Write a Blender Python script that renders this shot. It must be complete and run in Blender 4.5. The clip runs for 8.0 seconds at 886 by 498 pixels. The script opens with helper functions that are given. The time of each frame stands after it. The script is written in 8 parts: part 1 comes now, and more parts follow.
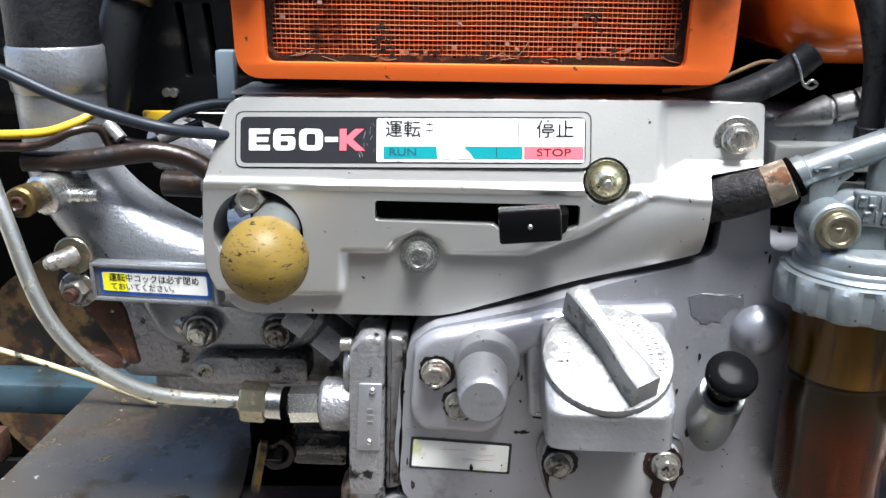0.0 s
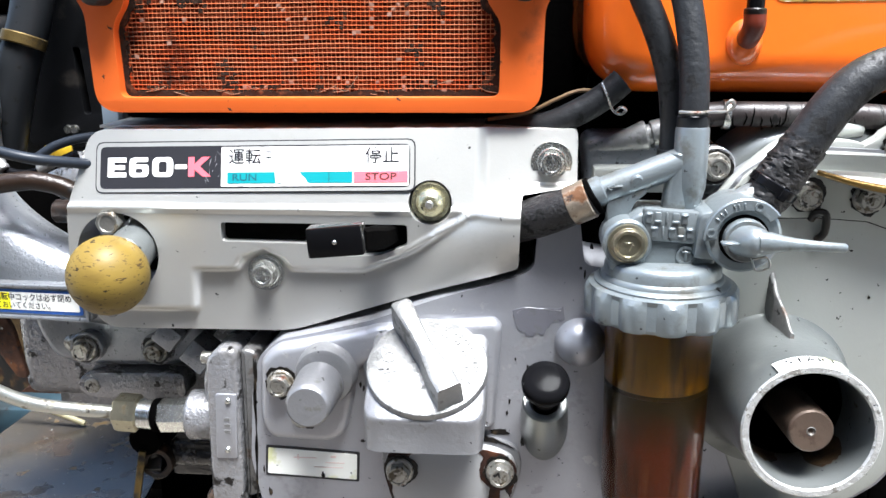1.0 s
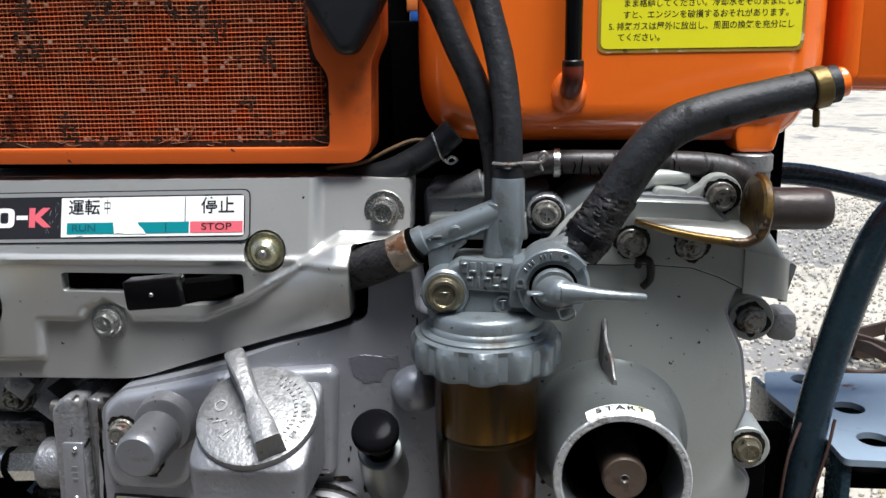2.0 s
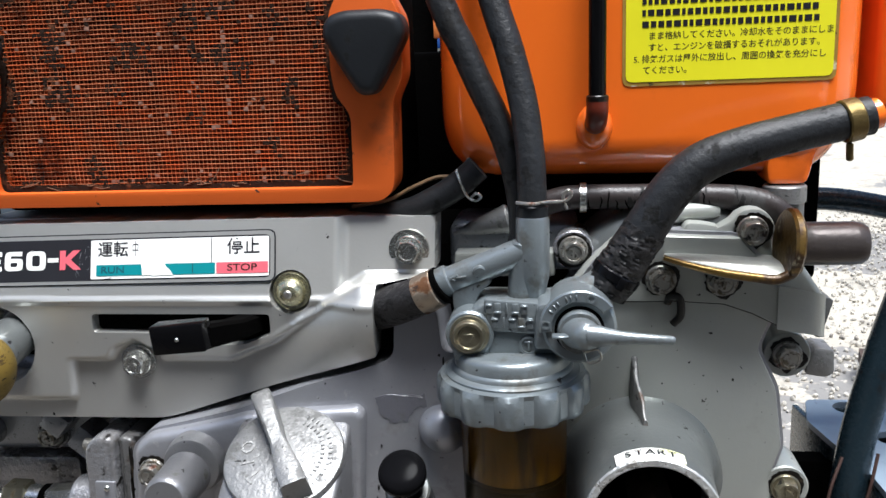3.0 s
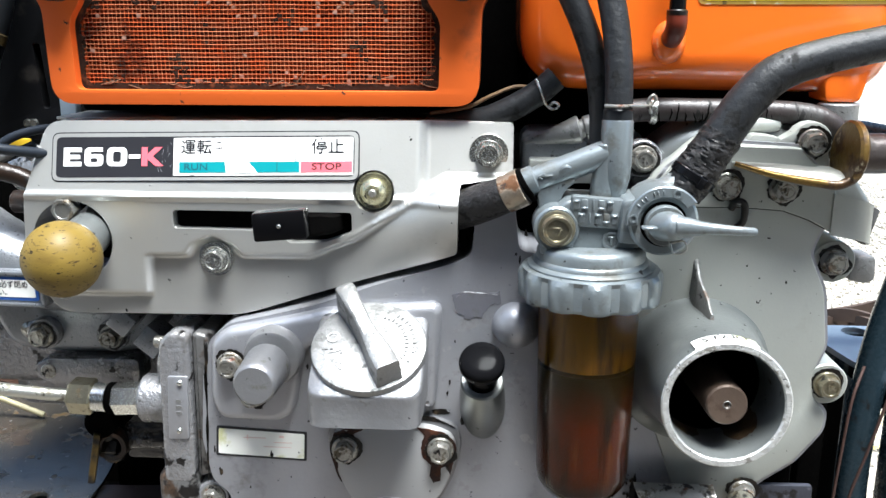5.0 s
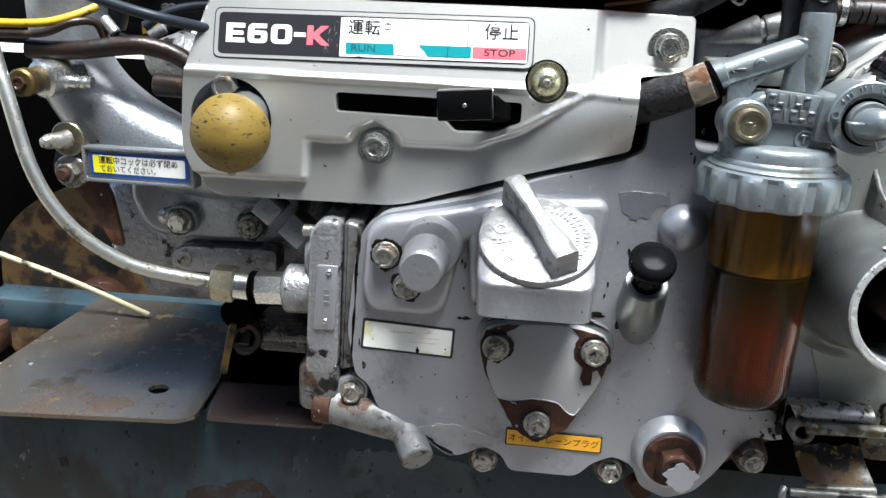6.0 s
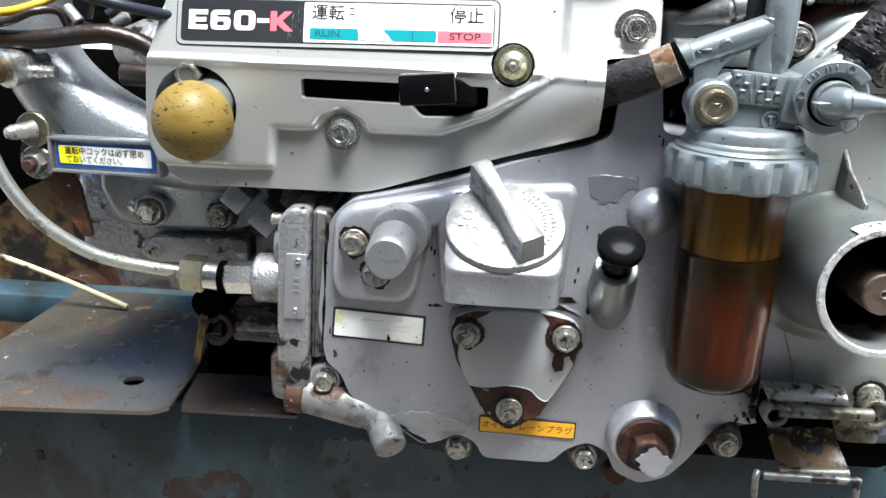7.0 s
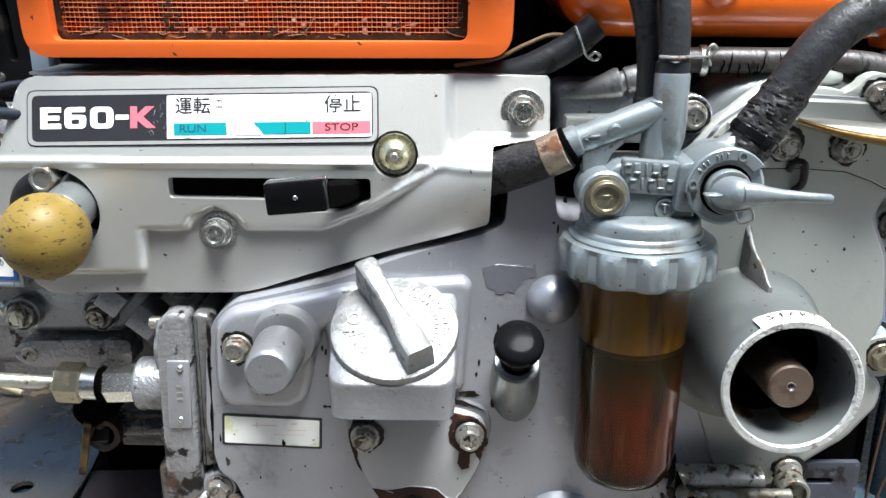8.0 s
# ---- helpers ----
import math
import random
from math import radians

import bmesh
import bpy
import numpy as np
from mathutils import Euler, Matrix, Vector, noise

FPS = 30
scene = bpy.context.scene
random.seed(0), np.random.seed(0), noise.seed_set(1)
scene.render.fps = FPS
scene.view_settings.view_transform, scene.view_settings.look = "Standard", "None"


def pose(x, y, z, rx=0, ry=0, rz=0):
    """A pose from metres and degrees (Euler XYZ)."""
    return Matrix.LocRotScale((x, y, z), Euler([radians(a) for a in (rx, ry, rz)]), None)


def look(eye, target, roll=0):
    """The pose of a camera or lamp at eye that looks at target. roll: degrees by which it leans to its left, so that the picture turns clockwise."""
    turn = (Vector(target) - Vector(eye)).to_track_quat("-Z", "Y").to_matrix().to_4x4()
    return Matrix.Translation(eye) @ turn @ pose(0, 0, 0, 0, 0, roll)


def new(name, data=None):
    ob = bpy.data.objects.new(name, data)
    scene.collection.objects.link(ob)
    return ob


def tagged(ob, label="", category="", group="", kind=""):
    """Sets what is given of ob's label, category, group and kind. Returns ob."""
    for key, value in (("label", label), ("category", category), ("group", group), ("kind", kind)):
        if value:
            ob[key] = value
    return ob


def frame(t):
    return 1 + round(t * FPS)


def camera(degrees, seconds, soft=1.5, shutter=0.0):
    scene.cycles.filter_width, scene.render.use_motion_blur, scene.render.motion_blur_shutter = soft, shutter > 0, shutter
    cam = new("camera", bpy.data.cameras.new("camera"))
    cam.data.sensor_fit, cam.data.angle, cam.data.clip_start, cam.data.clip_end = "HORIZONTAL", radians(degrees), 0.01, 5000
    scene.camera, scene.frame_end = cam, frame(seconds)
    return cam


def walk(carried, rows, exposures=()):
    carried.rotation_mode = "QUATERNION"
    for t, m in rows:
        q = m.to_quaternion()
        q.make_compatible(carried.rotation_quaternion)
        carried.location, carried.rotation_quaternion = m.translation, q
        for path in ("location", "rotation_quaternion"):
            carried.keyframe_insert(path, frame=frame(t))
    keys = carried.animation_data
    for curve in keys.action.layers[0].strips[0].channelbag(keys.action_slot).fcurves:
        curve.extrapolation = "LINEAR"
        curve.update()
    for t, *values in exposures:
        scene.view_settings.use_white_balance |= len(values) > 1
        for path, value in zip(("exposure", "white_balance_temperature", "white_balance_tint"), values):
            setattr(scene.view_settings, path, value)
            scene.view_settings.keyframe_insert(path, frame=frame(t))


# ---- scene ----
cam = camera(54.4, 8.0)
PATH = [
    (0, (0.021, -0.03, 0.765), (-0.06, 1.872, 0.152), 0.6),
    (0.5, (0.087, -0.057, 0.769), (-0.067, 1.857, 0.209), -0.5),
    (1, (0.153, -0.063, 0.76), (-0.029, 1.861, 0.247), -0.5),
    (1.5, (0.215, -0.053, 0.755), (0.026, 1.881, 0.281), -0.4),
    (2, (0.256, -0.056, 0.774), (0.081, 1.883, 0.319), -0.9),
    (2.2, (0.271, -0.056, 0.778), (0.091, 1.885, 0.328), -0.9),
    (3.3, (0.256, -0.043, 0.794), (-0.029, 1.889, 0.364), -2.6),
    (3.5, (0.233, -0.044, 0.785), (-0.038, 1.892, 0.362), -2.2),
    (4, (0.207, -0.053, 0.784), (0.13, 1.894, 0.331), -1.2),
    (4.5, (0.201, -0.083, 0.783), (0.162, 1.855, 0.291), -0.9),
    (5, (0.177, -0.092, 0.752), (0.053, 1.843, 0.262), 0.1),
    (5.2, (0.156, -0.086, 0.741), (0.015, 1.842, 0.229), 0.6),
    (6.3, (0.071, -0.099, 0.699), (-0.083, 1.806, 0.111), 3.1),
    (6.5, (0.078, -0.095, 0.7), (-0.078, 1.809, 0.108), 3.0),
    (7, (0.099, -0.091, 0.701), (-0.051, 1.81, 0.099), 2.1),
    (7.5, (0.114, -0.079, 0.716), (-0.001, 1.822, 0.103), 0.9),
    (8, (0.135, -0.036, 0.752), (0.092, 1.868, 0.14), 0.0),
]
EXPOSURES = [(t, e + (0.60 if t < 4.9 else 0.65), 6000, 9 if t < 4.9 else 6) for t, e in ((0.0, 1.16), (0.5, 1.65), (1.0, 1.53), (1.5, 0.68), (2.2, 0.18), (3.5, 0.47), (4.0, 0.22), (4.5, 0.25), (5.0, 1.2), (5.2, 1.22), (6.5, 0.9), (7.0, 1.27), (8.0, 1.2))]
walk(cam, [(t, look(eye, target, roll)) for t, eye, target, roll in PATH], EXPOSURES)

# ---- light ----
world = bpy.data.worlds.new("world")
scene.world = world
world.use_nodes = True
wn = world.node_tree.nodes
sky = wn.new("ShaderNodeTexSky")
sky.sky_type, sky.sun_disc = "NISHITA", False
sky.sun_elevation, sky.sun_rotation = radians(73), radians(151)
sky.air_density, sky.dust_density, sky.ozone_density = 1.0, 2.5, 1.6
world.node_tree.links.new(sky.outputs[0], wn["Background"].inputs[0])
wn["Background"].inputs[1].default_value = 0.085
sun_data = bpy.data.lights.new("sun", "SUN")
sun_data.energy, sun_data.angle, sun_data.color = 4.2, radians(26), (1.0, 0.97, 0.93)
sun = new("sun", sun_data)
sun.matrix_world = look((0.45, -0.80, 3.0), (0, 0, 0))


# ---- materials ----
def mat(name, col, rough=0.5, metal=0.0, var=0.12, scale=25.0, bump=0.0, bscale=600.0, chips=(), coat=0.0, trans=0.0, rvar=0.12, shine=0.5, stretch=None, ior=1.45):
    """A painted, cast or rubber surface: colour drift, fine relief, and patches (colour, scale, from, to, roughness, metal)."""
    m = bpy.data.materials.new(name)
    m.use_nodes = True
    n, l = m.node_tree.nodes, m.node_tree.links
    b = n["Principled BSDF"]
    co, info = n.new("ShaderNodeTexCoord"), n.new("ShaderNodeObjectInfo")
    shift = n.new("ShaderNodeMath")
    shift.operation = "MULTIPLY"
    shift.inputs[1].default_value = 37.0
    l.new(info.outputs["Random"], shift.inputs[0])

    where = co.outputs["Object"]
    if stretch:
        pull = n.new("ShaderNodeVectorMath")
        pull.operation = "MULTIPLY"
        pull.inputs[1].default_value = stretch
        l.new(where, pull.inputs[0])
        where = pull.outputs[0]

    def cloud(s, detail=4.0):
        t = n.new("ShaderNodeTexNoise")
        t.noise_dimensions = "4D"
        t.inputs["Scale"].default_value, t.inputs["Detail"].default_value = s, detail
        t.inputs["Roughness"].default_value = 0.6
        l.new(where, t.inputs["Vector"])
        l.new(shift.outputs[0], t.inputs["W"])
        return t.outputs["Fac"]

    def mixed(kind, fac, a, c):
        x = n.new("ShaderNodeMix")
        x.data_type = kind
        i = {"RGBA": (6, 7), "FLOAT": (2, 3)}[kind]
        l.new(fac, x.inputs[0])
        for k, v in zip(i, (a, c)):
            if hasattr(v, "is_linked"):
                l.new(v, x.inputs[k])
            else:
                x.inputs[k].default_value = v
        return x.outputs[2 if kind == "RGBA" else 0]

    big, fine = cloud(scale), cloud(scale * 14, 3.0)
    lo = tuple(max(0, c * (1 - var)) for c in col) + (1,)
    hi = tuple(min(1, c * (1 + var)) for c in col) + (1,)
    colour = mixed("RGBA", big, lo, hi)
    rr = mixed("FLOAT", fine, max(0.02, rough - rvar / 2), min(1.0, rough + rvar / 2))
    mm = None
    for c, s, a, z, r, me in chips:
        ramp = n.new("ShaderNodeMapRange")
        ramp.interpolation_type = "SMOOTHSTEP"
        ramp.inputs[1].default_value, ramp.inputs[2].default_value = a, z
        l.new(cloud(s, 6.0), ramp.inputs[0])
        colour = mixed("RGBA", ramp.outputs[0], colour, (*c, 1))
        rr = mixed("FLOAT", ramp.outputs[0], rr, r)
        mm = mixed("FLOAT", ramp.outputs[0], mm if mm is not None else metal, me)
    l.new(colour, b.inputs["Base Color"])
    l.new(rr, b.inputs["Roughness"])
    if mm is not None:
        l.new(mm, b.inputs["Metallic"])
    else:
        b.inputs["Metallic"].default_value = metal
    b.inputs["Specular IOR Level"].default_value = shine
    b.inputs["IOR"].default_value = ior
    b.inputs["Coat Weight"].default_value = coat
    b.inputs["Coat Roughness"].default_value = 0.12
    b.inputs["Transmission Weight"].default_value = trans
    if bump:
        bp = n.new("ShaderNodeBump")
        bp.inputs["Strength"].default_value, bp.inputs["Distance"].default_value = min(1.0, bump), 0.001 * max(1.0, bump)
        l.new(cloud(bscale, 3.0), bp.inputs["Height"])
        l.new(bp.outputs[0], b.inputs["Normal"])
    return m


RUST = (0.11, 0.035, 0.015)
OIL = (0.006, 0.005, 0.0045)
SILVER = mat("silver_paint", (0.50, 0.497, 0.470), 0.40, 0.70, 0.08, 24, 0.09, 700, [((0.33, 0.32, 0.285), 14, 0.55, 0.80, 0.5, 0.4), (OIL, 180, 0.68, 0.705, 0.6, 0)])
GREY = mat("grey_paint", (0.365, 0.37, 0.395), 0.37, 0.6, 0.14, 22, 0.22, 300, [((0.31, 0.31, 0.325), 16, 0.60, 0.62, 0.45, 0.4), ((0.43, 0.43, 0.44), 55, 0.63, 0.66, 0.32, 0.6), ((0.19, 0.185, 0.18), 30, 0.57, 0.74, 0.5, 0.2), (OIL, 220, 0.665, 0.69, 0.6, 0)])
GREY_R = mat("grey_green_paint", (0.375, 0.388, 0.358), 0.40, 0.4, 0.10, 18, 0.14, 320, [((0.28, 0.28, 0.25), 20, 0.56, 0.74, 0.6, 0.1), (OIL, 190, 0.67, 0.695, 0.5, 0), ((0.07, 0.06, 0.045), 60, 0.68, 0.72, 0.6, 0)])
CAST = mat("cast_grey", (0.30, 0.30, 0.31), 0.25, 0.6, 0.25, 30, 1.25, 270, [((0.11, 0.105, 0.10), 26, 0.52, 0.66, 0.5, 0.2), (OIL, 80, 0.57, 0.62, 0.35, 0)])
CAST_BLUE = mat("cast_blue_grey", (0.25, 0.262, 0.28), 0.29, 0.6, 0.15, 30, 0.45, 420, [((0.11, 0.11, 0.11), 22, 0.56, 0.74, 0.5, 0.2), (OIL, 90, 0.65, 0.70, 0.5, 0)])
ALU = mat("cast_aluminium", (0.265, 0.265, 0.26), 0.44, 0.65, 0.3, 60, 0.6, 330, [((0.14, 0.14, 0.135), 120, 0.53, 0.63, 0.6, 0.4), (OIL, 210, 0.64, 0.67, 0.6, 0)])
FILTER = mat("filter_body_paint", (0.198, 0.224, 0.234), 0.33, 0.5, 0.12, 40, 0.22, 420, [((0.085, 0.085, 0.075), 38, 0.52, 0.68, 0.5, 0.2), (OIL, 130, 0.65, 0.685, 0.6, 0)])
ZINC = mat("zinc_steel", (0.66, 0.66, 0.62), 0.26, 0.95, 0.12, 120, 0.15, 900, [(RUST, 170, 0.66, 0.76, 0.8, 0.1)])
ZINC_D = mat("dirty_zinc_steel", (0.42, 0.41, 0.375), 0.30, 0.85, 0.35, 120, 0.5, 450, [((0.12, 0.10, 0.07), 150, 0.50, 0.62, 0.6, 0.4), (RUST, 130, 0.58, 0.70, 0.8, 0.1), (OIL, 160, 0.56, 0.63, 0.5, 0)])
GOLD = mat("yellow_zinc", (0.34, 0.31, 0.22), 0.30, 0.9, 0.35, 110, 0.3, 600, [((0.13, 0.09, 0.04), 120, 0.55, 0.68, 0.6, 0.5), (OIL, 140, 0.62, 0.67, 0.6, 0)])
BRASS = mat("brass", (0.15, 0.105, 0.038), 0.42, 0.8, 0.4, 70, 0.3, 500, [(OIL, 60, 0.50, 0.64, 0.6, 0.1)])
STEEL = mat("worn_steel_pipe", (0.50, 0.50, 0.45), 0.34, 0.9, 0.2, 80, 0.4, 450, [((0.17, 0.155, 0.12), 130, 0.55, 0.64, 0.6, 0.5), (OIL, 150, 0.66, 0.69, 0.6, 0)])
RUSTY = mat("rusty_steel", (0.050, 0.021, 0.011), 0.7, 0.2, 0.5, 60, 0.8, 280, [((0.13, 0.05, 0.018), 60, 0.56, 0.68, 0.9, 0), (OIL, 50, 0.55, 0.64, 0.6, 0), ((0.40, 0.39, 0.37), 90, 0.65, 0.68, 0.5, 0.3)])
PLATE_RUST = mat("chipped_cover_plate", (0.385, 0.385, 0.385), 0.4, 0.3, 0.06, 12, 0.12, 300, [(RUST, 40, 0.71, 0.72, 0.7, 0.1), (OIL, 200, 0.68, 0.70, 0.6, 0)])
RUST_BROWN = mat("rust_brown", (0.028, 0.0085, 0.004), 0.65, 0.1, 0.6, 90, 1.0, 240, [((0.085, 0.028, 0.009), 70, 0.54, 0.68, 0.85, 0.05), ((0.007, 0.004, 0.003), 60, 0.56, 0.64, 0.6, 0.1), ((0.28, 0.27, 0.26), 120, 0.665, 0.675, 0.45, 0.2)])
ORANGE = mat("orange_enamel", (1.0, 0.18, 0.016), 0.20, 0.0, 0.07, 8, 0.03, 300, [((0.52, 0.08, 0.010), 16, 0.58, 0.74, 0.3, 0), ((0.20, 0.05, 0.02), 70, 0.69, 0.73, 0.6, 0)], coat=0.9)
ORANGE_F = mat("orange_frame", (0.66, 0.118, 0.016), 0.42, 0.0, 0.10, 14, 0.08, 300, [((0.30, 0.07, 0.016), 24, 0.56, 0.74, 0.7, 0), ((0.045, 0.022, 0.014), 130, 0.665, 0.69, 0.8, 0)], coat=0.1)
MESHW = mat("dusty_wire", (0.36, 0.112, 0.047), 0.75, 0.0, 0.5, 16, 0.0, 300, [((0.42, 0.085, 0.024), 60, 0.46, 0.60, 0.8, 0), ((0.035, 0.018, 0.012), 22, 0.56, 0.66, 0.8, 0)], shine=0.15)
DIRT = mat("caked_dirt", (0.022, 0.013, 0.009), 0.9, 0, 0.5, 90, 0.8, 260, [((0.10, 0.04, 0.02), 70, 0.56, 0.66, 0.9, 0)], shine=0.1)
CORE = mat("radiator_core", (0.15, 0.024, 0.007), 0.7, 0.0, 0.5, 60, 0.6, 250, [((0.08, 0.016, 0.007), 75, 0.49, 0.62, 0.8, 0), ((0.015, 0.008, 0.006), 18, 0.56, 0.66, 0.8, 0)], shine=0.1, stretch=(0.5, 1, 1.6))
RUBBER = mat("black_rubber", (0.016, 0.0172, 0.019), 0.48, 0.0, 0.35, 60, 0.7, 240, [((0.005, 0.005, 0.005), 90, 0.56, 0.62, 0.75, 0), ((0.07, 0.07, 0.07), 160, 0.67, 0.71, 0.8, 0)], shine=0.35)
RUBBER_S = mat("smooth_rubber", (0.013, 0.0145, 0.0165), 0.42, 0.0, 0.25, 40, 0.15, 300, [((0.005, 0.005, 0.005), 80, 0.60, 0.66, 0.7, 0)], shine=0.3)
TAPE = mat("cracked_tape", (0.016, 0.015, 0.015), 0.5, 0.0, 0.5, 120, 1.5, 220, [((0.003, 0.003, 0.003), 110, 0.55, 0.60, 0.8, 0)], shine=0.4)
BLACK = mat("black_plastic", (0.004, 0.004, 0.0045), 0.16, 0.0, 0.2, 60, 0.06, 160, (), rvar=0.08, shine=0.14)
# near-black for dark parts; its depth also paints shade in gaps and recesses
BLACK_AND_SHADE = mat("black_parts_and_shade", (0.0016, 0.0015, 0.0014), 0.9, 0.0, 0.5, 40, 0.6, 240, (), shine=0.02)
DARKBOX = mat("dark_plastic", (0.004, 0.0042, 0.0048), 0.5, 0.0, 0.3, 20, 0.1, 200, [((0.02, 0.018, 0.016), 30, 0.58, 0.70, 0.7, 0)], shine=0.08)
BLUE = mat("blue_chassis_paint", (0.025, 0.046, 0.058), 0.36, 0.1, 0.4, 6, 0.15, 160, [((0.042, 0.066, 0.080), 12, 0.52, 0.66, 0.45, 0.1), ((0.014, 0.017, 0.016), 10, 0.50, 0.64, 0.5, 0), ((0.050, 0.021, 0.014), 14, 0.61, 0.63, 0.85, 0.1), ((0.13, 0.155, 0.16), 44, 0.67, 0.70, 0.5, 0), ((0.10, 0.05, 0.02), 52, 0.65, 0.69, 0.9, 0), (OIL, 140, 0.64, 0.67, 0.6, 0)], stretch=(1, 1, 0.55))
SHEET = mat("worn_blue_sheet", (0.132, 0.116, 0.094), 0.21, 0.6, 0.4, 14, 0.08, 180, [((0.135, 0.095, 0.065), 10, 0.50, 0.63, 0.3, 0.5), ((0.050, 0.085, 0.095), 9, 0.54, 0.64, 0.28, 0.4), ((0.19, 0.12, 0.04), 42, 0.60, 0.70, 0.6, 0.2), ((0.04, 0.032, 0.022), 22, 0.58, 0.68, 0.45, 0.2), ((0.36, 0.37, 0.36), 85, 0.66, 0.70, 0.4, 0.3), (OIL, 150, 0.66, 0.69, 0.6, 0)])
BRACKET = mat("pale_blue_bracket", (0.23, 0.285, 0.34), 0.45, 0.05, 0.12, 30, 0.1, 220, [(RUST, 45, 0.66, 0.72, 0.8, 0), ((0.10, 0.13, 0.16), 25, 0.60, 0.70, 0.6, 0)])
TUBE_B = mat("blue_tube_paint", (0.017, 0.031, 0.041), 0.27, 0.1, 0.3, 20, 0.08, 220, [(RUST, 30, 0.66, 0.72, 0.8, 0), (OIL, 90, 0.60, 0.68, 0.6, 0)], shine=0.35)
IVORY = mat("aged_ivory_plastic", (0.165, 0.112, 0.023), 0.45, 0.0, 0.25, 30, 0.15, 200, [((0.10, 0.064, 0.015), 24, 0.52, 0.70, 0.5, 0), ((0.085, 0.055, 0.016), 420, 0.58, 0.62, 0.55, 0), ((0.050, 0.030, 0.011), 150, 0.60, 0.64, 0.6, 0), ((0.012, 0.008, 0.005), 210, 0.62, 0.64, 0.6, 0), ((0.02, 0.012, 0.006), 110, 0.64, 0.66, 0.6, 0)], shine=0.25, stretch=(0.6, 0.6, 1.8))
WHITE = mat("white_film", (0.80, 0.80, 0.76), 0.3, 0, 0.04, 30)
DIRTY_WHITE = mat("stained_white_film", (0.84, 0.84, 0.78), 0.5, 0, 0.05, 30, 0, 300, [((0.60, 0.60, 0.34), 38, 0.54, 0.66, 0.5, 0), ((0.10, 0.09, 0.04), 120, 0.72, 0.75, 0.6, 0)], shine=0.1)
INK = mat("black_film", (0.018, 0.018, 0.021), 0.3, 0, 0.2, 40, 0.0, 300, [((0.25, 0.25, 0.27), 70, 0.72, 0.75, 0.5, 0)])
TEAL = mat("teal_film", (0.01, 0.20, 0.22), 0.32, 0, 0.10, 40)
PINK = mat("red_pink_film", (0.66, 0.12, 0.15), 0.32, 0, 0.08, 40)
BLUEF = mat("blue_film", (0.02, 0.08, 0.30), 0.32, 0, 0.06, 40)
YELLOW = mat("yellow_film", (0.86, 0.80, 0.015), 0.35, 0, 0.06, 30, 0, 300, [((0.45, 0.38, 0.05), 50, 0.68, 0.74, 0.5, 0)])
AMBER_L = mat("amber_label", (0.85, 0.42, 0.025), 0.38, 0, 0.12, 50, 0, 300, [((0.22, 0.08, 0.02), 70, 0.62, 0.68, 0.6, 0)])
# the paler upright streaks paint the bowl's reflections into the fuel colour
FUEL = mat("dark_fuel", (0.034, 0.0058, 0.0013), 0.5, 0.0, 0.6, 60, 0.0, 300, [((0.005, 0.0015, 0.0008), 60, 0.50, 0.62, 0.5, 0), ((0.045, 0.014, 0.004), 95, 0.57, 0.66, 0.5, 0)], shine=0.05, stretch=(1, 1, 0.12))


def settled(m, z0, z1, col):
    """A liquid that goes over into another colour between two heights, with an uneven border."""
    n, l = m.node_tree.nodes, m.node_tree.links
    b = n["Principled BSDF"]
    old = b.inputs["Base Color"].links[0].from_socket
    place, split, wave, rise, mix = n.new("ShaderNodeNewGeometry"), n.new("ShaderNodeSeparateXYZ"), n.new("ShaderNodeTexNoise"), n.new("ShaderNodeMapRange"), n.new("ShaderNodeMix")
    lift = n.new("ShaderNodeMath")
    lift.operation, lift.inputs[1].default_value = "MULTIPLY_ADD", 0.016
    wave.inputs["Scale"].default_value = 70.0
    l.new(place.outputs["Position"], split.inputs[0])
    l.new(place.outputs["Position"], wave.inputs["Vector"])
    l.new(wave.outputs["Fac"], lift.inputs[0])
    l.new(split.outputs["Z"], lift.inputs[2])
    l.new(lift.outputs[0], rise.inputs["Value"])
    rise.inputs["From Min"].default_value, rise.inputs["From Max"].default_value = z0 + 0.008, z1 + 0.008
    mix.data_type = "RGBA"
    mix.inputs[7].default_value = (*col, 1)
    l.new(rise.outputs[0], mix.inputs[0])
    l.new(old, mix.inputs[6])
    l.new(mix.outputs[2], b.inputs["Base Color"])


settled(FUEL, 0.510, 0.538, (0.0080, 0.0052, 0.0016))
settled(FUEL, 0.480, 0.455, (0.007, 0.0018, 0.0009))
ELEMENT = mat("filter_element", (0.20, 0.125, 0.026), 0.6, 0.0, 0.5, 60, 0.2, 300, [((0.040, 0.022, 0.007), 60, 0.48, 0.62, 0.5, 0), ((0.17, 0.12, 0.045), 80, 0.60, 0.68, 0.5, 0)], shine=0.1, stretch=(1, 1, 0.15))
BOWL = mat("amber_bowl", (0.95, 0.74, 0.32), 0.015, 0.0, 0.03, 20, 0.0, 300, (), 0.0, 1.0, 0.0, ior=1.33)
COPPER = mat("copper_brown_tube", (0.020, 0.012, 0.008), 0.32, 0.2, 0.5, 50, 0.5, 260, [((0.075, 0.040, 0.022), 60, 0.57, 0.68, 0.5, 0.2), (OIL, 50, 0.54, 0.62, 0.45, 0)])
COPPER_W = mat("bare_copper_wire", (0.070, 0.040, 0.033), 0.45, 0.4, 0.3, 60, 0.2, 300, [((0.06, 0.03, 0.022), 50, 0.54, 0.66, 0.6, 0.2)])
YELLOW_T = mat("yellow_tube", (0.55, 0.36, 0.02), 0.4, 0, 0.2, 40, 0, 300, [((0.10, 0.06, 0.02), 60, 0.58, 0.66, 0.6, 0)])
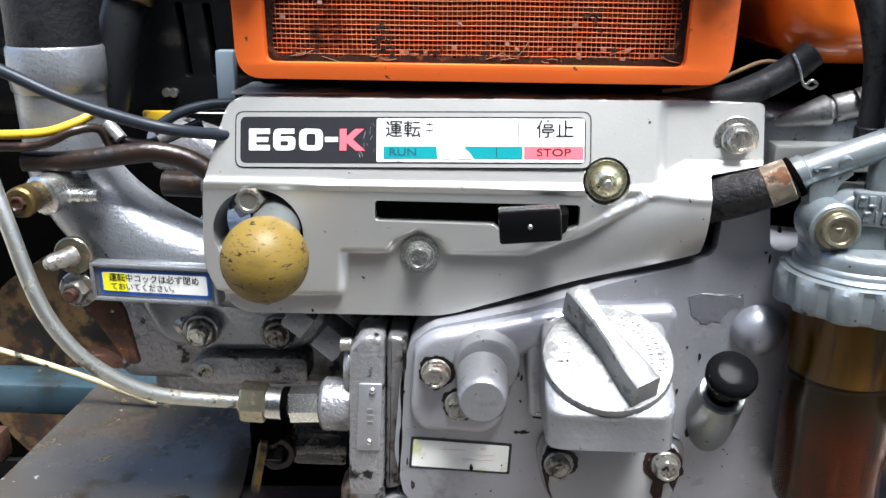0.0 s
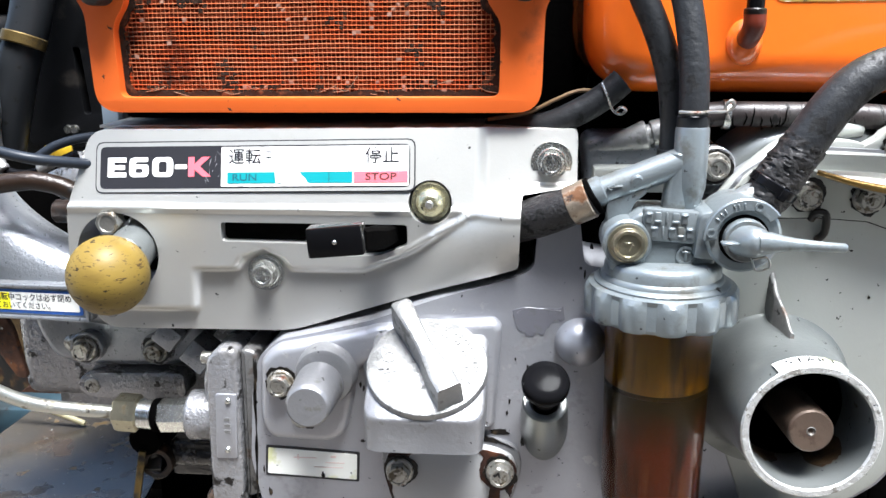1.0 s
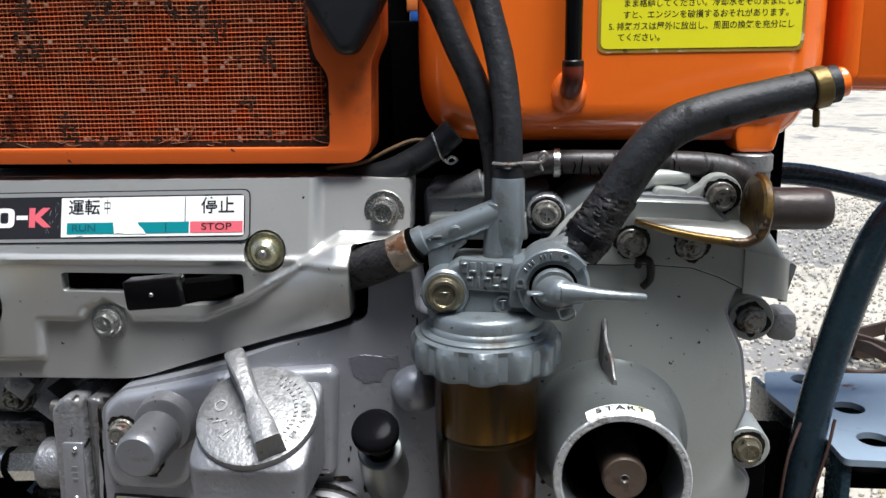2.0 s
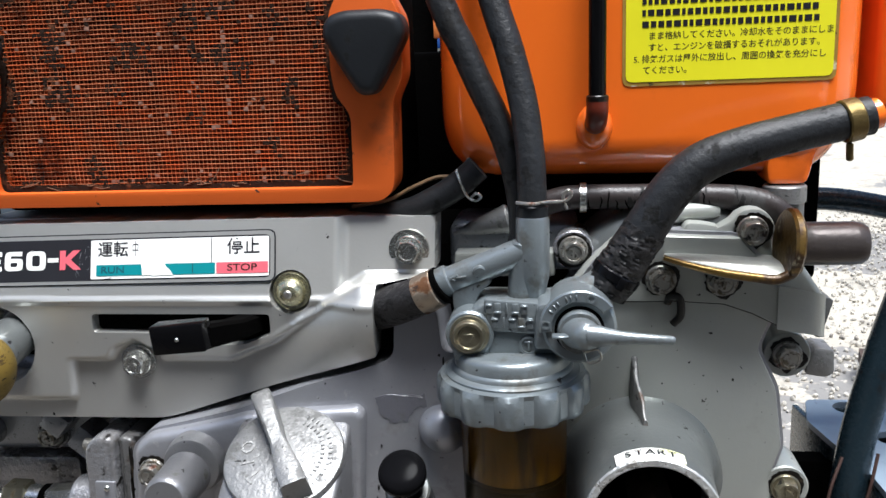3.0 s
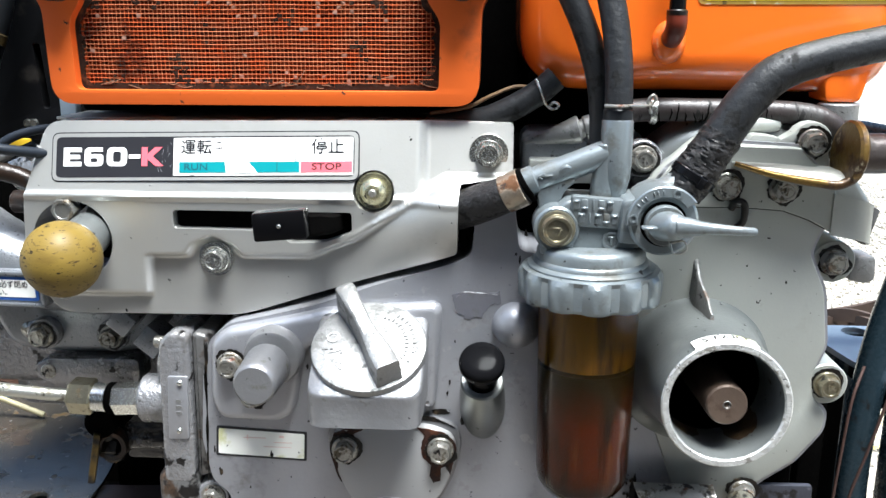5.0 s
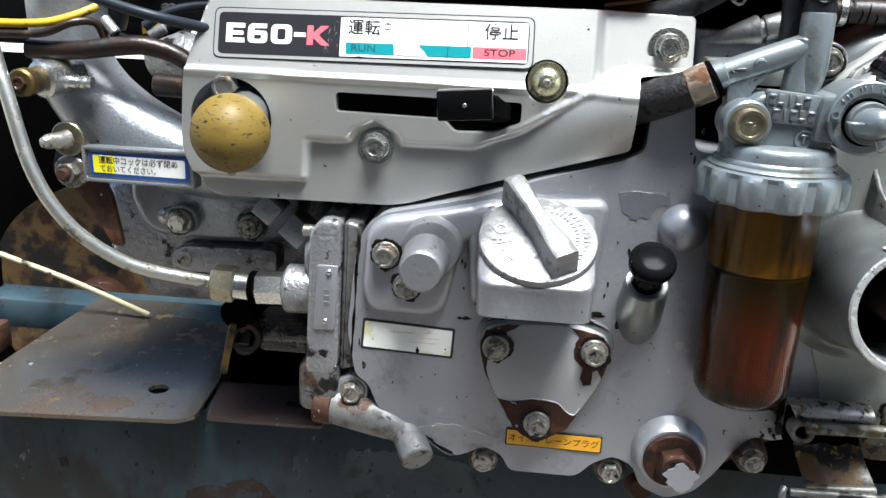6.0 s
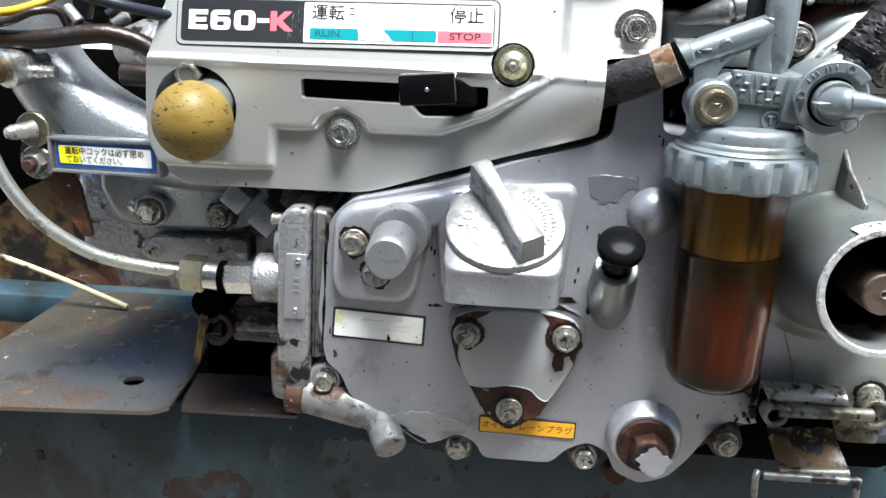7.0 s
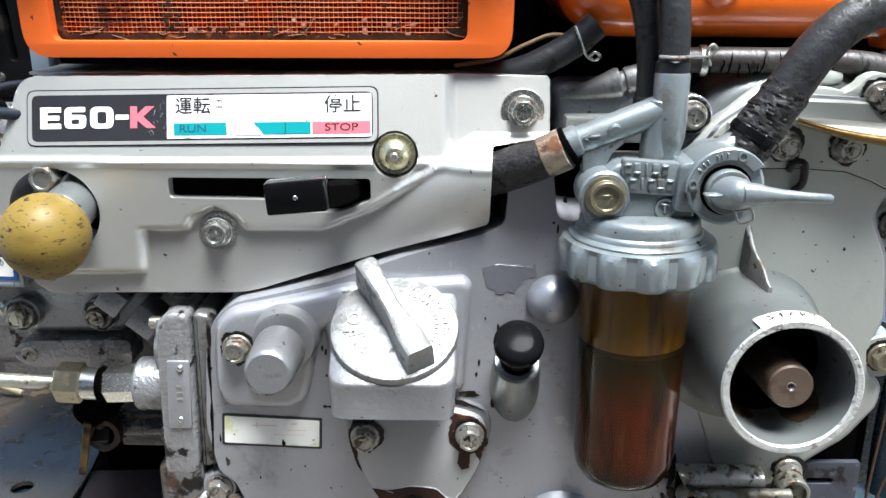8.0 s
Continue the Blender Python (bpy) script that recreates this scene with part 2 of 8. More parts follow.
GREYC = mat("grey_cable", (0.016, 0.020, 0.027), 0.4, 0, 0.2, 40, 0.05, 300, (), shine=0.25)
CREAM = mat("cream_rod", (0.40, 0.36, 0.21), 0.5, 0, 0.3, 40, 0.1, 300, [(OIL, 40, 0.58, 0.66, 0.6, 0)])
SHAFT = mat("brown_shaft", (0.088, 0.062, 0.046), 0.5, 0.35, 0.2, 60, 0.3, 300, [((0.05, 0.03, 0.02), 70, 0.56, 0.68, 0.6, 0.2)])
GRAVEL = mat("gravel_ground", (0.39, 0.355, 0.29), 0.9, 0, 0.3, 2.2, 1.0, 60, [((0.26, 0.24, 0.20), 9, 0.53, 0.66, 0.95, 0), ((0.19, 0.18, 0.165), 1.7, 0.575, 0.59, 0.7, 0), ((0.50, 0.46, 0.38), 40, 0.58, 0.68, 0.95, 0), ((0.12, 0.11, 0.095), 70, 0.58, 0.66, 0.95, 0)])
STONE = mat("gravel_stone", (0.42, 0.39, 0.335), 0.9, 0, 0.5, 25, 0.4, 200, [((0.24, 0.22, 0.19), 12, 0.54, 0.64, 0.9, 0)])
LEATHER = mat("brown_belt", (0.050, 0.032, 0.023), 0.7, 0, 0.4, 30, 0.5, 120)
STRAW = mat("dry_straw", (0.42, 0.34, 0.10), 0.8, 0, 0.4, 30)
DRAIN_CAST = mat("dirty_cast_silver", (0.19, 0.19, 0.185), 0.46, 0.5, 0.25, 40, 0.6, 260, [((0.09, 0.085, 0.08), 55, 0.48, 0.62, 0.5, 0.3), ((0.30, 0.30, 0.29), 60, 0.60, 0.64, 0.4, 0.5), (OIL, 150, 0.60, 0.64, 0.5, 0), ((0.07, 0.035, 0.018), 60, 0.58, 0.66, 0.6, 0)])
LEAF_RUST = mat("rusted_leaf_steel", (0.20, 0.19, 0.18), 0.34, 0.65, 0.3, 30, 0.6, 300, [((0.13, 0.075, 0.022), 34, 0.42, 0.54, 0.5, 0.1), ((0.012, 0.008, 0.006), 60, 0.45, 0.53, 0.4, 0), ((0.34, 0.24, 0.10), 150, 0.58, 0.64, 0.5, 0.2)])
TAB_OCHRE = mat("varnished_tab_steel", (0.19, 0.185, 0.155), 0.42, 0.5, 0.35, 50, 0.8, 300, [((0.085, 0.065, 0.03), 70, 0.46, 0.60, 0.5, 0.3), ((0.30, 0.30, 0.28), 100, 0.58, 0.64, 0.4, 0.5), (OIL, 130, 0.56, 0.62, 0.5, 0)])
FADED = mat("faded_print", (0.80, 0.62, 0.56), 0.5, 0, 0.2, 40)
CAST_SILVER = mat("cast_silver_paint", (0.235, 0.235, 0.242), 0.40, 0.6, 0.14, 30, 0.5, 230, [((0.21, 0.21, 0.212), 20, 0.50, 0.66, 0.45, 0.4), ((0.36, 0.36, 0.365), 48, 0.62, 0.65, 0.35, 0.6), ((0.12, 0.115, 0.105), 70, 0.60, 0.68, 0.5, 0.2), (OIL, 190, 0.645, 0.675, 0.6, 0)])
HOUSING = mat("starter_housing_paint", (0.195, 0.208, 0.204), 0.30, 0.6, 0.08, 12, 0.15, 400, [((0.15, 0.15, 0.14), 26, 0.58, 0.72, 0.5, 0.2), (OIL, 120, 0.655, 0.69, 0.5, 0), ((0.07, 0.05, 0.03), 45, 0.64, 0.70, 0.6, 0)])
GRIMY = mat("grimy_steel", (0.17, 0.17, 0.16), 0.4, 0.45, 0.4, 40, 0.4, 300, [((0.055, 0.028, 0.012), 40, 0.46, 0.58, 0.6, 0.1), (OIL, 60, 0.54, 0.60, 0.5, 0)])
OCHRE = mat("varnished_steel", (0.17, 0.105, 0.028), 0.30, 0.6, 0.5, 60, 0.4, 300, [((0.05, 0.026, 0.010), 60, 0.48, 0.60, 0.4, 0.3), ((0.45, 0.40, 0.28), 60, 0.62, 0.70, 0.3, 0.6)])
MAROON = mat("old_rust_primer", (0.024, 0.013, 0.011), 0.7, 0.1, 0.5, 40, 0.5, 200, [((0.018, 0.028, 0.034), 30, 0.50, 0.60, 0.5, 0), ((0.06, 0.027, 0.015), 60, 0.58, 0.68, 0.85, 0), ((0.025, 0.045, 0.058), 50, 0.60, 0.62, 0.5, 0)])
DIRTY_CAST = mat("oil_stained_casting", (0.15, 0.148, 0.145), 0.3, 0.5, 0.4, 40, 0.8, 260, [((0.05, 0.03, 0.018), 50, 0.52, 0.62, 0.5, 0.1), (OIL, 60, 0.50, 0.58, 0.4, 0)])
SCUFF = mat("scuffed_blue_paint", (0.040, 0.058, 0.066), 0.42, 0.1, 0.4, 30, 0.2, 200, [((0.025, 0.040, 0.048), 18, 0.46, 0.58, 0.45, 0), ((0.020, 0.024, 0.024), 24, 0.54, 0.64, 0.6, 0), ((0.14, 0.15, 0.15), 60, 0.64, 0.70, 0.6, 0), (OIL, 110, 0.64, 0.67, 0.6, 0)])
PALEGOLD = mat("pale_yellow_zinc", (0.60, 0.57, 0.38), 0.26, 0.9, 0.2, 110, 0.2, 600, [((0.28, 0.22, 0.10), 90, 0.58, 0.70, 0.5, 0.6)])
TIN = mat("rusty_tin", (0.36, 0.30, 0.23), 0.36, 0.8, 0.35, 90, 0.4, 400, [((0.10, 0.042, 0.015), 60, 0.46, 0.56, 0.7, 0.2), (OIL, 90, 0.58, 0.64, 0.5, 0)])
STRIP = mat("brown_strip_steel", (0.085, 0.062, 0.055), 0.30, 0.4, 0.4, 20, 0.12, 200, [((0.05, 0.055, 0.06), 14, 0.54, 0.66, 0.35, 0.3), (RUST, 50, 0.58, 0.70, 0.7, 0.1), ((0.25, 0.23, 0.21), 90, 0.66, 0.70, 0.4, 0.3)])
FLAKE = mat("primer_grey", (0.235, 0.235, 0.265), 0.45, 0.6, 0.08, 40, 0.35, 260, [((0.20, 0.20, 0.21), 50, 0.56, 0.66, 0.5, 0.4), (OIL, 200, 0.67, 0.70, 0.6, 0)])
FLAKE_L = mat("bare_casting", (0.36, 0.36, 0.36), 0.45, 0.5, 0.15, 60, 0.5, 300, [((0.18, 0.18, 0.18), 70, 0.58, 0.68, 0.6, 0.2)])
OILY = mat("black_oil_film", (0.005, 0.004, 0.003), 0.35, 0.0, 0.4, 60, 0.6, 260, [((0.05, 0.035, 0.02), 90, 0.58, 0.68, 0.6, 0)], shine=0.4)
BOX_W = mat("white_panel", (0.75, 0.74, 0.72), 0.5)
BOX_O = mat("orange_panel", (0.75, 0.22, 0.05), 0.5)
BOX_B = mat("blue_panel", (0.02, 0.10, 0.38), 0.5)

# ---- building helpers ----
FRONT = Matrix.Rotation(radians(90), 4, "X")  # local z towards -y, local y upwards


def thing(name, label, category, base, group=""):
    ob = new(name)
    ob.location = base
    ob.empty_display_size = 0.05
    return tagged(ob, label, category, group)


def finish(bm, angle=38):
    me = bpy.data.meshes.new("mesh")
    bmesh.ops.recalc_face_normals(bm, faces=bm.faces)
    bm.to_mesh(me)
    bm.free()
    me.polygons.foreach_set("use_smooth", [True] * len(me.polygons))
    me.set_sharp_from_angle(angle=radians(angle))
    return me


def part(name, data, material, parent, label="", m=None, angle=38):
    """Link a bmesh or mesh as one object under a thing or a part; its mesh is in world metres unless m places it."""
    me = finish(data, angle) if isinstance(data, bmesh.types.BMesh) else data
    if not me.materials:
        me.materials.append(material)
    ob = new(name, me)
    if m is not None:
        ob.matrix_basis = m
    if parent is not None:
        ob.parent = parent
        if parent.type == "EMPTY":
            ob.matrix_parent_inverse = Matrix.Translation(parent.location).inverted()
    return tagged(ob, label)


def solo(name, data, material, label, category, kind="", group="", angle=38):
    ob = part(name, data, material, None, "", None, angle)
    return tagged(ob, label, category, group, kind)


def rbox(bm, c, s, bevel=0.002, seg=2, rot=None):
    m = Matrix.Translation(c) @ (rot or Matrix()) @ Matrix.Diagonal((*s, 1))
    got = bmesh.ops.create_cube(bm, size=1.0, matrix=m)
    if bevel:
        edges = {e for v in got["verts"] for e in v.link_edges}
        bmesh.ops.bevel(bm, geom=list(edges), offset=min(bevel, min(s) * 0.49), segments=seg, profile=0.5, affect="EDGES")
    return bm


def lathe(bm, prof, m=Matrix(), n=32):
    """Turn a profile of (radius, height) about local z."""
    rings = []
    for r, h in prof:
        if r < 1e-6:
            rings.append([bm.verts.new(m @ Vector((0, 0, h)))])
        else:
            rings.append([bm.verts.new(m @ Vector((r * math.cos(2 * math.pi * i / n), r * math.sin(2 * math.pi * i / n), h))) for i in range(n)])
    for a, b in zip(rings, rings[1:]):
        for i in range(n):
            j = (i + 1) % n
            if len(a) == 1 and len(b) > 1:
                bm.faces.new((a[0], b[i], b[j]))
            elif len(b) == 1 and len(a) > 1:
                bm.faces.new((a[i], a[j], b[0]))
            elif len(a) > 1:
                bm.faces.new((a[i], a[j], b[j], b[i]))
    return bm


def rod(bm, a, b, r, n=20, ch=0.0008, r2=None):
    """A bar from a to b with chamfered ends."""
    a, b = Vector(a), Vector(b)
    r2 = r if r2 is None else r2
    h = (b - a).length
    m = Matrix.Translation(a) @ (b - a).to_track_quat("Z", "Y").to_matrix().to_4x4()
    return lathe(bm, [(0, 0), (r - ch, 0), (r, ch), (r2, h - ch), (r2 - ch, h), (0, h)], m, n)


def glide(pts, per=8):
    """A smooth line through points."""
    p = [Vector(q) for q in pts]
    p = [2 * p[0] - p[1]] + p + [2 * p[-1] - p[-2]]
    out = []
    for i in range(1, len(p) - 2):
        for k in range(per):
            t = k / per
            a, b, c, d = p[i - 1 : i + 3]
            out.append(0.5 * (2 * b + (c - a) * t + (2 * a - 5 * b + 4 * c - d) * t * t + (3 * b - a - 3 * c + d) * t ** 3))
    return out + [p[-2]]


def sweep(bm, pts, r, n=16, per=8):
    """A round tube along a smooth line; r is one radius or one for each point."""
    line = glide(pts, per)
    rs = glide([(x, 0, 0) for x in r], per) if isinstance(r, (list, tuple)) else None
    up, rings = None, []
    for i, p in enumerate(line):
        d = (line[min(i + 1, len(line) - 1)] - line[max(i - 1, 0)]).normalized()
        up = d.orthogonal() if up is None else up - d * up.dot(d)
        up.normalize()
        side, rad = d.cross(up), (rs[i].x if rs else r)
        rings.append([bm.verts.new(p + rad * (math.cos(2 * math.pi * k / n) * up + math.sin(2 * math.pi * k / n) * side)) for k in range(n)])
    for a, b in zip(rings, rings[1:]):
        for i in range(n):
            bm.faces.new((a[i], a[(i + 1) % n], b[(i + 1) % n], b[i]))
    bm.faces.new(rings[0][::-1])
    bm.faces.new(rings[-1])
    return bm


def rounded(pts, r, seg=5):
    """A closed outline with its corners rounded; r may be one for each corner."""
    out, n = [], len(pts)
    for i, p in enumerate(pts):
        p, a, b = Vector(p), Vector(pts[i - 1]), Vector(pts[(i + 1) % n])
        rad = r[i] if isinstance(r, (list, tuple)) else r
        da, db = (a - p), (b - p)
        cut = min(rad, da.length * 0.45, db.length * 0.45)
        s, e = p + da.normalized() * cut, p + db.normalized() * cut
        for k in range(seg + 1):
            t = k / seg
            out.append(tuple((1 - t) ** 2 * s + 2 * t * (1 - t) * p + t * t * e))
    return out


def circle(x, z, r, n=40, sx=1.0):
    return [(x + sx * r * math.cos(2 * math.pi * i / n), z + r * math.sin(2 * math.pi * i / n)) for i in range(n)]


def prism(bm, outline, y0, y1, bevel=0.0015, seg=2):
    """An outline in x and z, from its front at y0 back to y1, with a rounded front edge."""
    pts = []
    for p in outline:
        if not pts or (Vector(p) - pts[-1]).length > 1e-6:
            pts.append(Vector(p))
    if (pts[0] - pts[-1]).length < 1e-6:
        pts.pop()
    n = len(pts)
    turn = 1 if sum(pts[i - 1].x * pts[i].y - pts[i].x * pts[i - 1].y for i in range(n)) > 0 else -1
    inward = []
    for i in range(n):
        a, b = (pts[i] - pts[i - 1]).normalized(), (pts[(i + 1) % n] - pts[i]).normalized()
        na, nb = Vector((-a.y, a.x)) * turn, Vector((-b.y, b.x)) * turn
        inward.append((na + nb) / max(0.4, 1 + na.dot(nb)))
    rings = [[bm.verts.new((p.x, y1, p.y)) for p in pts]]
    for k in range(seg + 1 if bevel else 1):
        a = math.pi / 2 * k / seg
        d, y = (bevel * (1 - math.cos(a)), y0 + bevel * (1 - math.sin(a))) if bevel else (0, y0)
        rings.append([bm.verts.new((p.x + d * v.x, y, p.y + d * v.y)) for p, v in zip(pts, inward)])
    for a, b in zip(rings, rings[1:]):
        for i in range(n):
            bm.faces.new((a[i], a[(i + 1) % n], b[(i + 1) % n], b[i]))
    bm.faces.new(rings[0][::-1])
    bm.faces.new(rings[-1])
    return bm


def ragged(pts, amp, seed, step=0.0022):
    """A closed outline broken up like the edge of flaked paint."""
    out, n = [], len(pts)
    for i, p in enumerate(pts):
        a, b = Vector(p), Vector(pts[(i + 1) % n])
        k = max(1, int((b - a).length / step))
        for j in range(k):
            q = a.lerp(b, j / k)
            d = noise.noise_vector(Vector((q.x * 260, q.y * 260, seed))) + 0.5 * noise.noise_vector(Vector((q.x * 700, q.y * 700, seed + 5)))
            out.append((q.x + amp * d.x, q.y + amp * d.y))
    return out


def blob(x, z, rx, rz, seed, rough=0.5, n=44):
    """An irregular patch outline."""
    out = []
    for i in range(n):
        a = 2 * math.pi * i / n
        v = Vector((1.3 * math.cos(a), 1.3 * math.sin(a), seed * 3.7))
        k = 1 + rough * noise.noise(v) + 0.5 * rough * noise.noise(v * 3.1)
        out.append((x + rx * k * math.cos(a), z + rz * k * math.sin(a)))
    return out


def patch(name, outline, y, material, parent, label="", thick=0.0004):
    """A thin film on a face that looks towards -y, its back a little inside the face."""
    bm = filled([outline])
    for v in bm.verts:
        v.co = (v.co.x, y - thick, v.co.y)
    got = bmesh.ops.extrude_face_region(bm, geom=bm.faces[:])["geom"]
    for v in got:
        if isinstance(v, bmesh.types.BMVert):
            v.co.y += thick + 0.001
    return part(name, bm, material, parent, label)


def filled(outlines):
    """A flat mesh in x and y: the first outline, with the others as holes."""
    c = bpy.data.curves.new("outline", "CURVE")
    c.dimensions, c.fill_mode = "2D", "BOTH"
    for o in outlines:
        s = c.splines.new("POLY")
        s.points.add(len(o) - 1)
        for p, (x, z) in zip(s.points, o):
            p.co = (x, z, 0, 1)
        s.use_cyclic_u = True
    ob = bpy.data.objects.new("outline", c)
    me = bpy.data.meshes.new_from_object(ob)
    bpy.data.objects.remove(ob)
    bpy.data.curves.remove(c)
    bm = bmesh.new()
    bm.from_mesh(me)
    bpy.data.meshes.remove(me)
    bmesh.ops.remove_doubles(bm, verts=bm.verts, dist=1e-6)
    return bm


def panel(outlines, height, depth, step=0.003, bevel=0.002, cut=True):
    """A pressed panel: outline with holes in x and z, its front at y = height(x, z), its rim turned back by depth."""
    bm = filled(outlines)
    if cut:
        xs, zs = [v.co.x for v in bm.verts], [v.co.y for v in bm.verts]
        for lo, hi, no in ((min(xs), max(xs), (1, 0, 0)), (min(zs), max(zs), (0, 1, 0))):
            for i in range(1, int((hi - lo) / step)):
                at = Vector(no) * (lo + i * step)
                bmesh.ops.bisect_plane(bm, geom=bm.verts[:] + bm.edges[:] + bm.faces[:], plane_co=at, plane_no=no)
    for v in bm.verts:
        x, z = v.co.x, v.co.y
        v.co = (x, height(x, z), z)
    rim = [e for e in bm.edges if e.is_boundary]
    got = bmesh.ops.extrude_edge_only(bm, edges=rim)["geom"]
    for v in got:
        if isinstance(v, bmesh.types.BMVert):
            v.co.y += depth
    if bevel:
        bmesh.ops.bevel(bm, geom=rim, offset=bevel, segments=3, profile=0.5, affect="EDGES", clamp_overlap=True)
    return bm


def board(outlines, z, thick):
    """A level sheet with holes: outlines in x and y, its top at z."""
    bm = filled(outlines)
    for v in bm.verts:
        v.co.z = z
    got = bmesh.ops.extrude_face_region(bm, geom=bm.faces[:])["geom"]
    for v in got:
        if isinstance(v, bmesh.types.BMVert):
            v.co.z -= thick
    return bm


def lettering(body, size, m, material, parent, wide=1.0, bold=0.0, name="lettering", raised=0.0, align="CENTER"):
    c = bpy.data.curves.new("text", "FONT")
    c.body, c.size, c.align_x, c.align_y, c.offset, c.extrude = body, size, align, "CENTER", bold * size, raised
    ob = bpy.data.objects.new("text", c)
    me = bpy.data.meshes.new_from_object(ob)
    bpy.data.objects.remove(ob)
    bpy.data.curves.remove(c)
    return part(name, me, material, parent, "", m @ Matrix.Diagonal((wide, 1, 1, 1)))


def slab(name, w, h, m, material, parent, r=0.001, thick=0.0004, lift=0.0):
    """A flat sticker w by h with rounded corners on the plane of m, lifted off it."""
    bm = filled([rounded([(-w / 2, -h / 2), (w / 2, -h / 2), (w / 2, h / 2), (-w / 2, h / 2)], r, 3)])
    got = bmesh.ops.extrude_face_region(bm, geom=bm.faces[:])["geom"]
    for v in got:
        if isinstance(v, bmesh.types.BMVert):
            v.co.z += thick
    for v in bm.verts:
        v.co.z += lift
    return part(name, bm, material, parent, "", m)


# ---- bolts ----
def hex_mesh(size, height, cham=0.0012):
    """A hexagon head with a turned-off crown and a round dished top."""
    bm = bmesh.new()
    ap, n = size / 2, 24
    rings = []
    for kind, k, h in ((0, 1.0, 0.0), (0, 1.0, height - cham), (1, 0.97, height), (1, 0.76, height), (1, 0.70, height - 0.0009)):
        ring = []
        for i in range(n):
            a = 2 * math.pi * i / n
            r = ap / math.cos((a % (math.pi / 3)) - math.pi / 6) if kind == 0 else ap * k
            drop = 0.0 if kind or h == 0.0 else -0.5 * (r - ap)
            ring.append(bm.verts.new((r * math.cos(a), r * math.sin(a), h + drop)))
        rings.append(ring)
    for a, b in zip(rings, rings[1:]):
        for i in range(n):
            bm.faces.new((a[i], a[(i + 1) % n], b[(i + 1) % n], b[i]))
    bm.faces.new(rings[-1])
    return finish(bm, 28)


def washer_mesh(r, h):
    return finish(lathe(bmesh.new(), [(0, h), (r * 0.93, h), (r, h * 0.6), (r, 0)], n=28), 40)


HEX = {13: hex_mesh(0.0132, 0.0075), 15: hex_mesh(0.0150, 0.0080), 10: hex_mesh(0.0105, 0.0055)}
WASH = {13: washer_mesh(0.0093, 0.0022), 15: washer_mesh(0.0122, 0.0022), 10: washer_mesh(0.0072, 0.0016)}
MARK = {}
BOLT_TURN = random.Random(4)


def grime_mesh(r, seed):
    """A thin ragged film of oil round a washer."""
    bm = filled([blob(0, 0, r, r, seed, 0.32, 40)])
    for v in bm.verts:
        v.co = (v.co.x, v.co.y, 0.0005)
    for v in bmesh.ops.extrude_face_region(bm, geom=bm.faces[:])["geom"]:
        if isinstance(v, bmesh.types.BMVert):
            v.co.z = -0.0006
    return finish(bm)


GRIME = {k: [grime_mesh(r, 5 + 9 * i + k) for i in range(3)] for k, r in ((13, 0.0108), (15, 0.0136), (10, 0.0086))}


def bolt(parent, x, y, z, size=13, material=None, mark="7", turn=None):
    """A hexagon bolt whose washer lies on the surface at y and whose head faces -y."""
    material = material or ZINC_D
    a = BOLT_TURN.uniform(0, 60) if turn is None else turn
    m = Matrix.Translation((x, y, z)) @ FRONT @ Matrix.Rotation(radians(a), 4, "Z")
    key = (size, material.name)
    if key not in MARK:
        h, w = HEX[size].copy(), WASH[size].copy()
        h.materials.append(material), w.materials.append(material)
        MARK[key] = (h, w)
    head = part("bolt", MARK[key][0], material, parent, "", m @ Matrix.Translation((0, 0, 0.0018)))
    part("washer", MARK[key][1], material, head, "", Matrix.Translation((0, 0, -0.0018)))
    if "cover" not in parent.name:
        part("oil_grime", GRIME[size][int(a * 7) % 3], OILY, head, "black oil grime under the washer", Matrix.Translation((0, 0, -0.0018)))
    if mark:
        if (mark, material.name) not in MARK:
            c = lettering(mark, 0.0092, Matrix(), material, None, 1.0, 0.025, "strength_mark", 0.0008)
            MARK[(mark, material.name)] = c.data
            bpy.data.objects.remove(c)
        part("strength_mark", MARK[(mark, material.name)], material, head, "", Matrix.Translation((0, 0, {13: 0.0066, 15: 0.0071, 10: 0.0046}[size])))
    return head


def smooth(a, b, x):
    t = min(1.0, max(0.0, (x - a) / (b - a)))
    return t * t * (3 - 2 * t)


def off_line(x, z, line):
    """Signed distance from a chain of points that runs to the right: positive above it."""
    best, sign = 9.0, 1.0
    for (x0, z0), (x1, z1) in zip(line, line[1:]):
        dx, dz = x1 - x0, z1 - z0
        t = min(1.0, max(0.0, ((x - x0) * dx + (z - z0) * dz) / (dx * dx + dz * dz)))
        ex, ez = x - x0 - t * dx, z - z0 - t * dz
        d = math.hypot(ex, ez)
        if d < best - 1e-9:
            best, sign = d, 1.0 if dx * ez - dz * ex >= 0 else -1.0
    return best * sign


# ---- ground ----
bm = bmesh.new()
bmesh.ops.create_grid(bm, x_segments=60, y_segments=60, size=60)
for v in bm.verts:
    v.co.z = 0.02 * noise.noise(v.co * 0.4) - 0.02
solo("ground", bm, GRAVEL, "pale trodden gravel yard with dry straw", "ground", "structure")

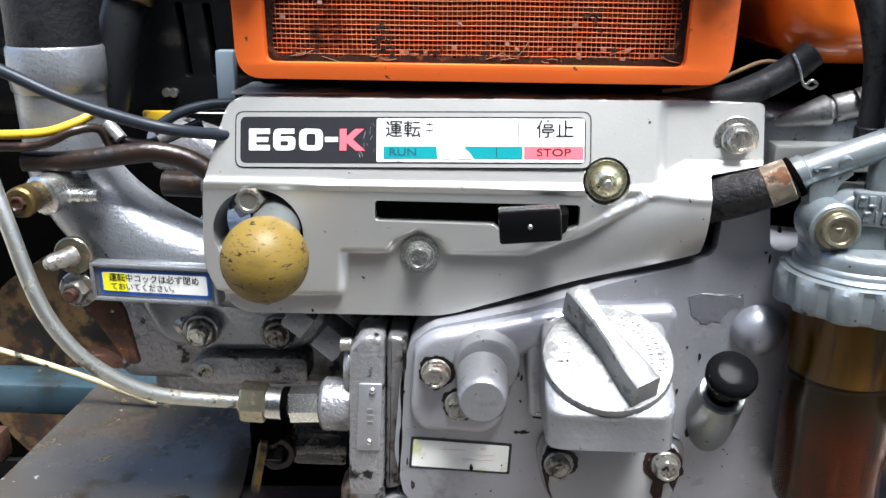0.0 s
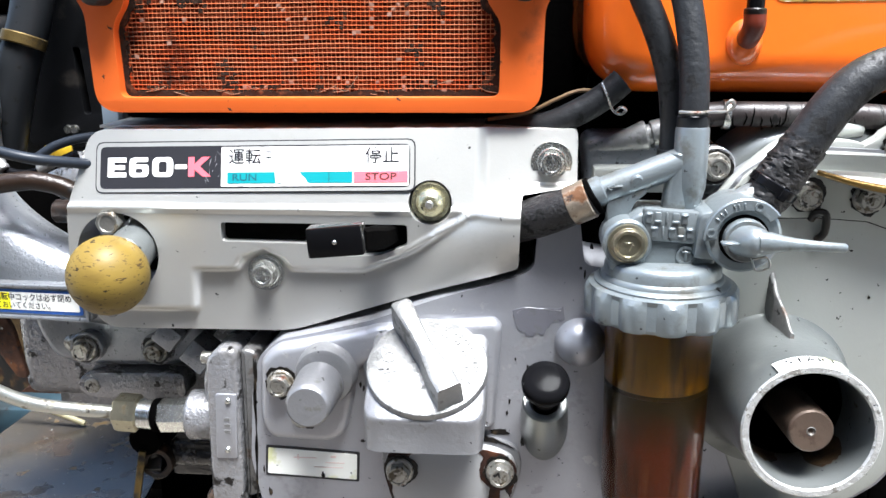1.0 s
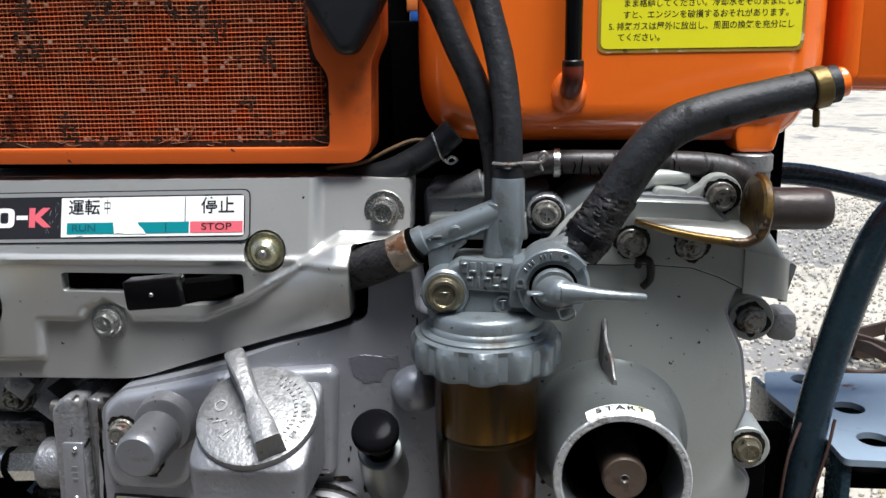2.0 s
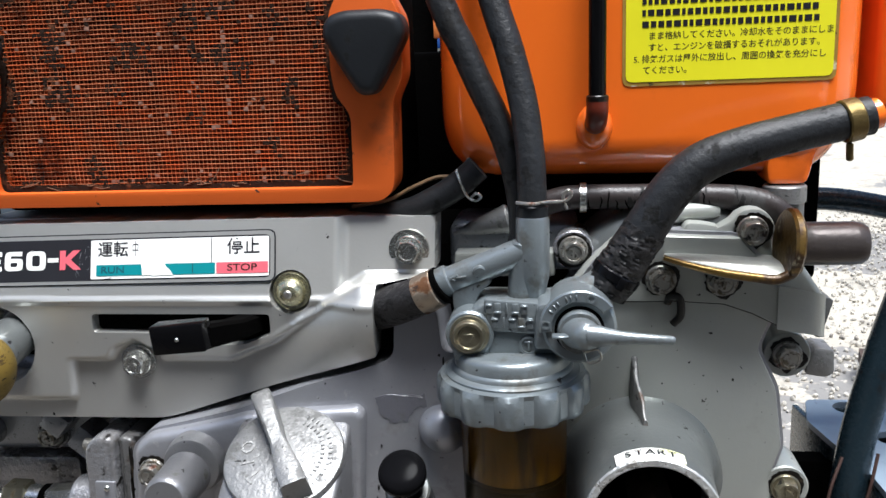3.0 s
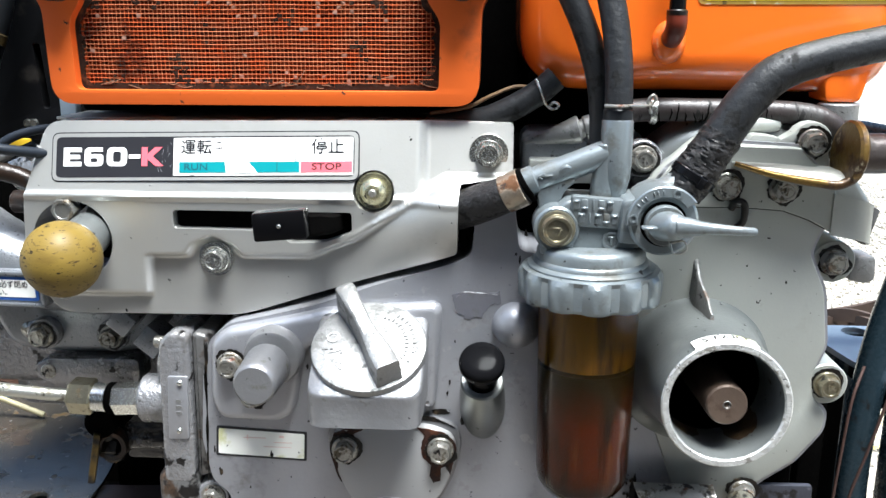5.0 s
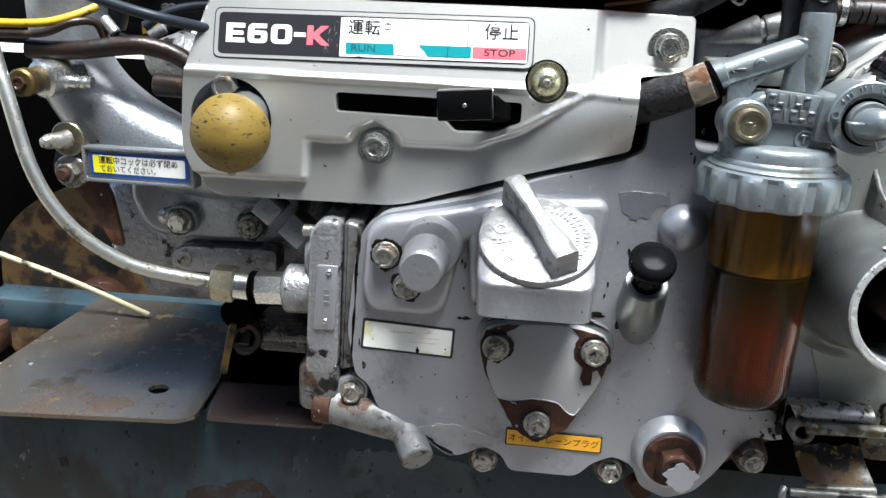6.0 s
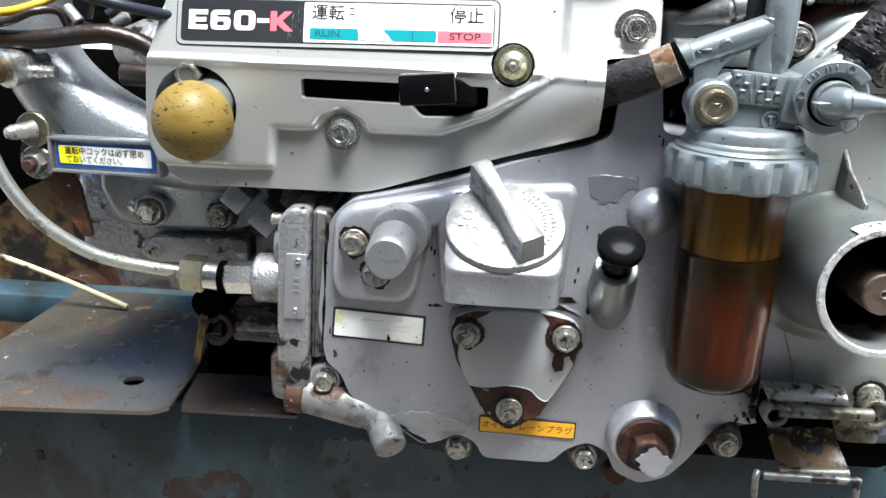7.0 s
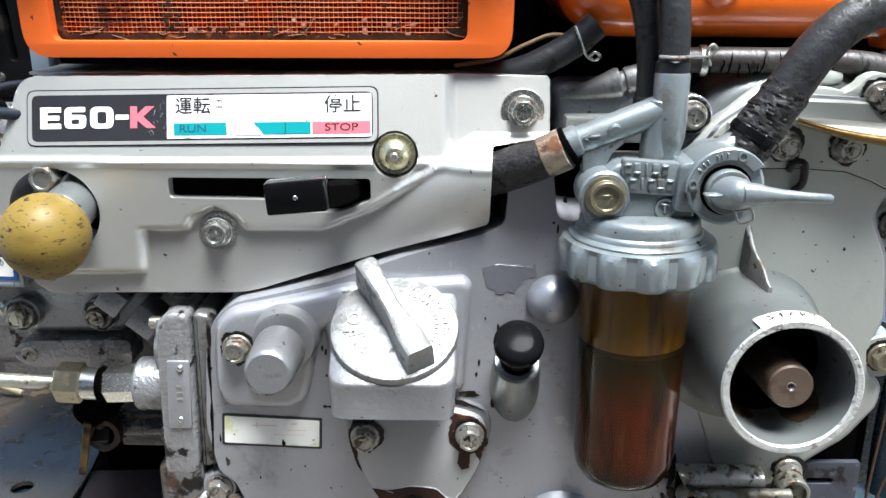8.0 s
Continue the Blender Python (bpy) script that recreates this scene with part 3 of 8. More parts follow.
rs = random.Random(7)
bm = bmesh.new()
stone_shape = bmesh.new()
bmesh.ops.create_icosphere(stone_shape, subdivisions=1, radius=1.0)
sv = [v.co.copy() for v in stone_shape.verts]
sf = [[v.index for v in f.verts] for f in stone_shape.faces]
stone_shape.free()
verts, faces = [], []
for i in range(8000):
    d = rs.random() ** 0.6
    y = 0.95 + 3.6 * d
    x = rs.uniform(0.35, 0.75) * y + rs.uniform(-0.25, 0.5)
    s = rs.uniform(0.0025, 0.0095) * (1.6 if rs.random() < 0.06 else 1)
    rot = Euler((rs.uniform(0, 6), rs.uniform(0, 6), rs.uniform(0, 6))).to_matrix()
    k = len(verts)
    for c in sv:
        p = rot @ Vector((c.x * s, c.y * s * rs.uniform(0.6, 1), c.z * s * 0.6))
        verts.append((p.x + x, p.y + y, p.z - 0.016))
    faces += [[k + j for j in f] for f in sf]
me = bpy.data.meshes.new("stones")
me.from_pydata(verts, [], faces)
solo("gravel", me, STONE, "loose pale gravel stones scattered over the yard", "gravel", "stuff")

bm = bmesh.new()
for i in range(260):
    y = rs.uniform(1.0, 2.6)
    x = 0.62 * y + rs.uniform(-0.1, 0.45)
    a, ln = rs.uniform(0, 6.28), rs.uniform(0.03, 0.11)
    p = Vector((x, y, -0.012))
    q = p + Vector((math.cos(a) * ln, math.sin(a) * ln, rs.uniform(0.0, 0.03)))
    w = Vector((-math.sin(a), math.cos(a), 0)) * 0.0016
    f = [bm.verts.new(c) for c in (p - w, p + w, q + w * 0.4, q - w * 0.4)]
    bm.faces.new(f)
    g = [bm.verts.new(c) for c in (p + Vector((0, 0, 0.0018)), q + Vector((0, 0, 0.0012)))]
    bm.faces.new((f[0], f[3], g[1], g[0]))
    bm.faces.new((f[1], g[0], g[1], f[2]))
solo("straw", bm, STRAW, "dry yellow straw blades lying on the gravel", "straw", "stuff")

# a heap of old flat belts on the gravel
belt = thing("belt_coil", "brown flat rubber belts lying coiled on gravel", "belt", (1.22, 2.08, 0.0))
for k, (cx, cy, r, lift, sq) in enumerate(((1.20, 2.13, 0.15, 0.035, 0.62), (1.29, 2.05, 0.20, 0.028, 0.55), (1.10, 2.02, 0.13, 0.03, 0.7), (1.40, 2.17, 0.19, 0.03, 0.6))):
    bm = bmesh.new()
    n = 56
    loop = []
    for i in range(n):
        a = 2 * math.pi * i / n
        wob = 1 + 0.09 * math.sin(3 * a + k)
        c = Vector((cx + r * wob * math.cos(a), cy + r * wob * sq * math.sin(a), -0.012 + 0.02 * (1 + math.sin(2 * a + k))))
        o = Vector((math.cos(a), math.sin(a) * sq, 0)).normalized() * 0.006
        loop.append([bm.verts.new(c + q) for q in (o, -o, -o + Vector((0, 0, lift)), o + Vector((0, 0, lift)))])
    for a, b in zip(loop, loop[1:] + loop[:1]):
        for j in range(4):
            bm.faces.new((a[j], b[j], b[(j + 1) % 4], a[(j + 1) % 4]))
    part("belt", bm, LEATHER, belt)

# unseen dark slabs added to block sky, cut bounce and shape reflections
solo("shed_roof", rbox(bmesh.new(), (0.0, -1.75, 2.38), (9.0, 1.30, 0.10), 0), mat("sky_blocker_dark", (0.05, 0.042, 0.035), 0.8, 0, 0.3, 3, 0.4, 30), "added unseen dark slab that blocks sky from the front", "roof", "structure")
solo("shed_floor", rbox(bmesh.new(), (0.0, -0.95, 0.0), (9.0, 2.80, 0.03), 0), mat("bounce_blocker_dark", (0.118, 0.104, 0.088), 0.95, 0, 0.4, 4, 0.6, 40), "added unseen dark floor slab that cuts bounced light", "floor", "structure")
blocker = thing("wall_blocker", "added unseen dark wall with gaps that shapes light and reflections", "wall", (0.0, -2.4, 0.0))
tagged(blocker, "added unseen dark wall with gaps that shapes light and reflections", "wall", kind="structure")
BLOCKER_DARK = mat("wall_blocker_dark", (0.05, 0.042, 0.035), 0.8, 0, 0.3, 3, 0.4, 30)
# gaps left so that bright strips reflect in the bowl
for x0, x1, z0, z1 in ((-4.5, -1.80, 0, 2.55), (-1.35, 1.60, 0, 2.55), (2.25, 4.5, 0, 2.55), (-1.80, -1.35, 0, 0.9), (-1.80, -1.35, 1.9, 2.55), (1.60, 2.25, 2.0, 2.55)):
    part("boarding", rbox(bmesh.new(), ((x0 + x1) / 2, -2.4, (z0 + z1) / 2), (x1 - x0, 0.15, z1 - z0), 0), BLOCKER_DARK, blocker)

# ---- chassis ----
chassis = thing("chassis_frame", "dark blue painted steel frame with rust patches", "frame", (0.0, 0.6, 0.1))
part("front_beam", rbox(bmesh.new(), (-0.05, 0.555, 0.285), (1.15, 0.05, 0.15), 0.006), BLUE, chassis)
part("rear_beam", rbox(bmesh.new(), (-0.05, 0.80, 0.325), (1.15, 0.05, 0.036), 0.005), BLUE, chassis)
# added near-black sheets: painted shade of the engine bay and under the plates
part("rear_cowl", rbox(bmesh.new(), (0.0750, 0.800, 0.640), (0.150, 0.008, 0.600), 0.002), BLACK_AND_SHADE, chassis, "added near-black sheet painting the unlit engine bay")
part("rear_cowl", rbox(bmesh.new(), (0.2100, 0.800, 0.568), (0.120, 0.008, 0.4560), 0.002), BLACK_AND_SHADE, chassis, "added near-black sheet painting the unlit engine bay")
part("belly_pan", rbox(bmesh.new(), (-0.05, 0.672, 0.250), (1.10, 0.20, 0.006), 0.001), BLACK_AND_SHADE, chassis, "added near-black sheet painting shade under the plates")
for x in (-0.56, 0.05, 0.44):
    part("cross_member", rbox(bmesh.new(), (x, 0.67, 0.28), (0.05, 0.20, 0.08), 0.005), BLUE, chassis)
for x in (-0.5, 0.42):
    for y in (0.545, 0.795):
        part("leg", rbox(bmesh.new(), (x, y, 0.105), (0.045, 0.045, 0.25), 0.004), BLUE, chassis)

rear_box = thing("rear_box", "small white and orange box on the near-black rear sheet", "box", (0.205, 0.80, 0.796))
part("box_body", rbox(bmesh.new(), (0.2050, 0.8130, 0.8680), (0.1100, 0.0700, 0.0840), 0.003), BOX_W, rear_box)
part("orange_band", rbox(bmesh.new(), (0.2050, 0.8110, 0.8165), (0.1100, 0.0700, 0.0190), 0.002), BOX_O, rear_box, "orange lower band")
part("box_foot", rbox(bmesh.new(), (0.2100, 0.8140, 0.8015), (0.0900, 0.0600, 0.0110), 0.001), BLACK_AND_SHADE, rear_box)
part("blue_tag", rbox(bmesh.new(), (0.1575, 0.7780, 0.8035), (0.0085, 0.0030, 0.0100), 0.0006), BOX_B, rear_box, "small blue tag")

patch("rust_patch", ragged([(-0.186, 0.268), (-0.180, 0.282), (-0.168, 0.286), (-0.150, 0.288), (-0.138, 0.294), (-0.126, 0.299), (-0.112, 0.291), (-0.104, 0.280), (-0.108, 0.262), (-0.150, 0.255)], 0.004, 12.0), 0.5300, MAROON, chassis, "red-brown rust patch")
patch("scuff_patch", ragged([(-0.048, 0.314), (-0.040, 0.334), (-0.016, 0.336), (0.025, 0.338), (0.060, 0.330), (0.070, 0.300), (0.050, 0.270), (0.000, 0.262), (-0.030, 0.275), (-0.042, 0.295)], 0.005, 13.0), 0.5300, SCUFF, chassis, "scuffed grey patch")
patch("scuff_patch", ragged([(-0.089, 0.322), (-0.084, 0.325), (-0.082, 0.315), (-0.084, 0.300), (-0.088, 0.305)], 0.002, 14.0), 0.5300, SCUFF, chassis, "scuffed grey patch")
patch("rust_patch", ragged([(-0.295, 0.300), (-0.288, 0.302), (-0.286, 0.294), (-0.293, 0.291)], 0.002, 15.0), 0.5300, MAROON, chassis, "red-brown rust patch")
plate1 = thing("mounting_plate", "worn blue-grey steel sheet with two round holes on the frame", "steel sheet", (-0.26, 0.62, 0.366))
o = [(-0.365, 0.476), (-0.173, 0.4925), (-0.1605, 0.502), (-0.164, 0.57), (-0.172, 0.62), (-0.178, 0.742), (-0.355, 0.738)]
part("sheet", board([rounded(o, 0.004, 3), circle(-0.207, 0.541, 0.0085, 28), circle(-0.196, 0.715, 0.010, 28)], 0.3685, 0.0035), SHEET, plate1)
plate2 = thing("mounting_plate", "narrow brown-stained steel strip with a slot beside the engine", "steel sheet", (-0.11, 0.56, 0.362))
o = [(-0.1535, 0.507), (-0.060, 0.510), (-0.060, 0.578), (-0.165, 0.572)]
slot = rounded([(-0.098, 0.538), (-0.076, 0.538), (-0.076, 0.548), (-0.098, 0.548)], 0.005, 4)
part("sheet", board([rounded(o, 0.003, 3), slot], 0.3645, 0.0028), STRIP, plate2)

# ---- engine ----
engine = thing("diesel_engine", "grey painted horizontal diesel engine bolted to the blue frame", "engine", (0.15, 0.6, 0.36))
# near-black blocks and added backing sheets paint shade behind the engine's gaps
part("crankcase", rbox(bmesh.new(), (0.195, 0.625, 0.47), (0.41, 0.27, 0.22), 0.02), BLACK_AND_SHADE, engine, "crankcase block in near-black that paints shade behind gaps")
# recess sheet is near-black for both its oil and its shade
part("oily_recess", rbox(bmesh.new(), (-0.084, 0.615, 0.425), (0.168, 0.02, 0.20), 0.004), BLACK_AND_SHADE, engine)
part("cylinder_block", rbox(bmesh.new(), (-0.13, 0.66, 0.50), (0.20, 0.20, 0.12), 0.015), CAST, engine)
part("upper_block", rbox(bmesh.new(), (0.10, 0.63, 0.62), (0.46, 0.20, 0.10), 0.02), BLACK_AND_SHADE, engine)
part("rear_shield", rbox(bmesh.new(), (0.325, 0.600, 0.672), (0.25, 0.010, 0.10), 0.003), BLACK_AND_SHADE, engine)
part("rear_guard", rbox(bmesh.new(), (-0.0575, 0.655, 0.72), (0.115, 0.03, 0.12), 0.004), BLACK_AND_SHADE, engine, "added near-black sheet painting shade behind the gaps")
part("rear_guard", rbox(bmesh.new(), (0.17, 0.655, 0.73), (0.34, 0.03, 0.13), 0.004), BLACK_AND_SHADE, engine, "added near-black sheet painting shade behind the gaps")

# gear case: one casting whose face falls back to the right
GEAR = [(-0.024, 0.437), (-0.030, 0.470), (-0.026, 0.520), (-0.020, 0.545), (-0.006, 0.557), (0.020, 0.563), (0.056, 0.572), (0.100, 0.588),
        (0.150, 0.603), (0.161, 0.609), (0.163, 0.640), (0.167, 0.653), (0.187, 0.653), (0.192, 0.612), (0.240, 0.606), (0.268, 0.640), (0.286, 0.667), (0.312, 0.685), (0.372, 0.682), (0.396, 0.655),
        (0.394, 0.632), (0.386, 0.610), (0.398, 0.585), (0.403, 0.545), (0.396, 0.524), (0.398, 0.508), (0.408, 0.497), (0.407, 0.482), (0.390, 0.458), (0.366, 0.440),
        (0.352, 0.424), (0.292, 0.409), (0.276, 0.404), (0.262, 0.408), (0.248, 0.397), (0.236, 0.380), (0.222, 0.366), (0.202, 0.360), (0.184, 0.368),
        (0.177, 0.384), (0.163, 0.390), (0.149, 0.383), (0.138, 0.371), (0.090, 0.371), (0.084, 0.383), (0.071, 0.389), (0.057, 0.381), (0.046, 0.378), (0.024, 0.392),
        (0.004, 0.402), (-0.008, 0.414), (-0.014, 0.430)]


def gear_y(x, z):
    y = 0.459 + 0.017 * smooth(0.205, 0.285, x)
    y -= 0.0015 * (1 - smooth(0.0, 0.004, abs(off_line(x, z, ((0.262, 0.668), (0.330, 0.652), (0.362, 0.648), (0.400, 0.622)))) - 0.0)) * (x > 0.28)
    return y


case = part("gear_case", panel([rounded(GEAR, 0.005, 3)], gear_y, 0.06, 0.006, 0.0030), GREY, engine, "smooth grey painted gear case")
RIGHT = [(0.262, 0.5100), (0.290, 0.4800), (0.304, 0.4400), (0.306, 0.4145), (0.350, 0.4255), (0.364, 0.4415), (0.388, 0.4595), (0.405, 0.483), (0.406, 0.496), (0.396, 0.508), (0.394, 0.524), (0.401, 0.545),
         (0.396, 0.584), (0.384, 0.610), (0.392, 0.632), (0.394, 0.654), (0.371, 0.680), (0.313, 0.683), (0.288, 0.666), (0.270, 0.640), (0.262, 0.610)]
part("fan_housing", prism(bmesh.new(), rounded(RIGHT, 0.004, 3), 0.4735, 0.50, 0.0018), GREY_R, engine, "pale grey-green painted fan housing")
BACK = [(-0.025, 0.42), (0.02, 0.400), (0.05, 0.388), (0.10, 0.376), (0.24, 0.374), (0.27, 0.400), (0.35, 0.415), (0.39, 0.46), (0.39, 0.56), (0.38, 0.50), (0.0, 0.50), (-0.02, 0.46)]
part("case_flange", prism(bmesh.new(), rounded(BACK, 0.01, 4), 0.480, 0.53, 0.002), OILY, engine, "oily black rear flange")
for x, z in ((0.071, 0.374), (0.163, 0.374), (0.261, 0.393)):
    part("bolt_boss", lathe(bmesh.new(), [(0, 0.014), (0.010, 0.014), (0.0115, 0.012), (0.0125, 0.0)], Matrix.Translation((x, 0.480, z)) @ FRONT, 28), GRIMY, engine)
    bolt(engine, x, 0.468, z)
part("bolt_boss", lathe(bmesh.new(), [(0, 0.013), (0.011, 0.013), (0.0125, 0.010), (0.0135, 0.0)], Matrix.Translation((-0.027, 0.478, 0.421)) @ FRONT, 28), GREY, engine)
bolt(engine, -0.027, 0.466, 0.421)

# small side cover with its cap
side = part("side_cover", prism(bmesh.new(), rounded([(-0.0195, 0.503), (-0.0135, 0.4890), (0.0270, 0.4875), (0.0385, 0.4945), (0.0430, 0.5150), (0.0480, 0.5430), (0.0700, 0.5500), (0.0700, 0.5720), (0.0200, 0.5605), (-0.0060, 0.5555), (-0.0170, 0.5460)], [0.010, 0.010, 0.010, 0.010, 0.02, 0.02, 0.003, 0.003, 0.01, 0.012, 0.010], 6), 0.4495, 0.462, 0.0065, 5), GREY, engine)
part("side_cap", lathe(bmesh.new(), [(0, 0.046), (0.0122, 0.046), (0.0137, 0.0446), (0.0144, 0.041), (0.0160, 0.002), (0.020, -0.002)], Matrix.Translation((0.0255, 0.4510, 0.535)) @ FRONT, 36), CAST_SILVER, side)
part("cap_rim", lathe(bmesh.new(), [(0, 0.0105), (0.0165, 0.0105), (0.0185, 0.0095), (0.0196, 0.0065), (0.0205, -0.002)], Matrix.Translation((0.0280, 0.4495, 0.5395)) @ FRONT, 40), CAST_SILVER, side)
bolt(engine, -0.0030, 0.4492, 0.5310, 13)
bolt(engine, 0.0118, 0.4492, 0.5098, 13)

# oil filler with its slanted cap
filler = part("oil_filler", prism(bmesh.new(), rounded([(0.055, 0.500), (0.137, 0.502), (0.1415, 0.5720), (0.1370, 0.5770), (0.060, 0.5705), (0.050, 0.5670), (0.0505, 0.5450)], 0.005, 4), 0.4500, 0.462, 0.0055, 4), GREY, engine, "grey cast oil filler neck")
bm = bmesh.new()
N = Vector((0, -0.5, 0.866))
C = Vector((0.0965, 0.4255, 0.5535))
low = [(-0.036, -0.0385), (0.036, -0.0385), (0.037, 0.033), (-0.037, 0.033)]
ring_t, ring_b = [], []
ax, ay = Vector((1, 0, 0)), Vector((0, 0.866, 0.5))
for u, v in rounded(low, 0.012, 5):
    p = C + ax * u + ay * v
    ring_b.append((p.x * 0.97 + 0.0029, p.y, 0.5140))
    ring_t.append([p - N * 0.0034, C + (p - C) * 0.985 - N * 0.0012, C + (p - C) * 0.955, C + (p - C) * 0.6])
rows = [[bm.verts.new(q) for q in ring_b]] + [[bm.verts.new(r[k]) for r in ring_t] for k in range(4)]
for a, b in zip(rows, rows[1:]):
    for i in range(len(a)):
        j = (i + 1) % len(a)
        bm.faces.new((a[i], a[j], b[j], b[i]))
bm.faces.new(rows[0][::-1])
bm.faces.new(rows[-1])
part("filler_box", bm, CAST_SILVER, filler, angle=60)
capm = Matrix(((1, 0, 0, C.x), (0, 0.866, -0.5, C.y - 0.0005), (0, 0.5, 0.866, C.z + 0.0009), (0, 0, 0, 1)))
cap = thing("oil_cap", "cast aluminium oil filler cap with a raised grip bar", "cap", tuple(C))
part("cap_disc", lathe(bmesh.new(), [(0, 0.0042), (0.0346, 0.0042), (0.0367, 0.0034), (0.0374, 0.0020), (0.0374, -0.001), (0.034, -0.001)], capm, 64), ALU, cap)
bm = bmesh.new()
gd = Vector((0.028, -0.050, 0)).normalized()
gp = Vector((0.050, 0.028, 0)).normalized()
secs = []
for s, w, h in ((-0.0385, 0.0058, 0.0235), (-0.034, 0.0062, 0.0258), (-0.012, 0.0048, 0.0240), (0.0, 0.0046, 0.0225), (0.010, 0.0058, 0.0228), (0.0230, 0.0074, 0.0230), (0.0345, 0.0074, 0.0226)):
    secs.append([bm.verts.new(capm @ (gd * s + gp * a + Vector((0, 0, b)))) for a, b in ((-w * 1.15, 0.003), (w * 1.15, 0.003), (w, h * 0.95), (w * 0.75, h), (-w * 0.75, h), (-w, h * 0.95))])
for a, b in zip(secs, secs[1:]):
    for j in range(6):
        bm.faces.new((a[j], a[(j + 1) % 6], b[(j + 1) % 6], b[j]))
bm.faces.new(secs[0][::-1])
bm.faces.new(secs[-1])
bmesh.ops.bevel(bm, geom=[e for e in bm.edges if not e.is_manifold or e.calc_face_angle(0) > 0.6], offset=0.0007, segments=2, affect="EDGES")
part("grip_bar", bm, ALU, cap)
for ch, px, py in (("O", -0.0240, 0.005), ("I", -0.0215, -0.0065), ("L", -0.0150, -0.0165)):
    a = math.degrees(math.atan2(py, px)) - 90 + 180
    lettering(ch, 0.0115, capm @ Matrix.Translation((px, py, 0.0042)) @ Matrix.Rotation(radians(a - 180 + 180), 4, "Z"), ALU, cap, 1.0, 0.02, "raised_letter", 0.0006)
bm = bmesh.new()
for i in range(34):
    a = radians(-48 + 118 * (i % 17) / 16)
    r = 0.0245 if i < 17 else 0.0295
    w = rs.uniform(0.0006, 0.0014)
    rbox(bm, capm @ Vector((r * math.cos(a), r * math.sin(a), 0.0045)), (w, 0.0022, 0.0009), 0, 1, capm.to_3x3().to_4x4() @ Matrix.Rotation(a - 1.57, 4, "Z"))
tagged(part("raised_mark", bm, ALU, cap, "worn raised marks"), kind="stuff")

# three-bolt filter cover below the filler
tri = [(0.066, 0.483), (0.082, 0.4885), (0.108, 0.4905), (0.134, 0.4890), (0.149, 0.483), (0.1525, 0.471), (0.147, 0.450), (0.1275, 0.413), (0.107, 0.4005), (0.0905, 0.410), (0.070, 0.448), (0.0635, 0.470)]
part("cover_seat", prism(bmesh.new(), rounded([(x + (0.003 if x > 0.107 else -0.003), z + (0.004 if z > 0.46 else -0.001)) for x, z in tri], 0.012, 5), 0.4545, 0.462, 0.002), CAST_SILVER, engine)
part("filter_cover", prism(bmesh.new(), rounded(tri, 0.012, 5), 0.4480, 0.4558, 0.0015), PLATE_RUST, engine, "grey cover plate with flaked paint over rust")
patch("oil_seam", ragged([(0.066, 0.4865), (0.080, 0.4925), (0.108, 0.4950), (0.136, 0.4935), (0.150, 0.4865), (0.147, 0.4885), (0.134, 0.4908), (0.120, 0.4920), (0.108, 0.4915), (0.095, 0.4920), (0.082, 0.4900)], 0.0012, 21.0), 0.4545, OILY, engine, "black oil seam")
for x, z, t in ((0.0748, 0.4715, 12), (0.1410, 0.4735, 40), (0.1065, 0.4170, 25)):
    part("rust_ring", lathe(bmesh.new(), [(0, 0.0009), (0.0106, 0.0009), (0.0110, 0.0)], Matrix.Translation((x, 0.448, z)) @ FRONT, 24), RUST_BROWN, engine, "rust-brown bare metal seat")
    bolt(engine, x, 0.4470, z, 13, ZINC_D, "7", t)
patch("rust_tip", ragged([(0.0785, 0.4330), (0.086, 0.4320), (0.094, 0.4325), (0.102, 0.4345), (0.112, 0.4340), (0.120, 0.4325), (0.1255, 0.4270), (0.1310, 0.4245), (0.1350, 0.4300), (0.1335, 0.4255), (0.1272, 0.4135), (0.117, 0.4072), (0.107, 0.4015), (0.097, 0.4068), (0.0912, 0.4105)], 0.0006, 1.0), 0.4480, RUST_BROWN, engine, "rust-brown bare metal where paint has flaked")
patch("rust_corner", ragged([(0.124, 0.4890), (0.134, 0.4880), (0.145, 0.4840), (0.1490, 0.4780), (0.1515, 0.4700), (0.1475, 0.4540), (0.1445, 0.4600), (0.1415, 0.4590), (0.1405, 0.4490), (0.1360, 0.4475), (0.1335, 0.4525), (0.1345, 0.4610), (0.1285, 0.4660), (0.1270, 0.4740), (0.1300, 0.4830)], 0.0008, 2.0), 0.4480, RUST_BROWN, engine, "rust-brown bare metal where paint has flaked")
patch("rust_corner", ragged([(0.0670, 0.4825), (0.074, 0.4855), (0.082, 0.4880), (0.090, 0.4885), (0.0865, 0.4855), (0.0820, 0.4830), (0.0700, 0.4640), (0.0690, 0.4550), (0.0715, 0.4460), (0.0690, 0.4510), (0.0650, 0.4640), (0.0640, 0.4720)], 0.0006, 3.0), 0.4480, RUST_BROWN, engine, "rust-brown bare metal where paint has flaked")

# dipstick in its slanted tube
tube_a, tube_b = Vector((0.1690, 0.4410, 0.5275)), Vector((0.1695, 0.480, 0.4745))
d = (tube_b - tube_a).normalized()
m = Matrix.Translation(tube_a) @ d.to_track_quat("Z", "Y").to_matrix().to_4x4()
part("dipstick_tube", lathe(bmesh.new(), [(0.0092, 0.012), (0.0092, 0.001), (0.0102, 0.0), (0.0132, 0.0), (0.0144, 0.0012), (0.0154, 0.02), (0.0158, 0.055), (0.012, 0.064), (0, 0.068)], m, 36), HOUSING, engine)
stick = thing("dipstick", "black plastic oil dipstick knob in its grey tube", "dipstick", tuple(tube_a))
m2 = Matrix.Translation(tube_a) @ (-d).to_track_quat("Z", "Y").to_matrix().to_4x4()
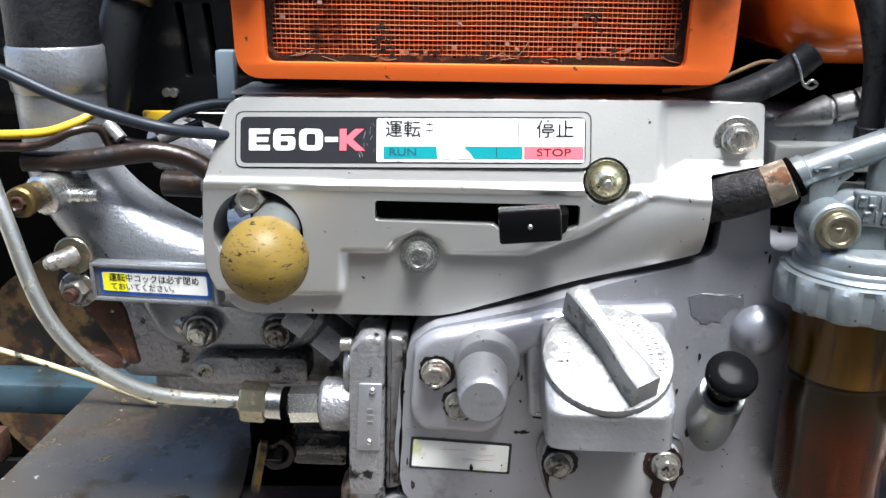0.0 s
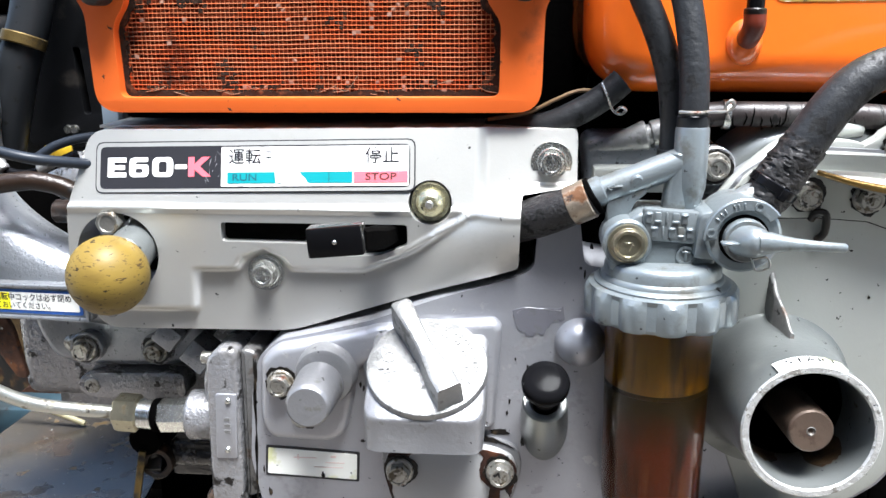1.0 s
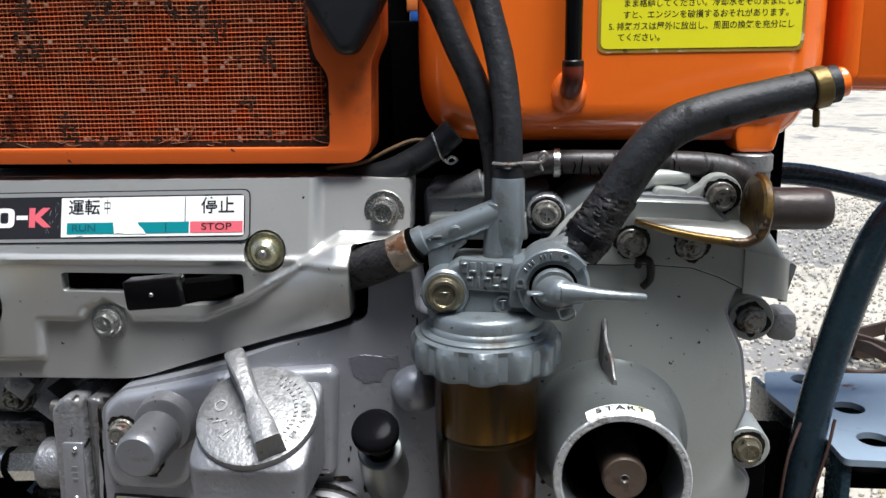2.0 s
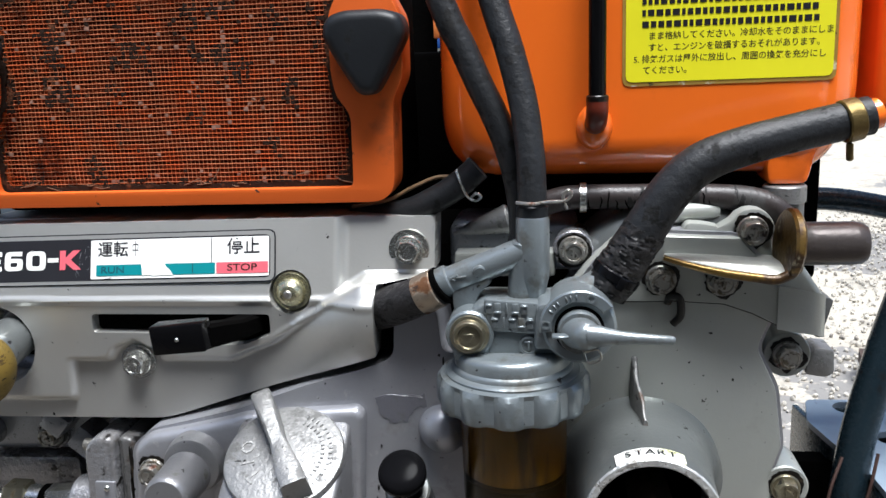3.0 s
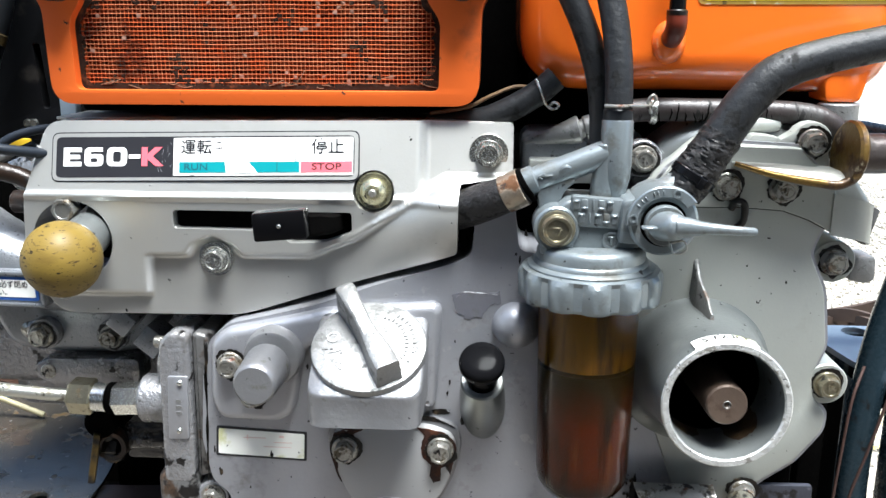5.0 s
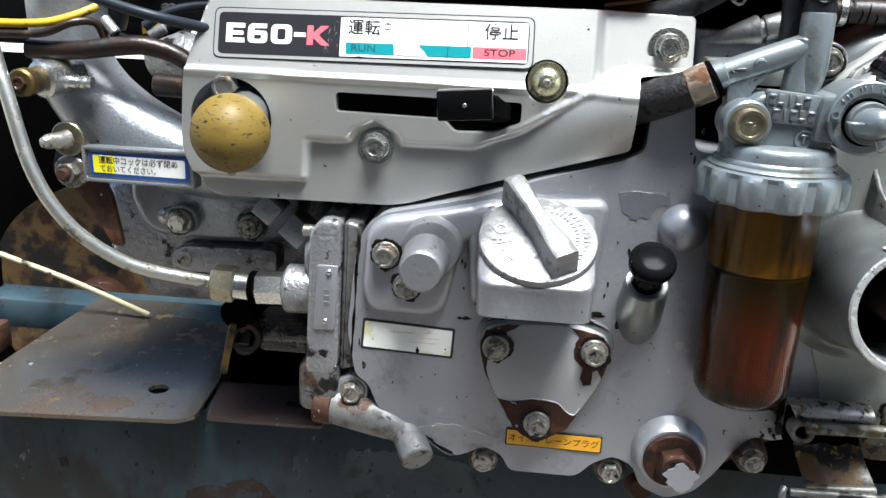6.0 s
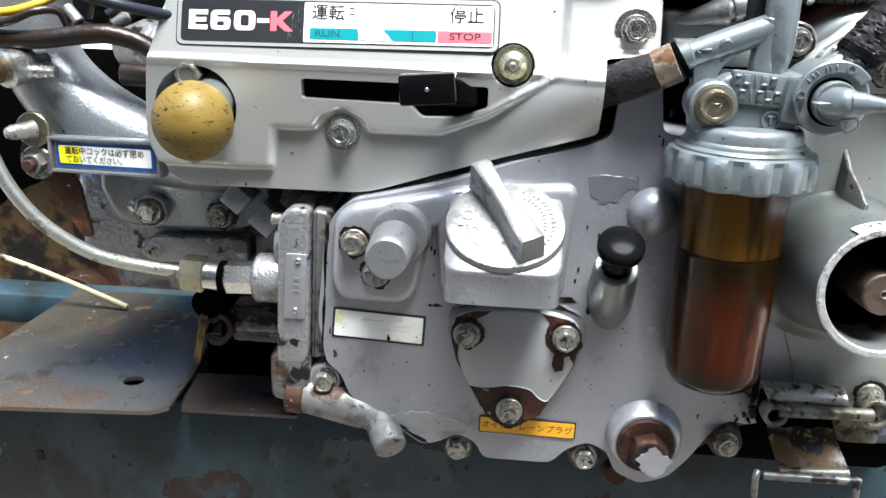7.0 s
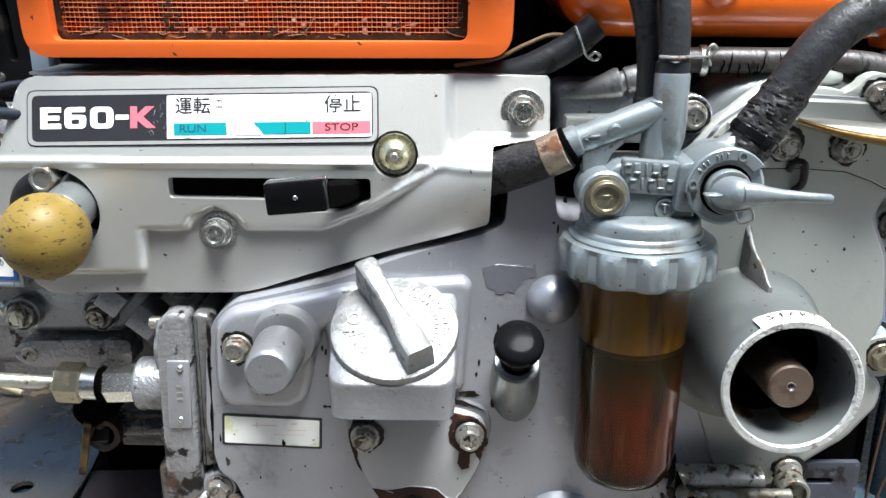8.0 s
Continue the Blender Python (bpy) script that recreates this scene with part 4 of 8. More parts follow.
part("stem", lathe(bmesh.new(), [(0.0072, -0.012), (0.0075, 0.004), (0.0060, 0.006), (0.0060, 0.009), (0.0075, 0.012), (0.0080, 0.018), (0, 0.019)], m2, 28), BLACK, stick)
part("knob", lathe(bmesh.new(), [(0.006, 0.012), (0.0125, 0.0150), (0.0146, 0.0185), (0.0149, 0.0228), (0.0142, 0.0250), (0.0122, 0.0266), (0.0080, 0.0275), (0, 0.0279)], m2, 40), mat("cracked_black_knob", (0.004, 0.004, 0.0045), 0.17, 0, 0.3, 60, 0.12, 130, [((0.10, 0.10, 0.10), 75, 0.655, 0.67, 0.6, 0)], shine=0.025), stick)
bm = bmesh.new()
bmesh.ops.create_uvsphere(bm, u_segments=36, v_segments=20, radius=0.0165, matrix=Matrix.Translation((0.1910, 0.4620, 0.5608)))
part("dome_boss", bm, GREY, engine, "smooth silver dome")

# drain plug
part("drain_boss", lathe(bmesh.new(), [(0.0, 0.010), (0.0215, 0.010), (0.0245, 0.007), (0.0270, -0.004)], Matrix.Translation((0.2015, 0.456, 0.3990)) @ FRONT, 44), GREY, engine)
part("drain_washer", lathe(bmesh.new(), [(0.0, 0.013), (0.0188, 0.013), (0.0200, 0.0118), (0.0200, 0.008)], Matrix.Translation((0.2015, 0.456, 0.3985)) @ FRONT, 44), RUST_BROWN, engine, "rust-brown washer with paint remains")
h = hex_mesh(0.0225, 0.012, 0.0016)
part("drain_plug", h, RUST_BROWN, engine, "rust-brown drain plug with flaked grey paint", Matrix.Translation((0.2025, 0.4425, 0.3975)) @ FRONT @ Matrix.Rotation(0.3, 4, "Z"))
part("paint_flake", prism(bmesh.new(), [(0.2052 + 0.0105 * (1 + 0.13 * math.sin(5 * a) + 0.10 * math.sin(11 * a)) * math.cos(a), 0.3942 + 0.0098 * (1 + 0.14 * math.sin(4 * a + 1) + 0.07 * math.sin(13 * a)) * math.sin(a)) for a in [i * 0.1 for i in range(62)]], 0.4297, 0.4312, 0), GREY, engine)
part("small_plug", lathe(bmesh.new(), [(0, 0.006), (0.008, 0.006), (0.0095, 0.004), (0.012, 0.0)], Matrix.Translation((0.188, 0.478, 0.357)) @ FRONT, 24), RUSTY, engine)

# drain elbow at the left foot
elb = part("drain_elbow", sweep(bmesh.new(), [(-0.050, 0.472, 0.406), (-0.030, 0.470, 0.404), (-0.004, 0.467, 0.399), (0.012, 0.464, 0.393)], [0.0135, 0.0145, 0.0138, 0.010], 24), DRAIN_CAST, engine, "silver cast drain pipe")
part("drain_collar", rod(bmesh.new(), (-0.055, 0.472, 0.4065), (-0.042, 0.4715, 0.4055), 0.0155, 24), RUSTY, elb)
part("drain_end", rod(bmesh.new(), (0.012, 0.468, 0.3935), (0.0250, 0.4445, 0.3815), 0.0118, 28, 0.0012), DRAIN_CAST, elb)
part("pump_foot", rbox(bmesh.new(), (-0.052, 0.475, 0.422), (0.030, 0.03, 0.040), 0.008, 4), DIRTY_CAST, engine)

# paper labels on the case
lab = part("white_label", prism(bmesh.new(), rounded([(-0.0205, 0.4578), (0.0447, 0.4552), (0.0458, 0.4775), (-0.0190, 0.4805)], 0.0012, 3), 0.45855, 0.4600, 0), INK, engine, "blank white label with a black border")
part("label_face", prism(bmesh.new(), rounded([(-0.0188, 0.4594), (0.0431, 0.4569), (0.0440, 0.4759), (-0.0174, 0.4788)], 0.001, 3), 0.45825, 0.4590, 0), DIRTY_WHITE, lab)
for x, z, w, h in ((0.0080, 0.4722, 0.0160, 0.0005), (0.0285, 0.4690, 0.0130, 0.0005), (0.0275, 0.4735, 0.0034, 0.0016), (0.0030, 0.4725, 0.0007, 0.0036), (0.0240, 0.4655, 0.0200, 0.0004)):
    part("faded_print", rbox(bmesh.new(), (x, 0.4582, z), (w, 0.0004, h), 0), FADED, lab, "faded pink print")
for i, (x, z, rx, rz) in enumerate(((0.0200, 0.4592, 0.0012, 0.0016), (0.0198, 0.4600, 0.0006, 0.0022), (-0.0120, 0.4655, 0.0004, 0.0003), (0.0395, 0.4620, 0.0005, 0.0004))):
    patch("oil_spot", blob(x, z, rx, rz, i + 130, 0.5, 20), 0.4582, OILY, lab, "small dark stain")
ml = Matrix.Translation((0.1200, 0.4583, 0.3985)) @ FRONT @ Matrix.Rotation(radians(-0.6), 4, "Z")
amb = slab("amber_label", 0.0685, 0.0130, ml, INK, engine, 0.0012)
slab("label_face", 0.0665, 0.0112, Matrix(), AMBER_L, amb, 0.0008, 0.0003, 0.0004)
lettering("オイルドレーンプラグ", 0.0066, Matrix.Translation((0, -0.0003, 0.00085)), INK, amb, 0.98)

# starter housing on the right
sm = Matrix.Translation((0.3140, 0.475, 0.5308)) @ Matrix.Rotation(radians(-5), 4, "X") @ FRONT
sm2 = Matrix.Translation((0.0022, 0, -0.0024)) @ sm
st = part("starter_housing", lathe(bmesh.new(), [(0.0575, -0.003), (0.0535, 0.0004), (0.0500, 0.0022), (0.0470, 0.0058), (0.0445, 0.012), (0.0412, 0.030), (0.0385, 0.070), (0.0382, 0.086), (0.0374, 0.088), (0.0345, 0.088), (0.0336, 0.086), (0.0330, 0.020), (0.0330, 0.004), (0, 0.004)], sm, 72), HOUSING, engine, "grey cylindrical starter housing")
part("rim", lathe(bmesh.new(), [(0.0336, 0.0872), (0.0345, 0.0886), (0.0375, 0.0886), (0.0384, 0.0872)], sm, 72), mat("bare_rough_rim", (0.55, 0.55, 0.53), 0.45, 0.7, 0.3, 120, 1.2, 330, [((0.20, 0.19, 0.17), 160, 0.56, 0.62, 0.6, 0.3), (OIL, 200, 0.64, 0.67, 0.6, 0)]), st, "bare rough metal rim")
# near-black lining paints the shade deep in the bore
part("starter_bore", lathe(bmesh.new(), [(0, 0.0045), (0.0326, 0.0045), (0.0326, 0.040)], sm, 48), BLACK_AND_SHADE, st)
part("starter_shaft", lathe(bmesh.new(), [(0, 0.0795), (0.0024, 0.0795), (0.0028, 0.0806), (0.0114, 0.0806), (0.0124, 0.0796), (0.0127, 0.076), (0.0127, 0.004)], sm2, 44), SHAFT, st)
part("centre_hole", lathe(bmesh.new(), [(0, 0.0782), (0.0012, 0.0792), (0.0024, 0.0808), (0.0031, 0.0803)], sm2, 20), GRIMY, st)
for a0, a1, d0, d1, seed in ((205, 262, 0.030, 0.060, 1), (285, 330, 0.026, 0.066, 2), (238, 285, 0.020, 0.040, 3)):
    bm = bmesh.new()
    rows = []
    for k in range(9):
        u = k / 8
        row = []
        for i in range(13):
            w = i / 12
            cut = 1 - 0.35 * abs(noise.noise(Vector((u * 5, seed * 9.0, 0.0))))
            a = radians(a0 + (a1 - a0) * (0.5 + (w - 0.5) * cut * math.sin(math.pi * (0.08 + 0.84 * u)) ** 0.5))
            dd = d0 + (d1 - d0) * u + 0.003 * noise.noise(Vector((w * 6, seed * 5.0, 1.0)))
            row.append(bm.verts.new(sm @ Vector((0.03285 * math.cos(a), 0.03285 * math.sin(a), dd))))
        rows.append(row)
    for p, q in zip(rows, rows[1:]):
        for i in range(12):
            bm.faces.new((p[i], p[i + 1], q[i + 1], q[i]))
    part("rust_stain", bm, mat("thin_rust_stain", (0.05, 0.030, 0.014), 0.6, 0.1, 0.5, 90, 0.5, 260, [(OIL, 70, 0.5, 0.62, 0.5, 0)]), st, "brown rust stain in the bore")
bm = bmesh.new()
rows = []
for k in range(17):
    u = k / 16
    y, top = 0.4745 - 0.0375 * u, 0.6065 - 0.0285 * u ** 0.75
    x = 0.3102 + 0.0100 * u + 0.0030 * math.cos(math.pi * u) ** 3 - 0.0030
    w = 0.0018 - 0.0006 * u
    rows.append([bm.verts.new(v) for v in ((x - w * 1.8, y, top - 0.024), (x - w, y, top - 0.0012), (x - w * 0.4, y, top), (x + w * 0.4, y, top), (x + w, y, top - 0.0012), (x + w * 2.2, y, top - 0.024))])
for p, q in zip(rows, rows[1:]):
    for j in range(5):
        bm.faces.new((p[j], p[j + 1], q[j + 1], q[j]))
bm.faces.new(rows[0][::-1])
bm.faces.new(rows[-1])
part("rib", bm, DRAIN_CAST, st)
bm = bmesh.new()
n, r0 = 14, 0.0392
rows = []
for yy, rr in ((0.3915, r0 - 0.0008), (0.3920, r0 + 0.0006), (0.4035, r0 + 0.0010), (0.4040, r0 - 0.0004)):
    rows.append([bm.verts.new((0.3140 + rr * math.cos(radians(64 + 56 * i / n)), yy, 0.5381 + 0.087 * (0.3880 - yy) + rr * math.sin(radians(64 + 56 * i / n)))) for i in range(n + 1)])
for p, q in zip(rows, rows[1:]):
    for i in range(n):
        bm.faces.new((p[i], p[i + 1], q[i + 1], q[i]))
tagp = part("start_label", bm, DIRTY_WHITE, st, "curved white start label")
for i, ch in enumerate("START"):
    a = radians(109 - 34 * i / 4)
    rr = r0 + 0.0013
    m = Matrix.Translation((0.3140 + rr * math.cos(a), 0.3968, 0.5374 + rr * math.sin(a))) @ Matrix.Rotation(math.pi / 2 - a, 4, "Y")
    lettering(ch, 0.0084, m, INK, tagp, 1.0, 0.01)
patch("oil_stain", ragged([(0.264, 0.556), (0.270, 0.545), (0.270, 0.520), (0.276, 0.506), (0.290, 0.4975), (0.310, 0.4935), (0.300, 0.4900), (0.280, 0.4925), (0.268, 0.500), (0.264, 0.520)], 0.0022, 6.0), 0.4735, OILY, engine, "black oil deposit")
for i, (x, z, rx, rz) in enumerate(((0.2775, 0.4320, 0.0022, 0.0110), (0.2800, 0.4150, 0.0040, 0.0050), (0.3560, 0.6200, 0.0010, 0.0006), (0.3700, 0.5900, 0.0006, 0.0008))):
    patch("oil_spot", blob(x, z, rx, rz, i + 1, 0.55), 0.4735, OILY, engine, "black oil spot")
dirt = random.Random(77)
for i in range(26):
    r = dirt.uniform(0.0004, 0.0013)
    patch("oil_spot", blob(0.2775 - abs(dirt.gauss(0, 0.0055)), dirt.uniform(0.406, 0.447), r, r * dirt.uniform(0.8, 1.6), i + 80, 0.6, 14), 0.4735, OILY, engine, "black oil spot")
patch("bare_patch", ragged([(0.148, 0.5815), (0.158, 0.5840), (0.168, 0.5825), (0.179, 0.5835), (0.1805, 0.5760), (0.172, 0.5740), (0.168, 0.5665), (0.158, 0.5650), (0.151, 0.5700)], 0.0028, 8.0), 0.4590, FLAKE, engine, "darker primer where paint has peeled")
patch("bare_patch", ragged([(0.024, 0.4000), (0.040, 0.4035), (0.060, 0.4035), (0.0765, 0.3985), (0.0745, 0.3925), (0.060, 0.3895), (0.050, 0.3860), (0.036, 0.3915), (0.024, 0.3955)], 0.0022, 9.0), 0.4590, FLAKE_L, engine, "bare metal where paint has peeled")
for i, (x, z, rx, rz) in enumerate(((0.0635, 0.4975, 0.0050, 0.0016), (0.080, 0.4985, 0.0100, 0.0012), (0.118, 0.4985, 0.0120, 0.0014), (0.140, 0.4960, 0.0060, 0.0020), (0.0530, 0.4860, 0.0030, 0.0012), (0.1560, 0.4900, 0.0020, 0.0030))):
    patch("oil_spot", blob(x, z, rx, rz, i + 21, 0.45), 0.4590, OILY, engine, "black oil seam")
for i, (x, z, rx, rz) in enumerate(((-0.0120, 0.5370, 0.0014, 0.0040), (-0.0180, 0.4450, 0.0018, 0.0040), (0.0480, 0.4860, 0.0020, 0.0014), (0.0030, 0.4330, 0.0009, 0.0012), (0.0330, 0.4420, 0.0008, 0.0008), (0.0570, 0.3960, 0.0008, 0.0012), (0.1480, 0.3990, 0.0014, 0.0006), (0.1620, 0.4350, 0.0008, 0.0006), (0.1780, 0.4200, 0.0007, 0.0007), (0.1580, 0.5420, 0.0012, 0.0030), (0.1450, 0.5100, 0.0010, 0.0022), (0.0500, 0.5240, 0.0010, 0.0026), (0.2100, 0.5200, 0.0010, 0.0016), (0.1960, 0.6240, 0.0014, 0.0028), (0.1900, 0.6100, 0.0010, 0.0012), (0.1500, 0.5480, 0.0008, 0.0012))):
    patch("paint_chip", blob(x, z, rx * 0.7, rz * 0.7, i + 41, 0.6, 24), 0.4590, OILY, engine, "small dark chip in the paint")


# oil and dirt along the joints of the castings
grime = random.Random(31)


def seam(a, b, width, y, count, owner):
    """Short ragged slivers of black oil strung along a joint."""
    a, b = Vector(a), Vector(b)
    d = (b - a).normalized()
    side = Vector((-d.y, d.x))
    for i in range(count):
        c = a.lerp(b, (i + grime.random()) / count) + side * grime.gauss(0, width * 0.6)
        ln, w = grime.uniform(0.5, 1.6) * (b - a).length / count, width * grime.uniform(0.4, 1.2)
        base = blob(0, 0, ln, w, 300 + grime.randrange(900), 0.7, 22)
        patch("oil_seam", [(c.x + d.x * u + side.x * v, c.y + d.y * u + side.y * v) for u, v in base], y, OILY, owner, "black oil along the joint")


seam((-0.0265, 0.452), (-0.0235, 0.532), 0.0010, 0.4590, 7, engine)
seam((0.0240, 0.3945), (0.0460, 0.3820), 0.0010, 0.4590, 4, engine)

for i, (x, z, rx, rz) in enumerate(((0.0480, 0.5270, 0.0008, 0.0020), (0.0500, 0.5080, 0.0007, 0.0009), (-0.0235, 0.5120, 0.0005, 0.0010), (-0.0215, 0.4620, 0.0006, 0.0030), (0.1465, 0.5180, 0.0006, 0.0020), (0.1925, 0.6060, 0.0006, 0.0030))):
    patch("oil_spot", blob(x, z, rx, rz, i + 221, 0.6, 22), 0.4590, OILY, engine, "small dark stain")
for i, (x, z, rx, rz) in enumerate(((0.2840, 0.4935, 0.0040, 0.0060), (0.2930, 0.4880, 0.0080, 0.0028), (0.3030, 0.4870, 0.0060, 0.0012), (0.2760, 0.5060, 0.0016, 0.0060), (0.2700, 0.5320, 0.0012, 0.0050), (0.2685, 0.5480, 0.0010, 0.0026), (0.2730, 0.4900, 0.0014, 0.0020))):
    patch("oil_smudge", blob(x, z, rx, rz, i + 251, 0.8, 40), gear_y(x, z) - 0.0008, OILY, engine, "black oil smudge beside the starter housing")
# pale torn lips along the peeled paint
TORN = mat("torn_paint_lip", (0.62, 0.62, 0.64), 0.5, 0, 0.2, 90)
for pts, yy in (([(0.0215, 0.3985), (0.0270, 0.4005), (0.0330, 0.4010), (0.0365, 0.4040), (0.0420, 0.4032), (0.0475, 0.4045), (0.0530, 0.4030), (0.0590, 0.4005), (0.0640, 0.4000), (0.0720, 0.3985)], 0.4590),
                ([(0.1500, 0.5790), (0.1560, 0.5830), (0.1640, 0.5825), (0.1720, 0.5822), (0.1785, 0.5815)], 0.4590),
                ([(0.0785, 0.4335), (0.086, 0.4326), (0.094, 0.4331), (0.102, 0.4351), (0.112, 0.4345), (0.120, 0.4330), (0.1255, 0.4276), (0.1310, 0.4250), (0.1350, 0.4305)], 0.4480)):
    line = [(x + 0.0005 * noise.noise(Vector((x * 900, z * 900, 0))), yy - 0.0002, z + 0.0007 * noise.noise(Vector((x * 700, z * 700, 4)))) for x, z in pts]
    solid = [0.00022 + 0.00026 * abs(noise.noise(Vector((p[0] * 400, 2.0, 0)))) for p in line]
    part("torn_paint", sweep(bmesh.new(), line, solid, 6), TORN, engine, "pale torn edge of peeled paint")

# bolts and lugs round the right rim
for x, z, y in ((0.405, 0.601, 0.492), (0.4045, 0.5175, 0.479)):
    part("lug", rod(bmesh.new(), (x, y + 0.03, z), (x, y - 0.004, z), 0.0145, 28), GREY_R, engine)
    bolt(engine, x, y - 0.004, z, 13, GOLD if z < 0.55 else ZINC_D, "7" if z > 0.55 else "4")
for x, z in ((0.3255, 0.6545), (0.3615, 0.6535)):
    bolt(engine, x, 0.4718, z)
bolt(engine, 0.353, 0.4700, 0.436)
shroud = part("shroud", prism(bmesh.new(), rounded([(0.300, 0.668), (0.372, 0.674), (0.405, 0.668), (0.424, 0.640), (0.422, 0.628), (0.400, 0.628), (0.360, 0.650), (0.300, 0.656)], 0.006, 4), 0.4795, 0.56, 0.004, 3), GREY_R, engine, "grey sheet cooling shroud")
bm = bmesh.new()
rows = []
for k in range(13):
    a = radians(90 * k / 12)
    u = k / 12
    x, y = 0.394 + 0.029 * math.sin(a), 0.4728 + 0.013 * (1 - math.cos(a))
    ox, oy = 0.0025 * math.sin(a), -0.0025 * math.cos(a)
    lo, hi = 0.6235 - 0.010 * u, 0.6505 - 0.011 * u
    rows.append([bm.verts.new(v) for v in ((x + ox, y + oy, lo), (x + ox, y + oy, hi), (x, y, hi), (x, y, lo))])
for a, b in zip(rows, rows[1:]):
    for i in range(4):
        bm.faces.new((a[i], a[(i + 1) % 4], b[(i + 1) % 4], b[i]))
bm.faces.new(rows[0])
bm.faces.new(rows[-1][::-1])
part("shroud_edge", bm, GREY_R, engine, "grey curved end of the shroud")
part("shroud_flange", prism(bmesh.new(), rounded([(0.4235, 0.6385), (0.4262, 0.6398), (0.4295, 0.6375), (0.4232, 0.6140), (0.4195, 0.6145)], 0.001, 2), 0.4830, 0.4990, 0.0006), DRAIN_CAST, engine, "pale worn end flange")
UPPER = [(0.290, 0.641), (0.315, 0.6405), (0.333, 0.641), (0.363, 0.639), (0.380, 0.633), (0.3985, 0.6235), (0.4025, 0.632), (0.394, 0.655), (0.371, 0.6795), (0.314, 0.682), (0.291, 0.668)]
part("upper_plate", prism(bmesh.new(), UPPER, 0.4718, 0.480, 0.0006, 1), GREY_R, engine, "grey upper plate of the fan housing")
part("seam_gap", prism(bmesh.new(), [(x, z - 0.0008) for x, z in UPPER[:6]] + [(x, z + 0.004) for x, z in UPPER[5::-1]], 0.4733, 0.480, 0), OILY, engine)
# added near-black sheet that darkens the gap right of the case
part("rear_plate", rbox(bmesh.new(), (0.435, 0.63, 0.357), (0.09, 0.02, 0.215), 0.003), BLACK_AND_SHADE, engine)
part("rim_clip", prism(bmesh.new(), rounded([(0.419, 0.601), (0.423, 0.605), (0.434, 0.604), (0.435, 0.588), (0.430, 0.585), (0.417, 0.587)], 0.003, 3), 0.490, 0.51, 0.002), ALU, engine)
bm = bmesh.new()
sweep(bm, [(0.272, 0.482, 0.644), (0.288, 0.481, 0.663), (0.311, 0.484, 0.682), (0.335, 0.492, 0.691), (0.362, 0.498, 0.692)], [0.0050, 0.0056, 0.0062, 0.0060, 0.0050], 18)
part("fan_lip", bm, GREY_R, engine, "rounded grey casting lip")
part("fan_crown", prism(bmesh.new(), rounded([(0.268, 0.645), (0.280, 0.676), (0.298, 0.690), (0.318, 0.697), (0.345, 0.699), (0.372, 0.697), (0.390, 0.680), (0.385, 0.645)], 0.010, 4), 0.4935, 0.540, 0.016, 6), HOUSING, engine, "rounded grey crown of the fan housing")
bolt(engine, 0.2735, 0.4880, 0.6695, 13, ZINC_D)
part("bolt_boss", rod(bmesh.new(), (0.2735, 0.52, 0.6695), (0.2735, 0.488, 0.6695), 0.0125, 24), CAST, engine)
part("top_casting", rbox(bmesh.new(), (0.235, 0.535, 0.668), (0.085, 0.06, 0.034), 0.008, 3), CAST_BLUE, engine, "grey top casting")
part("top_flange", prism(bmesh.new(), rounded([(0.198, 0.652), (0.262, 0.652), (0.262, 0.668), (0.198, 0.668)], 0.002, 2), 0.490, 0.53, 0.0015), GREY_R, engine)
axis = Matrix.Translation((0.1955, 0.508, 0.6765)) @ Vector((0.0365, 0.0, 0.0100)).to_track_quat("Z", "Y").to_matrix().to_4x4()
part("pipe_cone", lathe(bmesh.new(), [(0, 0.0), (0.0020, 0.0005), (0.0098, 0.0375), (0.0090, 0.0388), (0.0074, 0.0390), (0, 0.0380)], axis, 36), ALU, engine, "silver pipe cone")
part("pipe_neck", lathe(bmesh.new(), [(0.0066, 0.036), (0.0066, 0.0415), (0.0080, 0.0420), (0.0084, 0.0435), (0.0084, 0.0540), (0.0060, 0.0560), (0, 0.0560)], axis, 30), ALU, engine, "silver pipe neck")
part("rust_hook", sweep(bmesh.new(), [(0.330, 0.473, 0.640), (0.331, 0.468, 0.645), (0.336, 0.466, 0.644), (0.337, 0.468, 0.633), (0.333, 0.470, 0.627)], 0.0025, 10), OILY, engine)

# ---- lifting bracket, exhaust stub and right-hand fittings ----
lift = thing("lifting_bracket", "grey and yellowed steel bracket bolted on the engine", "bracket", (0.37, 0.48, 0.66))
boss = [(0.379 + 0.0135 * math.cos(radians(a)), 0.6825 + 0.0135 * math.sin(radians(a))) for a in range(150, -31, -20)]
part("arm", prism(bmesh.new(), rounded([(0.334, 0.671), (0.341, 0.688), (0.352, 0.687), (0.361, 0.685)], 0.003, 3) + boss + [(0.394, 0.660), (0.365, 0.664)], 0.4790, 0.490, 0.0015), GREY_R, lift)
bm = board([rounded([(0.324, 0.456), (0.360, 0.4515), (0.394, 0.449), (0.401, 0.460), (0.401, 0.500), (0.334, 0.500)], 0.005, 4)], 0.0, 0.003)


def shelf_z(x):
    return 0.6735 - 0.33 * (x - 0.324) + 2.2 * (x - 0.324) ** 2 + 2.0 * max(0.0, x - 0.389) * 0.3


